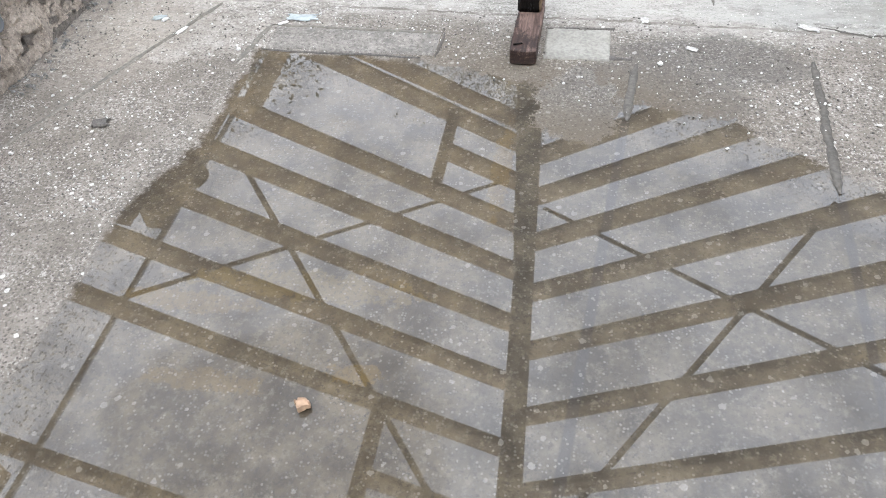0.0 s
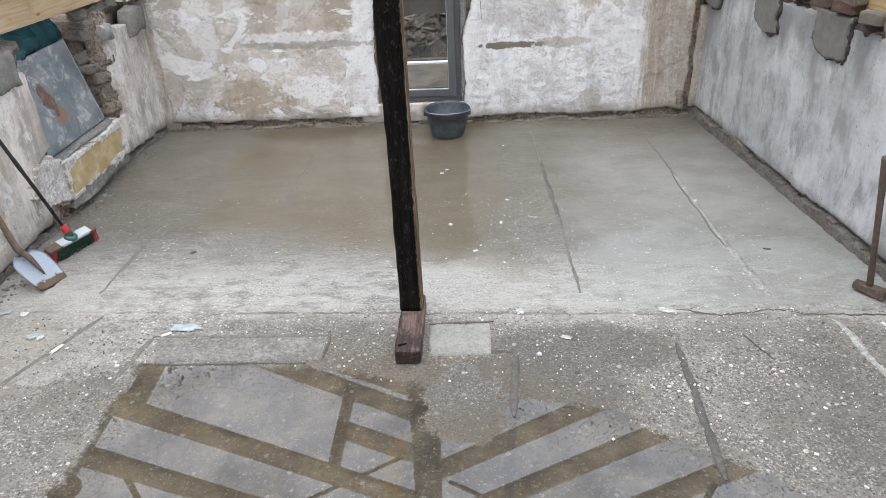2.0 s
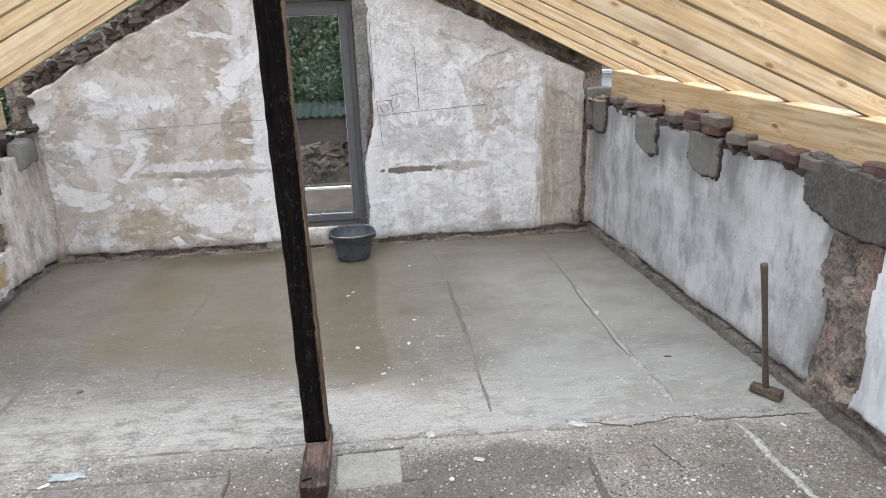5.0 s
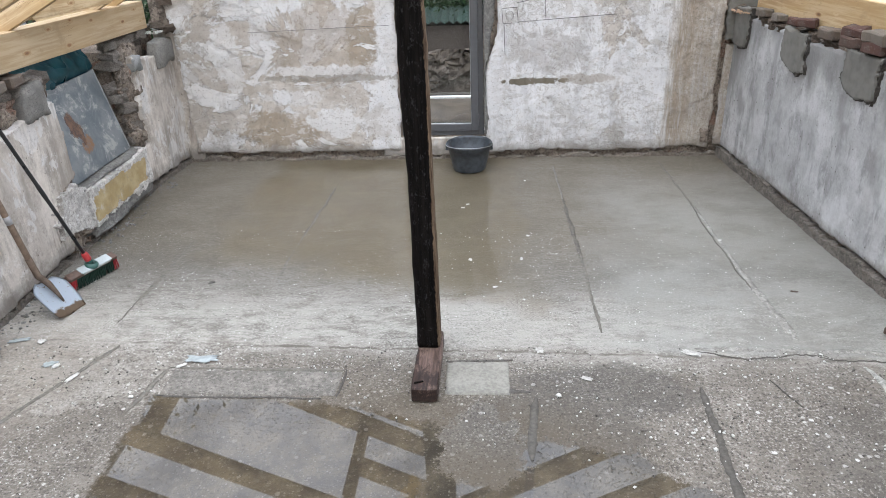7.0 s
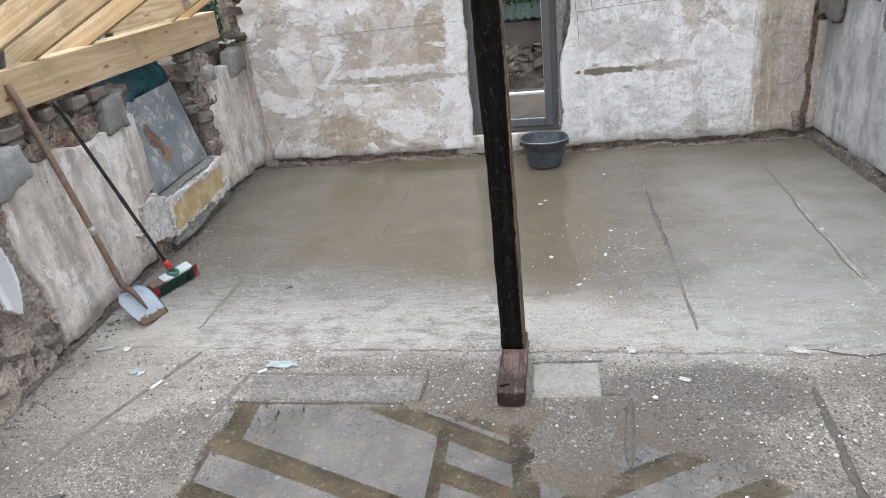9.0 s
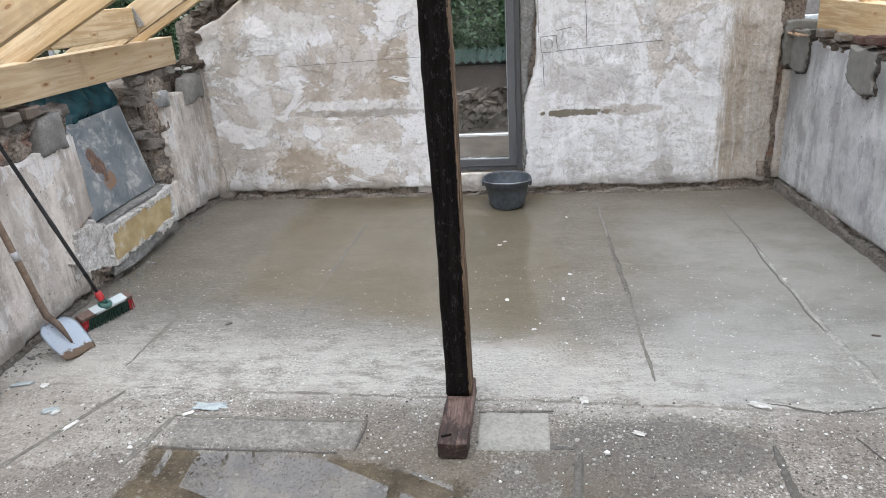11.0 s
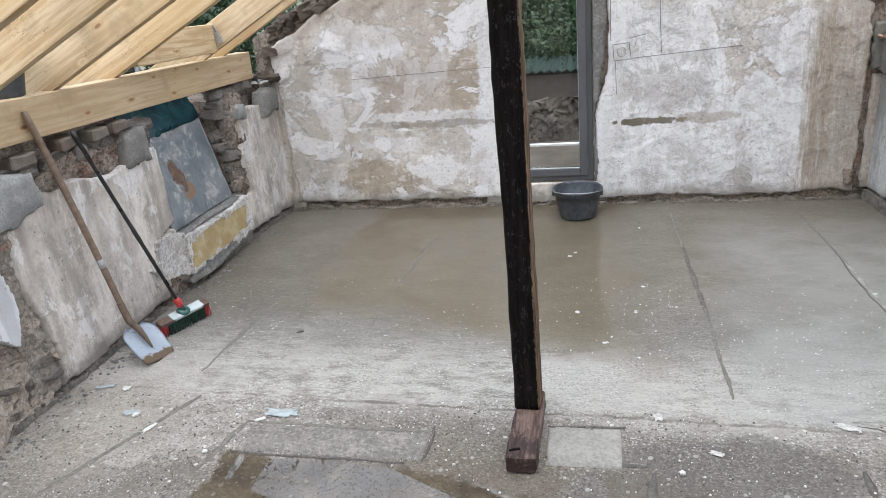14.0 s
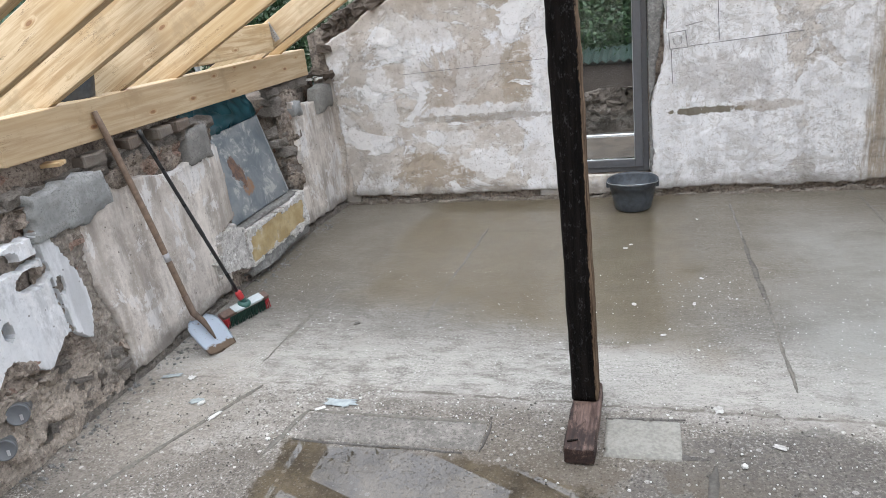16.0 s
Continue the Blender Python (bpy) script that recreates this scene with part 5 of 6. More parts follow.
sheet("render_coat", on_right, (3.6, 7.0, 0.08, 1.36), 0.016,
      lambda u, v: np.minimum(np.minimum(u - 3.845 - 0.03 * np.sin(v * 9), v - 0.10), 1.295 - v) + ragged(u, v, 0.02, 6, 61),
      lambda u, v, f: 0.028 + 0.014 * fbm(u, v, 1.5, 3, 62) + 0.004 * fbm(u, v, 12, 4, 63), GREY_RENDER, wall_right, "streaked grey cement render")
sheet("open_rubble", on_right, (3.3, 4.05, 0.0, 1.2), 0.014, lambda u, v: right_bare(u, v) + 0.05,
      lambda u, v, f: -0.02 + stones_relief(u, v, 6.0, 0.06, 64), RUBBLE, wall_right, "broken-out rubble stones", smooth=False)
sheet("painted_plaster", on_right, (1.5, 3.55, 0.1, 1.15), 0.016,
      lambda u, v: np.minimum(3.465 + 0.02 * np.sin(v * 11) - u, np.minimum(v - 0.15, 1.10 - v)) + ragged(u, v, 0.025, 6, 65),
      lambda u, v, f: 0.045 + 0.006 * fbm(u, v, 4, 4, 66), BLUE_PAINT, wall_right, "pale blue painted plaster")
def tongue(u, v, a, b, c, d, s, grow=0.0):
    """A pad with a rounded lower end."""
    half = (b - a) / 2
    q = (u - (a + b) / 2) / half
    low = c + 0.05 * np.abs(q) ** 2 + 0.03 * q - grow
    return np.minimum(np.minimum((1 - np.abs(q)) * half + grow, v - low), d + 0.05 - v) + ragged(u, v, 0.035, 6, s) + ragged(u, v, 0.010, 25, s + 1)


for u0, u1, v0, v1, sd, mt in ((3.40, 4.06, 1.08, 1.38, 71, RAW_PAD), (6.72, 7.05, 1.03, 1.31, 72, PAD), (5.77, 6.10, 1.05, 1.29, 73, PAD), (4.90, 5.27, 1.06, 1.29, 74, PAD)):
    span = (u0 - 0.1, u1 + 0.1, v0 - 0.12, v1 + 0.1)
    sheet("mortar_edge", on_right, span, 0.011, lambda u, v, a=u0, b=u1, c=v0, d=v1, s=sd: tongue(u, v, a, b, c, d, s, 0.012) + ragged(u, v, 0.012, 30, s),
          lambda u, v, f, s=sd: 0.045 + 0.03 * fbm(u, v, 30, 3, s), RAW_EDGE, wall_right, "crumbly dark mortar edge", smooth=False)
    sheet("mortar_pad", on_right, span, 0.012, lambda u, v, a=u0, b=u1, c=v0, d=v1, s=sd: tongue(u, v, a, b, c, d, s),
          lambda u, v, f, s=sd: 0.058 + 0.014 * fbm(u, v, 5, 4, s, 0.55), mt, wall_right, "smooth grey mortar pad running down the render")
for k in range(30):
    y = 3.3 + k * 0.125
    stone("stone", (float(right_x(y)) + 0.085 + rng.uniform(-0.03, 0.03), y, 1.305 + rng.uniform(-0.01, 0.01)), (rng.uniform(0.14, 0.2), rng.uniform(0.12, 0.16), rng.uniform(0.05, 0.07)), (rng.uniform(-0.1, 0.1), rng.uniform(-0.1, 0.1), rng.uniform(-0.3, 0.3)), wall_right)

# plain wall behind the camera
bm = bmesh.new()
box(bm, (0.6, BACK_Y - 0.1, 0.7), (6.8, 0.2, 1.5))
vs = [bm.verts.new(p) for p in ((-2.6, BACK_Y, 1.45), (4.2, BACK_Y, 1.45), (0.8, BACK_Y, 2.95), (-2.6, BACK_Y - 0.2, 1.45), (4.2, BACK_Y - 0.2, 1.45), (0.8, BACK_Y - 0.2, 2.95))]
bm.faces.new(vs[:3])
bm.faces.new(vs[3:][::-1])
bm.faces.new((vs[0], vs[2], vs[5], vs[3]))
bm.faces.new((vs[1], vs[4], vs[5], vs[2]))
tagged(part("wall_back", bm, LEFT_RENDER), "plain rendered gable wall", "wall", kind="structure")

# ---- glazed door in the gable ----
door = thing("door_1", "narrow dark grey framed glazed door, closed, in the gable wall", "door", ((DOOR[0] + DOOR[1]) / 2, FAR_Y + 0.06, DOOR[2]), kind="structure")
DW, DH = DOOR[1] - DOOR[0], DOOR[3] - DOOR[2]


def ring(bm, w, h, band, depth, z0, y, bevel):
    """A rectangular frame, its outer edge w by h standing at z0."""
    box(bm, (-w / 2 + band / 2, y, z0 + h / 2), (band, depth, h), bevel)
    box(bm, (w / 2 - band / 2, y, z0 + h / 2), (band, depth, h), bevel)
    box(bm, (0, y, z0 + band / 2), (w - 2 * band, depth, band), bevel)
    box(bm, (0, y, z0 + h - band / 2), (w - 2 * band, depth, band), bevel)


bm = bmesh.new()
ring(bm, DW - 0.006, DH - 0.006, 0.05, 0.08, 0.003, 0, 0.004)
part("frame", bm, FRAME_GREY, door)
bm = bmesh.new()
ring(bm, DW - 0.095, DH - 0.095, 0.072, 0.075, 0.0475, -0.022, 0.006)
leaf = part("door_leaf", bm, FRAME_GREY, door)
bm = bmesh.new()
ring(bm, DW - 0.232, DH - 0.232, 0.008, 0.012, 0.116, -0.05, 0.002)
part("glazing_seal", bm, STEEL, leaf, "pale aluminium glazing edge")
bm = bmesh.new()
box(bm, (0, -0.005, DH / 2), (DW - 0.24, 0.02, DH - 0.24))
pane = part("pane", bm, GLASS, leaf, "clear window glass")
pane.visible_shadow = False
bm = bmesh.new()
for z in (0.16, DH - 0.16):
    tube(bm, [(DW / 2 - 0.052, -0.066, z - 0.05), (DW / 2 - 0.052, -0.066, z + 0.05)], [0.008, 0.008], 10)
part("hinge", bm, FRAME_GREY, leaf)
bm = bmesh.new()
box(bm, (0, 0.13, 0.01), (DW + 0.02, 0.22, 0.03), 0.005)
part("sill", bm, WHITE_METAL, door, "pale outer sill")

# ---- timber post on its sole piece ----
sole = thing("post_foot", "worn red-brown oak sole piece lying under the post", "timber block", (0.57, 3.30, 0.0))
bm = bmesh.new()
box(bm, (0, 0.27, 0.045), (0.135, 0.54, 0.085), 0.006)
cut_up(bm, 5)
roughen(bm, 0.006, 9, 1)
roughen(bm, 0.004, 30, 4)
part("block", bm, FOOTWOOD, sole)
bm = bmesh.new()
box(bm, (-0.012, 0.06, 0.0935), (0.05, 0.012, 0.006), 0.002, Matrix.Rotation(0.35, 4, "Z"))
part("nail_slot", bm, CHAR, sole, "dark iron cramp")

post = thing("timber_post", "blackened old oak post with worn brown edge on a sole piece", "post", (0.565, 3.735, 0.09))
bm = bmesh.new()
rows = []
for k in range(91):
    z = 2.70 * k / 90
    wx = 0.062 + 0.006 * noise.noise(Vector((0, 3, z * 1.7))) + 0.003 * noise.noise(Vector((5, 1, z * 9)))
    cx = 0.010 * noise.noise(Vector((9, 0, z * 0.9))) - 0.008 * z / 2.7
    ring_v = []
    for s, t in ((-1, -0.8), (-0.82, -1), (-0.3, -1), (0.3, -1), (0.82, -1), (1, -0.8), (1, -0.3), (1, 0.3), (1, 0.85), (0.85, 1), (0, 1), (-0.85, 1), (-1, 0.85), (-1, 0)):
        q = Vector((cx + s * wx, t * 0.068, z))
        ring_v.append(bm.verts.new(q + noise.noise_vector(Vector((q.x * 30, q.y * 30, z * 12))) * 0.0035))
    rows.append(ring_v)
for r0, r1 in zip(rows, rows[1:]):
    for i in range(14):
        bm.faces.new((r0[i], r0[(i + 1) % 14], r1[(i + 1) % 14], r1[i]))
bm.faces.new(rows[-1])
bm.faces.new(rows[0][::-1])
part("shaft", bm, CHAR, post, "", True)

# ---- roof timbers ----
def beam(name, a, b, w, h, mat, label, category, parent=None, group="", bevel=0.004):
    """A sawn timber from a to b (centres of its underside), w wide, h deep; its length lies along local x."""
    a, b = Vector(a), Vector(b)
    along = (b - a).normalized()
    side = Vector((0, 0, 1)).cross(along).normalized()
    up = along.cross(side)
    bm = bmesh.new()
    n = (b - a).length
    box(bm, (n / 2, 0, h / 2), (n, w, h), bevel)
    ob = part(name, bm, mat, parent)
    ob.matrix_world = Matrix.Translation(a) @ Matrix((along, side, up)).transposed().to_4x4()
    return tagged(ob, label, category, group)


def plate_z(y, side):
    if side < 0:
        return 1.70 - (0.042 * (y - 3.4) if y > 3.4 else 0.035 * (3.4 - y))
    return 1.675 - (0.026 * (y - 3.5) if y > 3.5 else 0.03 * (3.5 - y))


for y0, y1 in ((-2.9, 1.40), (3.40, 6.81)):
    beam("wall_plate", (-2.22, y0, plate_z(y0, -1) - 0.235), (-2.22, y1, plate_z(y1, -1) - 0.228), 0.14, 0.23, SPRUCE, "new pale spruce wall plate laid on the low masonry wall", "beam", group="wall plates")
for y0, y1 in ((-2.9, 3.245), (3.25, 6.83)):
    beam("wall_plate", (float(right_x(y0)) + 0.12, y0, plate_z(y0, 1) - 0.26), (float(right_x(y1)) + 0.12, y1, plate_z(y1, 1) - 0.26), 0.14, 0.26, SPRUCE, "new pale spruce wall plate on loose bricks over the low wall", "beam", group="wall plates")
beam("ridge_beam", (ridge_x(-2.9), -2.9, 2.79), (ridge_x(7.1), 7.1, 2.79), 0.18, 0.22, SPRUCE, "spruce ridge beam carried by the old post", "beam")

LEFT_RAFTERS, RIGHT_RAFTERS = {}, {}
UNDER = 2.97


def roof_left(x, y):
    """Height of the left rafters' undersides."""
    z0 = plate_z(y, -1) + 0.02
    return z0 + (x + 2.15) / (float(ridge_x(y)) + 2.15) * (UNDER - z0)


for k in range(-10, 6):
    yr, yp = 3.85 + 0.595 * k, 3.85 + 0.566 * k
    if k == 5:
        yr, yp = 6.62, 6.42
    if k in (3, -3):
        x0 = -0.36
        t = (x0 + 2.15) / (float(ridge_x(yr)) + 2.15)
        ya = yp + (yr - yp) * t
        a = (x0, ya, roof_left(x0, ya))
    else:
        x0 = -2.62
        a = (x0, yp, roof_left(x0, yp))
    b = (float(ridge_x(yr)) - 0.012, yr, UNDER)
    LEFT_RAFTERS[k] = (a, b)
    beam("rafter", a, b, 0.062, 0.20, SPRUCE, "pale sawn spruce rafter" if k not in (3, -3) else "short spruce jack rafter ending at a trimmer", "rafter", group="roof rafters")
for k in range(-10, 6):
    yr, yp = 3.575 + 0.628 * k, 3.905 + 0.605 * k
    xp = float(right_x(yp)) + 0.05
    z0 = plate_z(yp, 1) + 0.02
    slope = (UNDER - z0) / (xp - float(ridge_x(yr)))
    a, b = (xp + 0.42, yp + 0.045, z0 - slope * 0.42), (float(ridge_x(yr)) + 0.012, yr, UNDER)
    RIGHT_RAFTERS[k] = (a, b)
    beam("rafter", a, b, 0.062, 0.20, SPRUCE, "pale sawn spruce rafter", "rafter", group="roof rafters")


def on_rafter(k, x, lift=0.0):
    a, b = Vector(LEFT_RAFTERS[k][0]), Vector(LEFT_RAFTERS[k][1])
    q = a.lerp(b, (x - a.x) / (b.x - a.x))
    return q + Vector((0, 0, lift))


for k0, k1, x in ((2, 4, -0.42), (-4, -2, -0.38)):
    a, b = on_rafter(k0, x), on_rafter(k1, x)
    beam("trimmer", a + Vector((0, 0.04, 0)), b - Vector((0, 0.04, 0)), 0.08, 0.17, SPRUCE, "spruce trimmer between two rafters round a roof opening", "beam", group="roof trimmers")
a, b = on_rafter(2, -2.09), on_rafter(4, -2.09)
beam("trimmer", a + Vector((0, 0.04, 0.0)), b - Vector((0, 0.04, 0.0)), 0.08, 0.215, SPRUCE, "spruce trimmer at the foot of the roof opening", "beam", group="roof trimmers")
hanger = thing("joist_hanger", "galvanised perforated steel angle nailed to a rafter", "bracket", on_rafter(4, -2.02, 0.07))
bm = bmesh.new()
box(bm, (0, -0.044, 0.04), (0.05, 0.004, 0.15), 0.001, Matrix.Rotation(-0.45, 4, "Y"))
part("plate", bm, STEEL, hanger)
bm = bmesh.new()
for i in range(6):
    for j in range(2):
        tube(bm, [(-0.012 + j * 0.024, -0.05, -0.01 + i * 0.02), (-0.012 + j * 0.024, -0.045, -0.01 + i * 0.02)], [0.003, 0.003], 6)
bmesh.ops.transform(bm, matrix=Matrix.Rotation(-0.45, 4, "Y"), verts=bm.verts[:])
part("nail_heads", bm, DARK_STEEL, hanger)


def strap(a, b):
    a, b = Vector(a), Vector(b)
    beam("wind_strap", a, b, 0.05, 0.003, DARK_STEEL, "thin steel wind-bracing strap nailed across the rafters", "bracing", group="wind bracing", bevel=0)


def top_left(x, y):
    return (x, y, roof_left(x, y) + 0.21)


def top_right(x, y):
    xr, xp = float(ridge_x(y)), float(right_x(y)) + 0.05
    z0 = plate_z(y, 1) - 0.03
    return (x, y, UNDER + (z0 - UNDER) * (x - xr) / (xp - xr) + 0.21)


strap(top_left(-2.0, 4.48), top_left(0.25, 1.95))
strap(top_left(0.25, 5.74), top_left(-2.3, 2.83))
strap(top_right(0.62, 5.37), top_right(3.27, 2.85))
strap(top_right(2.95, 4.63), top_right(0.95, 2.05))

# ---- bricks laid loose on the right wall ----
BRICKS = []
for k in range(6):
    b = bmesh.new()
    box(b, (0, 0, 0), (0.115, 0.165, 0.070), 0.010, None, 1)
    cut_up(b, 2)
    roughen(b, 0.014, 11, k * 3.3)
    BRICKS.append(mesh_of(b, BRICK))


GREY_BRICKS = []
for me in BRICKS:
    me = me.copy()
    me.materials.clear()
    me.materials.append(SOOT_BRICK)
    GREY_BRICKS.append(me)


def brick(y, z, dx=0.0, turn=0.0, label="soot-dark old red brick lying loose on the wall top", scale=1.0):
    ob = new("brick", rng.choice(BRICKS))
    ob.matrix_world = Matrix.Translation((float(right_x(y)) - 0.005 + dx, y, z + 0.004)) @ Euler((rng.uniform(-0.04, 0.04), rng.uniform(-0.04, 0.04), 0.12 + turn)).to_matrix().to_4x4() @ Matrix.Diagonal((scale, scale, scale, 1))
    return tagged(ob, label, "brick", "loose bricks on the wall top")


for y, z, dx, turn, sc in ((6.55, 1.36, 0.0, 0.1, 0.8), (6.30, 1.36, 0.0, -0.1, 0.75), (6.08, 1.365, 0.02, 0.2, 0.7), (5.86, 1.395, -0.02, 0.9, 0.85), (5.56, 1.372, 0.0, 0.15, 0.95), (5.27, 1.372, -0.01, 0.2, 0.95), (5.28, 1.432, 0.0, 0.35, 0.95),
                           (5.0, 1.385, -0.02, 0.3, 1.0), (5.0, 1.45, -0.02, 0.25, 1.05), (4.72, 1.375, -0.01, 0.2, 1.05), (4.47, 1.37, -0.02, 0.3, 0.95), (4.24, 1.372, -0.01, 0.15, 1.1), (4.02, 1.375, 0.0, 0.1, 1.1), (3.62, 1.43, 0.03, 0.2, 1.0)):
    brick(y, z, dx, turn, scale=sc)
for y, z, tn in ((4.34, 1.355, 0.1), (3.97, 1.345, -0.2), (4.62, 1.345, 0.1), (4.82, 1.345, 0.15)):
    ob = new("brick", rng.choice(GREY_BRICKS))
    ob.matrix_world = Matrix.Translation((-2.19, y, z)) @ Euler((0, 0, tn)).to_matrix().to_4x4() @ Matrix.Diagonal((1, 0.95, 1, 1))
    tagged(ob, "grey-brown old brick wedged under the wall plate", "brick", "bricks under the wall plate")
for y, z in ((4.36, 1.395), (4.12, 1.397)):
    bm = bmesh.new()
    box(bm, (float(right_x(y)) + 0.05, y, z), (0.03, 0.035, 0.014), 0.003)
    cut_up(bm, 2)
    roughen(bm, 0.008, 30, 2)
    tagged(part("plastic_scrap", bm, RED_TAPE), "torn scrap of red film between bricks and wall plate", "scrap", "red film scraps")
for y, sd in ((3.70, -1), (3.86, 1)):
    bm = bmesh.new()
    box(bm, (0, 0, 0), (0.11, 0.07, 0.022), 0.003)
    wx = -2.17 if sd < 0 else float(right_x(y)) + 0.05
    ob = part("wood_wedge", bm, SPRUCE)
    ob.matrix_world = pose(wx, y, 1.40, 3, 0, 14)
    tagged(ob, "small pale wooden wedge under the wall plate", "wedge")

# ---- zinc panel, film and tub at the left wall ----
zinc = thing("zinc_panel", "weathered zinc sheet panel, rust-stained, leaning in the wall recess", "metal panel", (-2.19, 5.645, 0.465), turn=Euler((0, radians(-13.5), radians(-1.5))).to_matrix().to_4x4())
bm = bmesh.new()
box(bm, (-0.02, 0, 0.335), (0.04, 0.87, 0.69), 0.01, None, 2)
cut_up(bm, 3)
roughen(bm, 0.004, 4, 5)
part("sheet_face", bm, ZINC, zinc, "", True)
bm = bmesh.new()
box(bm, (-0.02, 0.433, 0.345), (0.046, 0.012, 0.685), 0.003)
part("folded_edge", bm, STEEL, zinc, "bare folded zinc edge")
bm = bmesh.new()
n = 40
vv = [[bm.verts.new((-2.40 + 0.04 * noise.noise(Vector((i * 0.35, j * 0.5, 2))) + 0.04 * math.sin(j * 0.55 + 0.3 * math.sin(i * 0.5)), 4.98 + 1.15 * i / n, 1.08 + 0.36 * j / 12 - 0.02 * math.sin(i * 0.4))) for j in range(13)] for i in range(n + 1)]
for i in range(n):
    for j in range(12):
        bm.faces.new((vv[i][j], vv[i + 1][j], vv[i + 1][j + 1], vv[i][j + 1]))
bmesh.ops.solidify(bm, geom=bm.faces[:], thickness=0.004)
tagged(part("plastic_film", bm, BLUE_FILM, None, "", True), "crumpled dark teal plastic film stuffed behind the zinc panel", "plastic sheet")


def bucket(at, r0, r1, h, label, group=""):
    b = thing("bucket", label, "bucket", at, group)
    bm = bmesh.new()
    prof = [(0.001, 0.0), (r0 * 0.96, 0.0), (r0, 0.008), (r0 + (r1 - r0) * 0.45, h * 0.45), (r0 + (r1 - r0) * 0.80, h * 0.82), (r1 * 0.985, h * 0.83), (r1, h * 0.97), (r1 * 1.02, h), (r1 * 0.97, h), (r1 * 0.955, h * 0.95), (r0 * 0.94, 0.012), (0.001, 0.012)]
    lathe(bm, prof, 48)
    part("shell", bm, TUB, b, "", True)
    bm = bmesh.new()
    lathe(bm, [(r1 * 0.99, h * 0.985), (r1 * 1.035, h * 0.985), (r1 * 1.045, h), (r1 * 1.03, h * 1.02), (r1 * 0.985, h * 1.02), (r1 * 0.975, h)], 48)
    part("rim", bm, TUB, b, "", True)
    for s in (-1, 1):
        bm = bmesh.new()
        box(bm, (s * r1 * 0.99, 0, h * 0.86), (0.03, 0.07, 0.05), 0.006)
        part("lug", bm, TUB, b)
    bm = bmesh.new()
    tube(bm, [(r1 * 1.03 * math.cos(a), -r1 * 1.06 * math.sin(a), h * (0.93 + 0.14 * math.sin(a))) for a in np.linspace(0, math.pi, 25)], [0.0035] * 25, 6)
    part("bail", bm, STEEL, b, "thin wire bail resting on the rim")
    return b


bucket((0.70, 6.70, 0.006), 0.150, 0.203, 0.245, "dusty black plastic builder's bucket on the wet floor by the door")
bucket((-2.31, 4.16, 1.665), 0.10, 0.14, 0.20, "dark grey plastic bucket wedged between rafters on the wall plate")

# ---- shovel ----
T, TOP = Vector((-1.785, 4.165, 0.006)), Vector((-1.985, 4.24, 0.19))
ux = (TOP - T).normalized()
uy = Vector((0.034, 0.217, 0.0)).normalized()
uy = -(uy - ux * uy.dot(ux)).normalized()
uz = ux.cross(uy)
shovel = thing("shovel", "worn shovel with pale blue blade leaning against the wall", "shovel", T, turn=Matrix((ux, uy, uz)).transposed().to_4x4())
bm = bmesh.new()
n, m_ = 20, 16
grid = []
for i in range(n + 1):
    s = i / n
    half = 0.110 + 0.018 * math.sin(s * 2.6) - (0.055 * max(0, (s - 0.72) / 0.28) ** 2.2)
    row = []
    for j in range(m_ + 1):
        t = -1 + 2 * j / m_
        lift = -0.030 * (t * t) * (0.3 + 0.7 * s) + 0.010 * s * s
        row.append(bm.verts.new((s * 0.275 - 0.012 * (1 - t * t) * (s < 0.01), t * half, -lift - 0.02)))
    grid.append(row)
for i in range(n):
    for j in range(m_):
        bm.faces.new((grid[i][j], grid[i + 1][j], grid[i + 1][j + 1], grid[i][j + 1]))
bmesh.ops.solidify(bm, geom=bm.faces[:], thickness=0.003)
bmesh.ops.translate(bm, vec=(0, 0, 0.018), verts=bm.verts[:])
part("blade", bm, SHOVEL, shovel, "pale blue painted blade, rusty along its edge", True)
inv = shovel.matrix_world.inverted()
h0, h1 = Vector((-1.985, 4.225, 0.235)), Vector((-2.128, 4.055, 1.60))
q0, q1 = inv @ h0, inv @ h1
bm = bmesh.new()
tip = Vector((0.085, 0, 0.014))
tube(bm, [tip, Vector((0.16, 0, 0.026)), Vector((0.23, 0, 0.030)), q0, q0.lerp(q1, 0.10)], [0.006, 0.014, 0.020, 0.022, 0.021], 14)
part("socket", bm, RUST_IRON, shovel, "rusty iron socket", True)
bm = bmesh.new()
pts = [q0.lerp(q1, 0.06 + 0.94 * k / 12) + Vector((0, 0, 0.012 * math.sin(math.pi * k / 12))) for k in range(13)]
tube(bm, pts, [0.0195] * 12 + [0.016], 14)
part("handle", bm, HANDLE, shovel, "worn grey-brown ash handle", True)
bm = bmesh.new()
c = q0.lerp(q1, 0.30) + Vector((0, 0, 0.012 * math.sin(math.pi * 0.26)))
dirn = (q1 - q0).normalized()
tube(bm, [c - dirn * 0.028, c + dirn * 0.028], [0.0202, 0.0202], 14)
part("paper_label", bm, PAPER, shovel, "torn pale sticker", True)

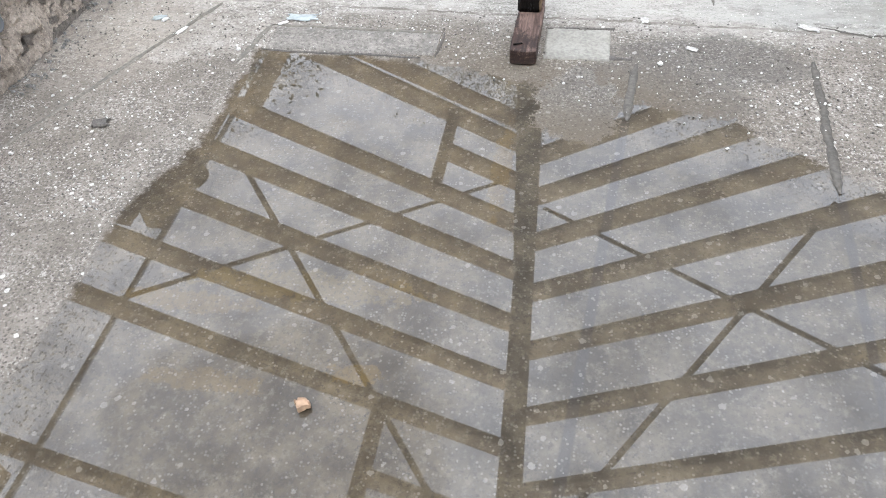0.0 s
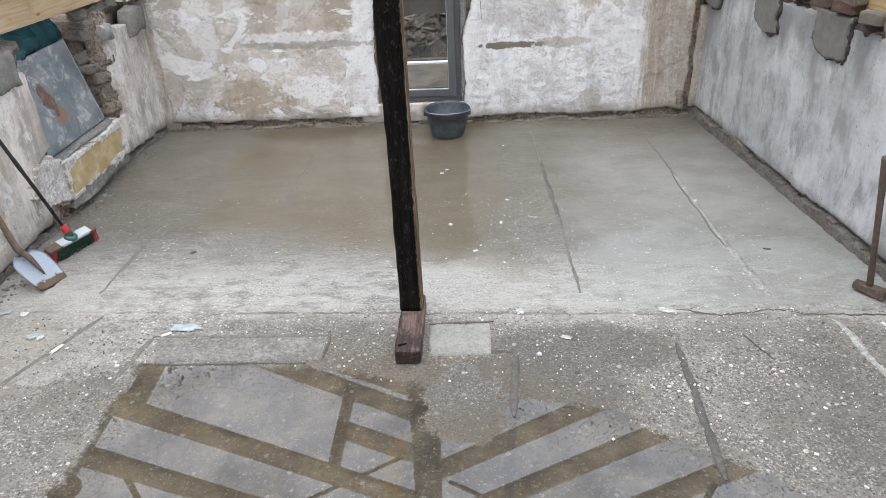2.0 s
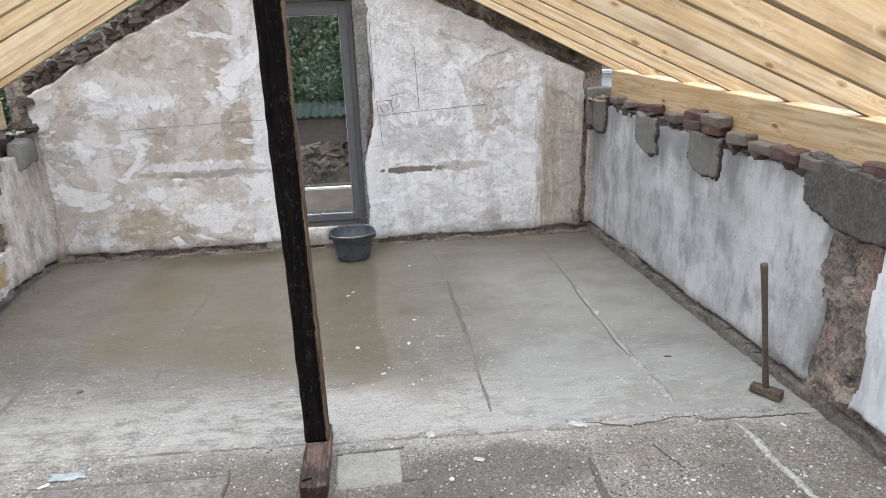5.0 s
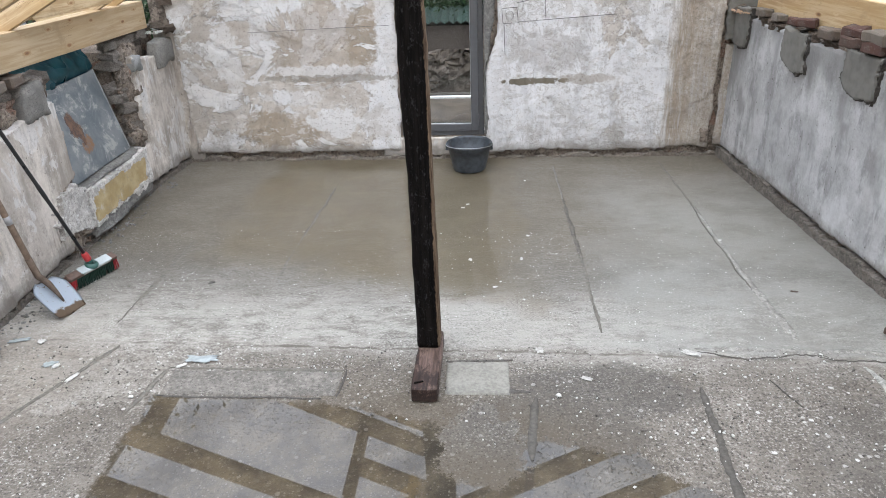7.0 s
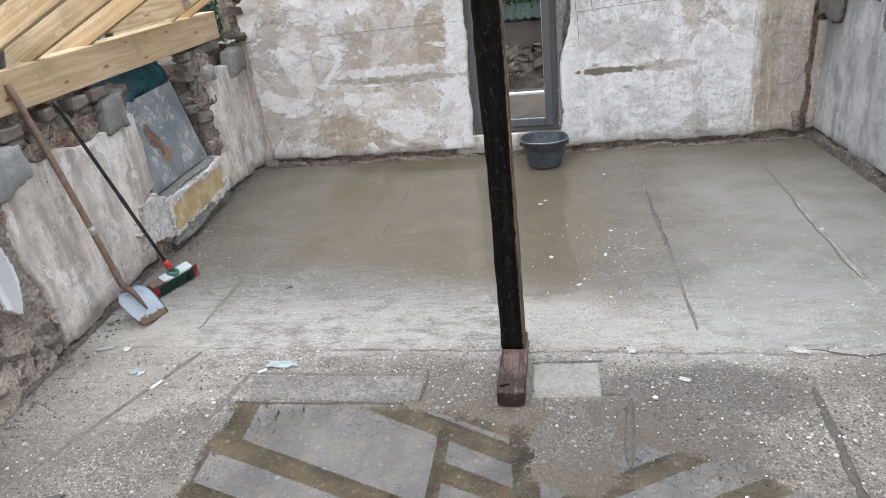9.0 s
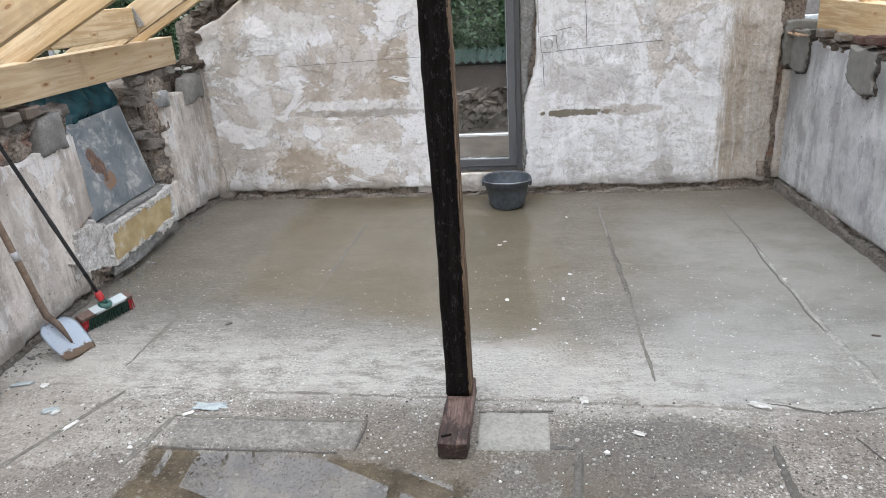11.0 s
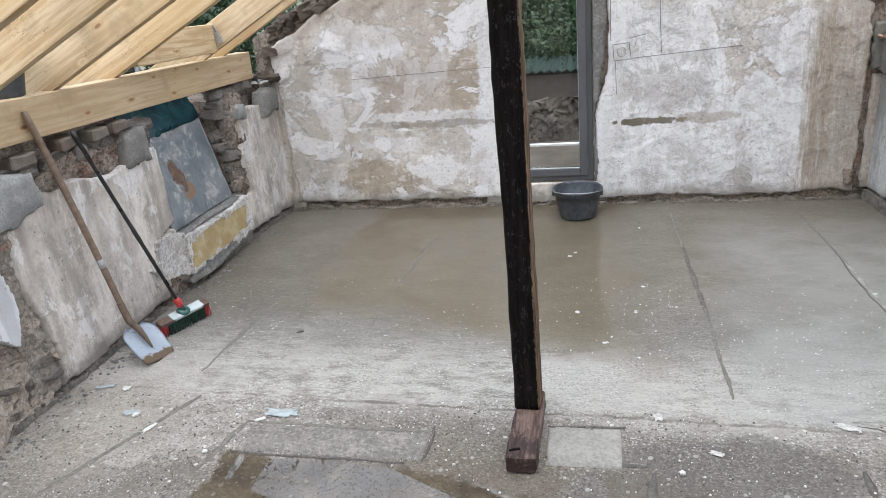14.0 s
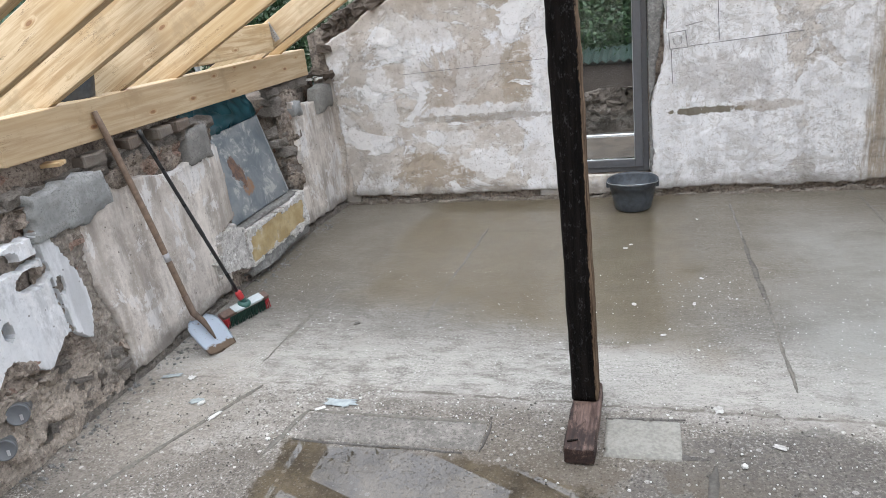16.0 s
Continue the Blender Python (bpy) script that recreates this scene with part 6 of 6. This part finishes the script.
# ---- broom ----
e0, e1 = Vector((-1.925, 4.415, 0.0)), Vector((-1.775, 4.765, 0.0))
mid = (e0 + e1) / 2
bx = (e1 - e0).normalized()
broom = thing("broom", "green and red yard broom, black handle, leaning against the wall", "broom", mid + Vector((-0.035, 0.015, 0.018)), turn=Matrix((bx, Vector((0, 0, 1)).cross(bx), Vector((0, 0, 1)))).transposed().to_4x4() @ Matrix.Rotation(radians(22), 4, "X"))
L2 = 0.19
bm = bmesh.new()
box(bm, (0, 0, 0.092), (2 * L2 + 0.01, 0.062, 0.03), 0.008, None, 2)
part("head", bm, BROWN_WOOD, broom, "dark brown wooden head")
bm = bmesh.new()
box(bm, (0.02, -0.004, 0.112), (0.25, 0.066, 0.008), 0.003)
box(bm, (0.02, -0.036, 0.104), (0.22, 0.006, 0.016), 0.002)
part("cover_plate", bm, PALE_LABEL, broom, "pale grey cover plate")


def bristles(x0, x1, mat, name, label):
    bm = bmesh.new()
    r = random.Random(int(x0 * 1000))
    x = x0
    while x < x1:
        for y in np.linspace(-0.027, 0.027, 6):
            a = Vector((x + r.uniform(-0.002, 0.002), y, 0.08))
            b = Vector((x * 1.04 + r.uniform(-0.008, 0.008), y * 1.7 + r.uniform(-0.008, 0.008), r.uniform(0.0, 0.006)))
            tube(bm, [a, a.lerp(b, 0.5) + Vector((r.uniform(-0.002, 0.002), 0, 0)), b], [0.004, 0.0045, 0.0035], 5, False)
        x += 0.009
    part(name, bm, mat, broom, label)


bristles(-L2, -L2 + 0.05, RED_BRISTLE, "bristle_tuft", "red bristles")
bristles(-L2 + 0.05, L2 - 0.03, GREEN_BRISTLE, "bristle_tuft", "dark green bristles")
bristles(L2 - 0.03, L2, RED_BRISTLE, "bristle_tuft", "red bristles")
inv = broom.matrix_world.inverted()
top = inv @ Vector((-2.135, 4.375, 1.414))
base = Vector((0.0, 0.0, 0.118))
d = (top - base).normalized()
bm = bmesh.new()
lathe(bm, [(0.045, 0.108), (0.045, 0.122), (0.03, 0.132), (0.02, 0.135)], 20)
tube(bm, [base, base + d * 0.05], [0.022, 0.02], 14)
part("mount", bm, GREEN_PLASTIC, broom, "green plastic mount", True)
bm = bmesh.new()
tube(bm, [base + d * 0.035, base + d * 0.05, base + d * 0.085, base + d * 0.10], [0.022, 0.024, 0.023, 0.017], 16)
part("collar", bm, RED_PLASTIC, broom, "red plastic collar", True)
bm = bmesh.new()
tube(bm, [base + d * 0.05, base + d * 0.55, base + d * 0.56, base + d * 0.64, base + d * 0.65, top - d * 0.05, top - d * 0.048, top], [0.0125, 0.0125, 0.0145, 0.0145, 0.0125, 0.0125, 0.0155, 0.0145], 14)
part("handle", bm, BLACK_TUBE, broom, "black metal tube handle", True)

# ---- sledgehammer ----
sledge = thing("sledgehammer", "sledgehammer standing on its head, handle upright, by the wall", "sledgehammer", (3.205, 3.885, 0.004), turn=Matrix.Rotation(radians(-52), 4, "Z"))
bm = bmesh.new()
box(bm, (0, 0, 0.032), (0.185, 0.064, 0.064), 0.009, None, 2)
for v in bm.verts:
    if v.co.x < 0:
        v.co.z = 0.032 + (v.co.z - 0.032) * (1 + 4.0 * v.co.x)
        v.co.y *= 1 + 2.0 * v.co.x
part("head", bm, RUST_IRON, sledge, "worn rusty iron head")
bm = bmesh.new()
lean = sledge.matrix_world.to_3x3().inverted() @ Vector((-0.118, 0.0, 0.855))
tube(bm, [lean * s for s in (0.035, 0.12, 0.35, 0.7, 0.93, 0.985, 1.0)], [0.0175, 0.019, 0.0165, 0.017, 0.020, 0.0215, 0.019], 14)
part("handle", bm, OLD_HANDLE, sledge, "dark worn wooden handle", True)

# ---- drain pipes at the foot of the left wall ----
for at, r, lb in (((-2.12, 2.95, 0.335), 0.052, "grey plastic drain pipe end with cap sticking out of the wall"), ((-2.12, 2.82, 0.22), 0.05, "grey drain pipe end in the wall foot")):
    pipe = thing("drain_pipe", lb, "pipe", at, group="drain pipe ends", turn=Euler((0, radians(78), radians(-48))).to_matrix().to_4x4())
    bm = bmesh.new()
    tube(bm, [(0, 0, -0.16), (0, 0, 0.0)], [r * 0.93, r * 0.93], 28)
    part("tube", bm, PIPE_GREY, pipe, "", True)
    bm = bmesh.new()
    lathe(bm, [(r * 0.9, -0.03), (r * 1.04, -0.03), (r * 1.04, 0.004), (r * 0.96, 0.007), (r * 0.9, 0.004), (0.001, 0.004)], 28)
    cap = part("cap", bm, PIPE_GREY, pipe, "smooth grey cap", True)
    bm = bmesh.new()
    box(bm, (0.016, 0.012, 0.006), (0.03, 0.014, 0.002), 0.0005)
    part("label_bar", bm, PAPER, cap, "small white label")

# ---- litter on the floor ----
def flake(at, size, turn, mat, name, label, cat, group=""):
    bm = bmesh.new()
    n = 22
    r = random.Random(int(at[0] * 1000 + at[1] * 77))
    ring_t = []
    for k in range(n):
        a = 2 * math.pi * k / n
        q = r.uniform(0.6, 1.1)
        ring_t.append((size[0] / 2 * q * math.copysign(abs(math.cos(a)) ** 0.6, math.cos(a)), size[1] / 2 * q * math.copysign(abs(math.sin(a)) ** 0.6, math.sin(a))))
    lo = [bm.verts.new((x * 1.03, y * 1.03, 0)) for x, y in ring_t]
    hi = [bm.verts.new((x * 0.95, y * 0.95, size[2] * r.uniform(0.7, 1.2))) for x, y in ring_t]
    for k in range(n):
        bm.faces.new((lo[k], lo[(k + 1) % n], hi[(k + 1) % n], hi[k]))
    bm.faces.new(hi)
    bm.faces.new(lo[::-1])
    ob = part(name, bm, mat)
    ob.matrix_world = pose(at[0], at[1], at[2] if len(at) > 2 else 0.003, 0, 0, turn)
    return tagged(ob, label, cat, group)


flake((-0.75, 3.665), (0.23, 0.075, 0.0040), 3, PAINT_CHIP, "paint_flake", "large pale blue flake of painted plaster on the floor", "flake", "flakes on the floor")
flake((-0.84, 3.60), (0.06, 0.03, 0.0040), 40, WHITE_BIT, "paint_flake", "small white plaster flake on the floor", "flake", "flakes on the floor")
flake((-1.62, 3.60), (0.09, 0.05, 0.0050), 20, PAINT_CHIP, "paint_flake", "pale blue plaster flake on the floor", "flake", "flakes on the floor")
flake((-1.57, 3.58), (0.05, 0.03, 0.0090), 60, WHITE_BIT, "paint_flake", "curled white plaster flake on the floor", "flake", "flakes on the floor")
flake((-1.95, 3.84), (0.13, 0.04, 0.0050), 15, PAINT_CHIP, "paint_flake", "pale flake of plaster on the floor", "flake", "flakes on the floor")
flake((-1.80, 3.83), (0.06, 0.05, 0.0050), -10, WHITE_BIT, "paint_flake", "small white plaster flake on the floor", "flake", "flakes on the floor")
flake((1.185, 3.775), (0.055, 0.065, 0.0015), 10, DULL_BIT, "paint_flake", "white dab of plaster stuck to the floor", "flake", "flakes on the floor")
flake((2.02, 3.76), (0.11, 0.05, 0.0015), -20, DULL_BIT, "paint_flake", "white smear of plaster on the floor", "flake", "flakes on the floor")
flake((1.42, 3.515), (0.07, 0.035, 0.0015), -15, DULL_BIT, "paint_flake", "white splash of plaster on the floor", "flake", "flakes on the floor")
flake((-1.42, 3.475), (0.028, 0.10, 0.0050), -20, WHITE_BIT, "wood_chip", "thin pale splinter of lath on the floor", "splinter")
flake((-1.48, 2.62), (0.10, 0.07, 0.012), 20, DARK_MORTAR, "slate_chip", "dark slate chip on the floor", "stone chip")
flake((2.82, 4.43), (0.05, 0.012, 0.006), -10, OLD_HANDLE, "wood_chip", "tiny dark splinter on the screed", "splinter")
flake((-1.0, 4.55), (0.05, 0.03, 0.006), 25, DARK_MORTAR, "slate_chip", "small dark chip on the screed", "stone chip")
flake((0.034, 1.228), (0.055, 0.045, 0.03), 25, TAN_STONE, "pebble", "tan pebble lying in the shallow water", "pebble")
for x, y, s in ((2.21, 2.97, 0.045), (2.46, 3.2, 0.045), (2.45, 3.1, 0.03), (2.56, 2.93, 0.035), (1.95, 3.18, 0.028), (2.02, 3.1, 0.028), (2.25, 3.54, 0.028), (3.15, 3.59, 0.07), (2.4, 2.64, 0.035), (1.54, 2.74, 0.03), (1.54, 3.22, 0.025), (2.72, 3.75, 0.035), (2.45, 2.93, 0.02), (0.94, 4.49, 0.045), (0.97, 4.56, 0.03), (1.12, 4.9, 0.035), (0.71, 5.86, 0.05), (1.12, 4.33, 0.03), (2.56, 5.17, 0.045), (0.76, 4.88, 0.05), (1.37, 4.96, 0.03), (0.93, 4.49, 0.045), (1.12, 4.88, 0.04), (1.18, 5.26, 0.05), (0.67, 5.79, 0.06), (1.2, 6.37, 0.04), (0.76, 4.87, 0.05)):
    flake((x, y), (s * 0.62, s * 0.45, 0.0025), 137 * x * y, WHITE_BIT, "plaster_crumb", "white dab of plaster on the concrete floor", "crumb", "plaster crumbs")
r = random.Random(12)
for k in range(30):
    x, y = r.uniform(1.2, 3.2), r.uniform(2.75, 3.6)
    if k > 17:
        x, y = r.uniform(-2.0, -0.9), r.uniform(1.8, 3.7)
    s = 0.010 + 0.020 * r.random() ** 2
    flake((x, y), (s, s * r.uniform(0.6, 1), s * 0.3), r.uniform(0, 180), WHITE_BIT, "plaster_crumb", "white crumb of plaster on the rough floor", "crumb", "plaster crumbs")


def scatter(name, count, area, sizes, mat, label, seed):
    """Loose grit: many small uneven bits in one mesh."""
    r = np.random.default_rng(seed)
    vs, fs = [], []
    for k in range(count):
        x, y = r.uniform(area[0], area[1]), r.uniform(area[2], area[3])
        if -1.05 < x < 2.6 and y < 3.32 - 0.31 * max(x + 0.1, 0) or r.random() > 0.25 + 1.5 * vnoise(np.array([x * 2.5]), np.array([y * 2.5]), seed)[0] ** 2:
            continue
        s = sizes[0] + (sizes[1] - sizes[0]) * r.random() ** 2.5
        a0, n0 = r.uniform(0, 6.28), len(vs)
        for i in range(5):
            a = a0 + i * 1.2566
            q = s * r.uniform(0.6, 1.1)
            vs.append((x + q * math.cos(a), y + q * math.sin(a) * 0.8, -0.002))
        for i in range(5):
            vs.append((x + (vs[n0 + i][0] - x) * 0.65, y + (vs[n0 + i][1] - y) * 0.65, s * r.uniform(0.35, 0.7)))
        fs += [(n0 + i, n0 + (i + 1) % 5, n0 + 5 + (i + 1) % 5, n0 + 5 + i) for i in range(5)] + [tuple(n0 + 5 + i for i in range(5))]
    me = bpy.data.meshes.new(name)
    me.from_pydata(vs, [], fs)
    me.materials.append(mat)
    return tagged(new(name, me), label, "grit", kind="stuff")


scatter("white_grit", 3000, (-2.1, 3.3, 1.9, 3.8), (0.0025, 0.009), WHITE_BIT, "white plaster grit strewn over the rough concrete", 3)
scatter("dark_grit", 4200, (-2.1, 3.3, 1.9, 3.8), (0.002, 0.008), DARK_MORTAR, "dark grit strewn over the rough concrete", 4)
scatter("white_grit", 2200, (-2.1, 3.1, 3.8, 5.4), (0.002, 0.007), WHITE_BIT, "white plaster grit on the smooth screed", 5)
scatter("wall_foot_rubble", 800, (-2.18, -1.98, 2.8, 6.9), (0.003, 0.022), MORTAR, "mortar crumbs along the foot of the left wall", 6)
scatter("wall_top_debris", 240, (-2.3, -2.05, 6.75, 7.1), (0.004, 0.02), WHITE_BIT, "", 7).location.z = 1.28
scatter("wall_top_debris", 240, (2.95, 3.2, 6.7, 7.1), (0.004, 0.02), TAN_STONE, "", 8).location.z = 1.33
for o in bpy.data.objects:
    if o.name.startswith("wall_top_debris"):
        tagged(o, "crumbs of mortar and stone on the wall top")

# ---- outside ----
bm = bmesh.new()
bmesh.ops.create_grid(bm, x_segments=40, y_segments=40, size=1500, matrix=Matrix.Translation((0, 0, -3.0)))
tagged(part("ground", bm, EARTH), "grassy earth around the house", "ground", kind="structure")
bm = bmesh.new()
box(bm, (0.6, 2.0, -1.68), (6.4, 10.2, 2.64))
tagged(part("lower_storey", bm, LEFT_RENDER), "rendered lower storey of the house", "wall", kind="structure")
bm = bmesh.new()
box(bm, (0.5, 8.28, -0.06), (5.0, 1.7, 0.14), 0.01)
tagged(part("terrace", bm, TERRACE), "wet concrete terrace slab outside the door", "terrace", kind="structure")
bm = bmesh.new()
box(bm, (0.5, 9.17, 0.0), (5.0, 0.05, 0.06), 0.006)
tagged(part("terrace_edge", bm, WHITE_METAL), "white metal edge strip along the terrace", "edge strip", kind="structure")

ruin = thing("ruined_wall", "low broken rubble stone wall with loose stones on its top", "wall", (0, 10.6, -3.0))
bm = bmesh.new()
box(bm, (0, 0.2, 1.4), (8, 0.4, 2.78))
part("masonry_core", bm, RUBBLE, ruin)


def on_ruin(u, v, h):
    return u, -h - 0.01 + 0 * u, v


sheet("stone_face", on_ruin, (-3, 3, 2.3, 3.32), 0.03, lambda u, v: 3.28 + 0.08 * np.sin(u * 3) + ragged(u, v, 0.05, 4, 81) - v, lambda u, v, f: 0.02 + stones_relief(u, v, 6.5, 0.16, 82), RUIN_STONE, ruin, smooth=False)
for k in range(60):
    row = k % 3
    stone("stone", (-2.5 + (k // 3) * 0.24 + rng.uniform(-0.06, 0.06), 10.62 + rng.uniform(-0.06, 0.12), -0.05 + row * 0.13 + rng.uniform(-0.02, 0.03)), (rng.uniform(0.08, 0.2), rng.uniform(0.12, 0.2), rng.uniform(0.05, 0.11)), (rng.uniform(-0.3, 0.3),) * 3, None)
    o = scene.collection.objects[-1]
    o.parent = ruin
    o.matrix_parent_inverse = ruin.matrix_world.inverted()
bm = bmesh.new()
box(bm, (0.3, -0.05, 2.60), (5.0, 0.12, 0.22), 0.01)
part("plinth", bm, DARK_MORTAR, ruin, "smooth grey cement plinth")

shed = thing("shed", "low shed with a green-grey corrugated roof behind the ruined wall", "shed", (0, 12.6, -3.0))
bm = bmesh.new()
n = 160
rows = []
for i in range(n + 1):
    x = -5 + 10 * i / n
    z = 0.022 * math.cos(2 * math.pi * x / 0.125)
    rows.append([bm.verts.new((x, y, zz + z)) for y, zz in ((-1.0, 3.50), (-0.15, 3.605))])
for r0, r1 in zip(rows, rows[1:]):
    bm.faces.new((r0[0], r1[0], r1[1], r0[1]))
bmesh.ops.solidify(bm, geom=bm.faces[:], thickness=0.006)
part("corrugated_roof", bm, GREEN_ROOF, shed)
bm = bmesh.new()
box(bm, (0, -0.55, 1.72), (9.6, 0.7, 3.44))
part("wall", bm, RUIN_STONE, shed)

house = thing("neighbour_house", "pale rendered neighbouring house with a grey-brown tiled roof", "house", (8.0, 20.0, -3.0), turn=Matrix.Rotation(0.1, 4, "Z"))
bm = bmesh.new()
box(bm, (0, 3, 1.55), (9, 6, 3.1))
part("wall", bm, HOUSE_WALL, house)
bm = bmesh.new()
pts = [(-5, -0.5, 3.05), (5, -0.5, 3.05), (5, 3, 5.4), (-5, 3, 5.4), (5, 6.5, 3.05), (-5, 6.5, 3.05)]
v = [bm.verts.new(p) for p in pts]
bm.faces.new((v[0], v[1], v[2], v[3]))
bm.faces.new((v[3], v[2], v[4], v[5]))
bmesh.ops.solidify(bm, geom=bm.faces[:], thickness=0.15)
part("roof", bm, TILE_ROOF, house)
bm = bmesh.new()
box(bm, (0, -0.56, 3.02), (10, 0.12, 0.12), 0.02)
part("gutter", bm, STEEL, house)
for x in (-3, -0.5, 2):
    bm = bmesh.new()
    box(bm, (x, -0.02, 1.7), (1.0, 0.08, 1.2), 0.01)
    w = part("window", bm, FRAME_GREY, house)


def tree(at, height, spread, leaves, mat, label, seed, low=0.3):
    """A tapered trunk with limbs and a crown of many small leaves in uneven clumps."""
    r = random.Random(seed)
    t = thing("tree", label, "tree", at, group="trees outside")
    bm = bmesh.new()
    tube(bm, [(0, 0, 0), (0.05, 0.03, height * 0.35), (-0.05, 0.08, height * 0.8)], [0.16, 0.12, 0.04], 10)
    ends = []
    for k in range(13):
        z = height * r.uniform(low, 0.8)
        a = r.uniform(0, 6.28)
        d = spread * r.uniform(0.5, 1.0)
        e = Vector((d * math.cos(a), d * math.sin(a), z + height * r.uniform(0.05, 0.2)))
        tube(bm, [(0, 0, z), e * 0.5 + Vector((0, 0, z * 0.5 + 0.1)), e], [0.05, 0.03, 0.01], 6)
        ends.append(e)
    part("trunk", bm, BARK, t)
    g = np.random.default_rng(seed)
    vs, fs = [], []
    clumps = [e + Vector((r.uniform(-1, 1), r.uniform(-1, 1), r.uniform(-0.7, 0.7))) * spread * 0.4 for e in ends for _ in range(5)]
    for k in range(leaves):
        c = clumps[k % len(clumps)]
        q = g.normal(0, 1, 3) * spread * 0.16 + c
        s = g.uniform(0.025, 0.055)
        a, b = g.normal(0, 1, 3), g.normal(0, 1, 3)
        a = a / np.linalg.norm(a)
        b = b - a * (a @ b)
        b = b / np.linalg.norm(b)
        n0 = len(vs)
        vs += [tuple(q - a * s), tuple(q + b * s * 0.5), tuple(q + a * s), tuple(q - b * s * 0.5)]
        fs.append((n0, n0 + 1, n0 + 2, n0 + 3))
    me = bpy.data.meshes.new("crown")
    me.from_pydata(vs, [], fs)
    me.materials.append(mat)
    new("crown", me).parent = t
    return t


tree((-0.8, 15.8, -3.0), 10.0, 2.4, 60000, LEAVES, "leafy green tree behind the shed", 1, 0.3)
tree((1.2, 17.0, -3.0), 11.0, 2.5, 60000, LEAVES, "tall leafy green tree behind the shed", 2, 0.3)
tree((0.3, 19.5, -3.0), 14.0, 3.6, 90000, DARK_LEAVES, "tall dark tree at the back of the garden", 6, 0.22)
tree((-3.6, 16.6, -3.0), 7.0, 2.2, 34000, DARK_LEAVES, "dark leafy tree at the end of the shed", 3, 0.4)
tree((-5.0, 9.6, -3.0), 6.6, 1.9, 40000, DARK_LEAVES, "dense dark green tree close to the eaves", 4, 0.5)
tree((-5.6, 6.6, -3.0), 6.2, 1.6, 34000, DARK_LEAVES, "dark green tree beside the house", 5, 0.5)

tree((0.2, 13.9, -3.0), 5.6, 1.7, 110000, DARK_LEAVES, "dense dark green bush close behind the shed", 7, 0.45)
tree((1.9, 14.4, -3.0), 5.8, 1.5, 80000, DARK_LEAVES, "dense dark green bush beside the shed", 8, 0.45)

# green scaffold netting outside the left eaves
net = thing("scaffold_net", "dark green scaffold netting hung outside the eaves", "net", (-3.15, 0, 0))
bm = bmesh.new()
for k in range(44):
    y = 4.3 + k * 0.05
    tube(bm, [(0.01 * math.sin(k), y, 1.5), (0.03 * math.sin(k * 0.7), y + 0.01, 2.3), (0, y, 3.0)], [0.003] * 3, 4, False)
for k in range(31):
    z = 1.5 + k * 0.05
    tube(bm, [(0.01 * math.sin(k), 4.3, z), (0.03 * math.sin(k * 0.7), 5.4, z + 0.01), (0, 6.5, z)], [0.003] * 3, 4, False)
part("mesh_web", bm, GREEN_PLASTIC, net)
bm = bmesh.new()
tube(bm, [(0, 1.6, -3.0), (0, 1.6, 3.2)], [0.024, 0.024], 12)
tube(bm, [(0, 1.5, 3.0), (0, 6.7, 3.0)], [0.03, 0.03], 12)
tube(bm, [(0, 6.6, -3.0), (0, 6.6, 3.2)], [0.024, 0.024], 12)
part("scaffold_tube", bm, STEEL, net, "galvanised scaffold tubes")
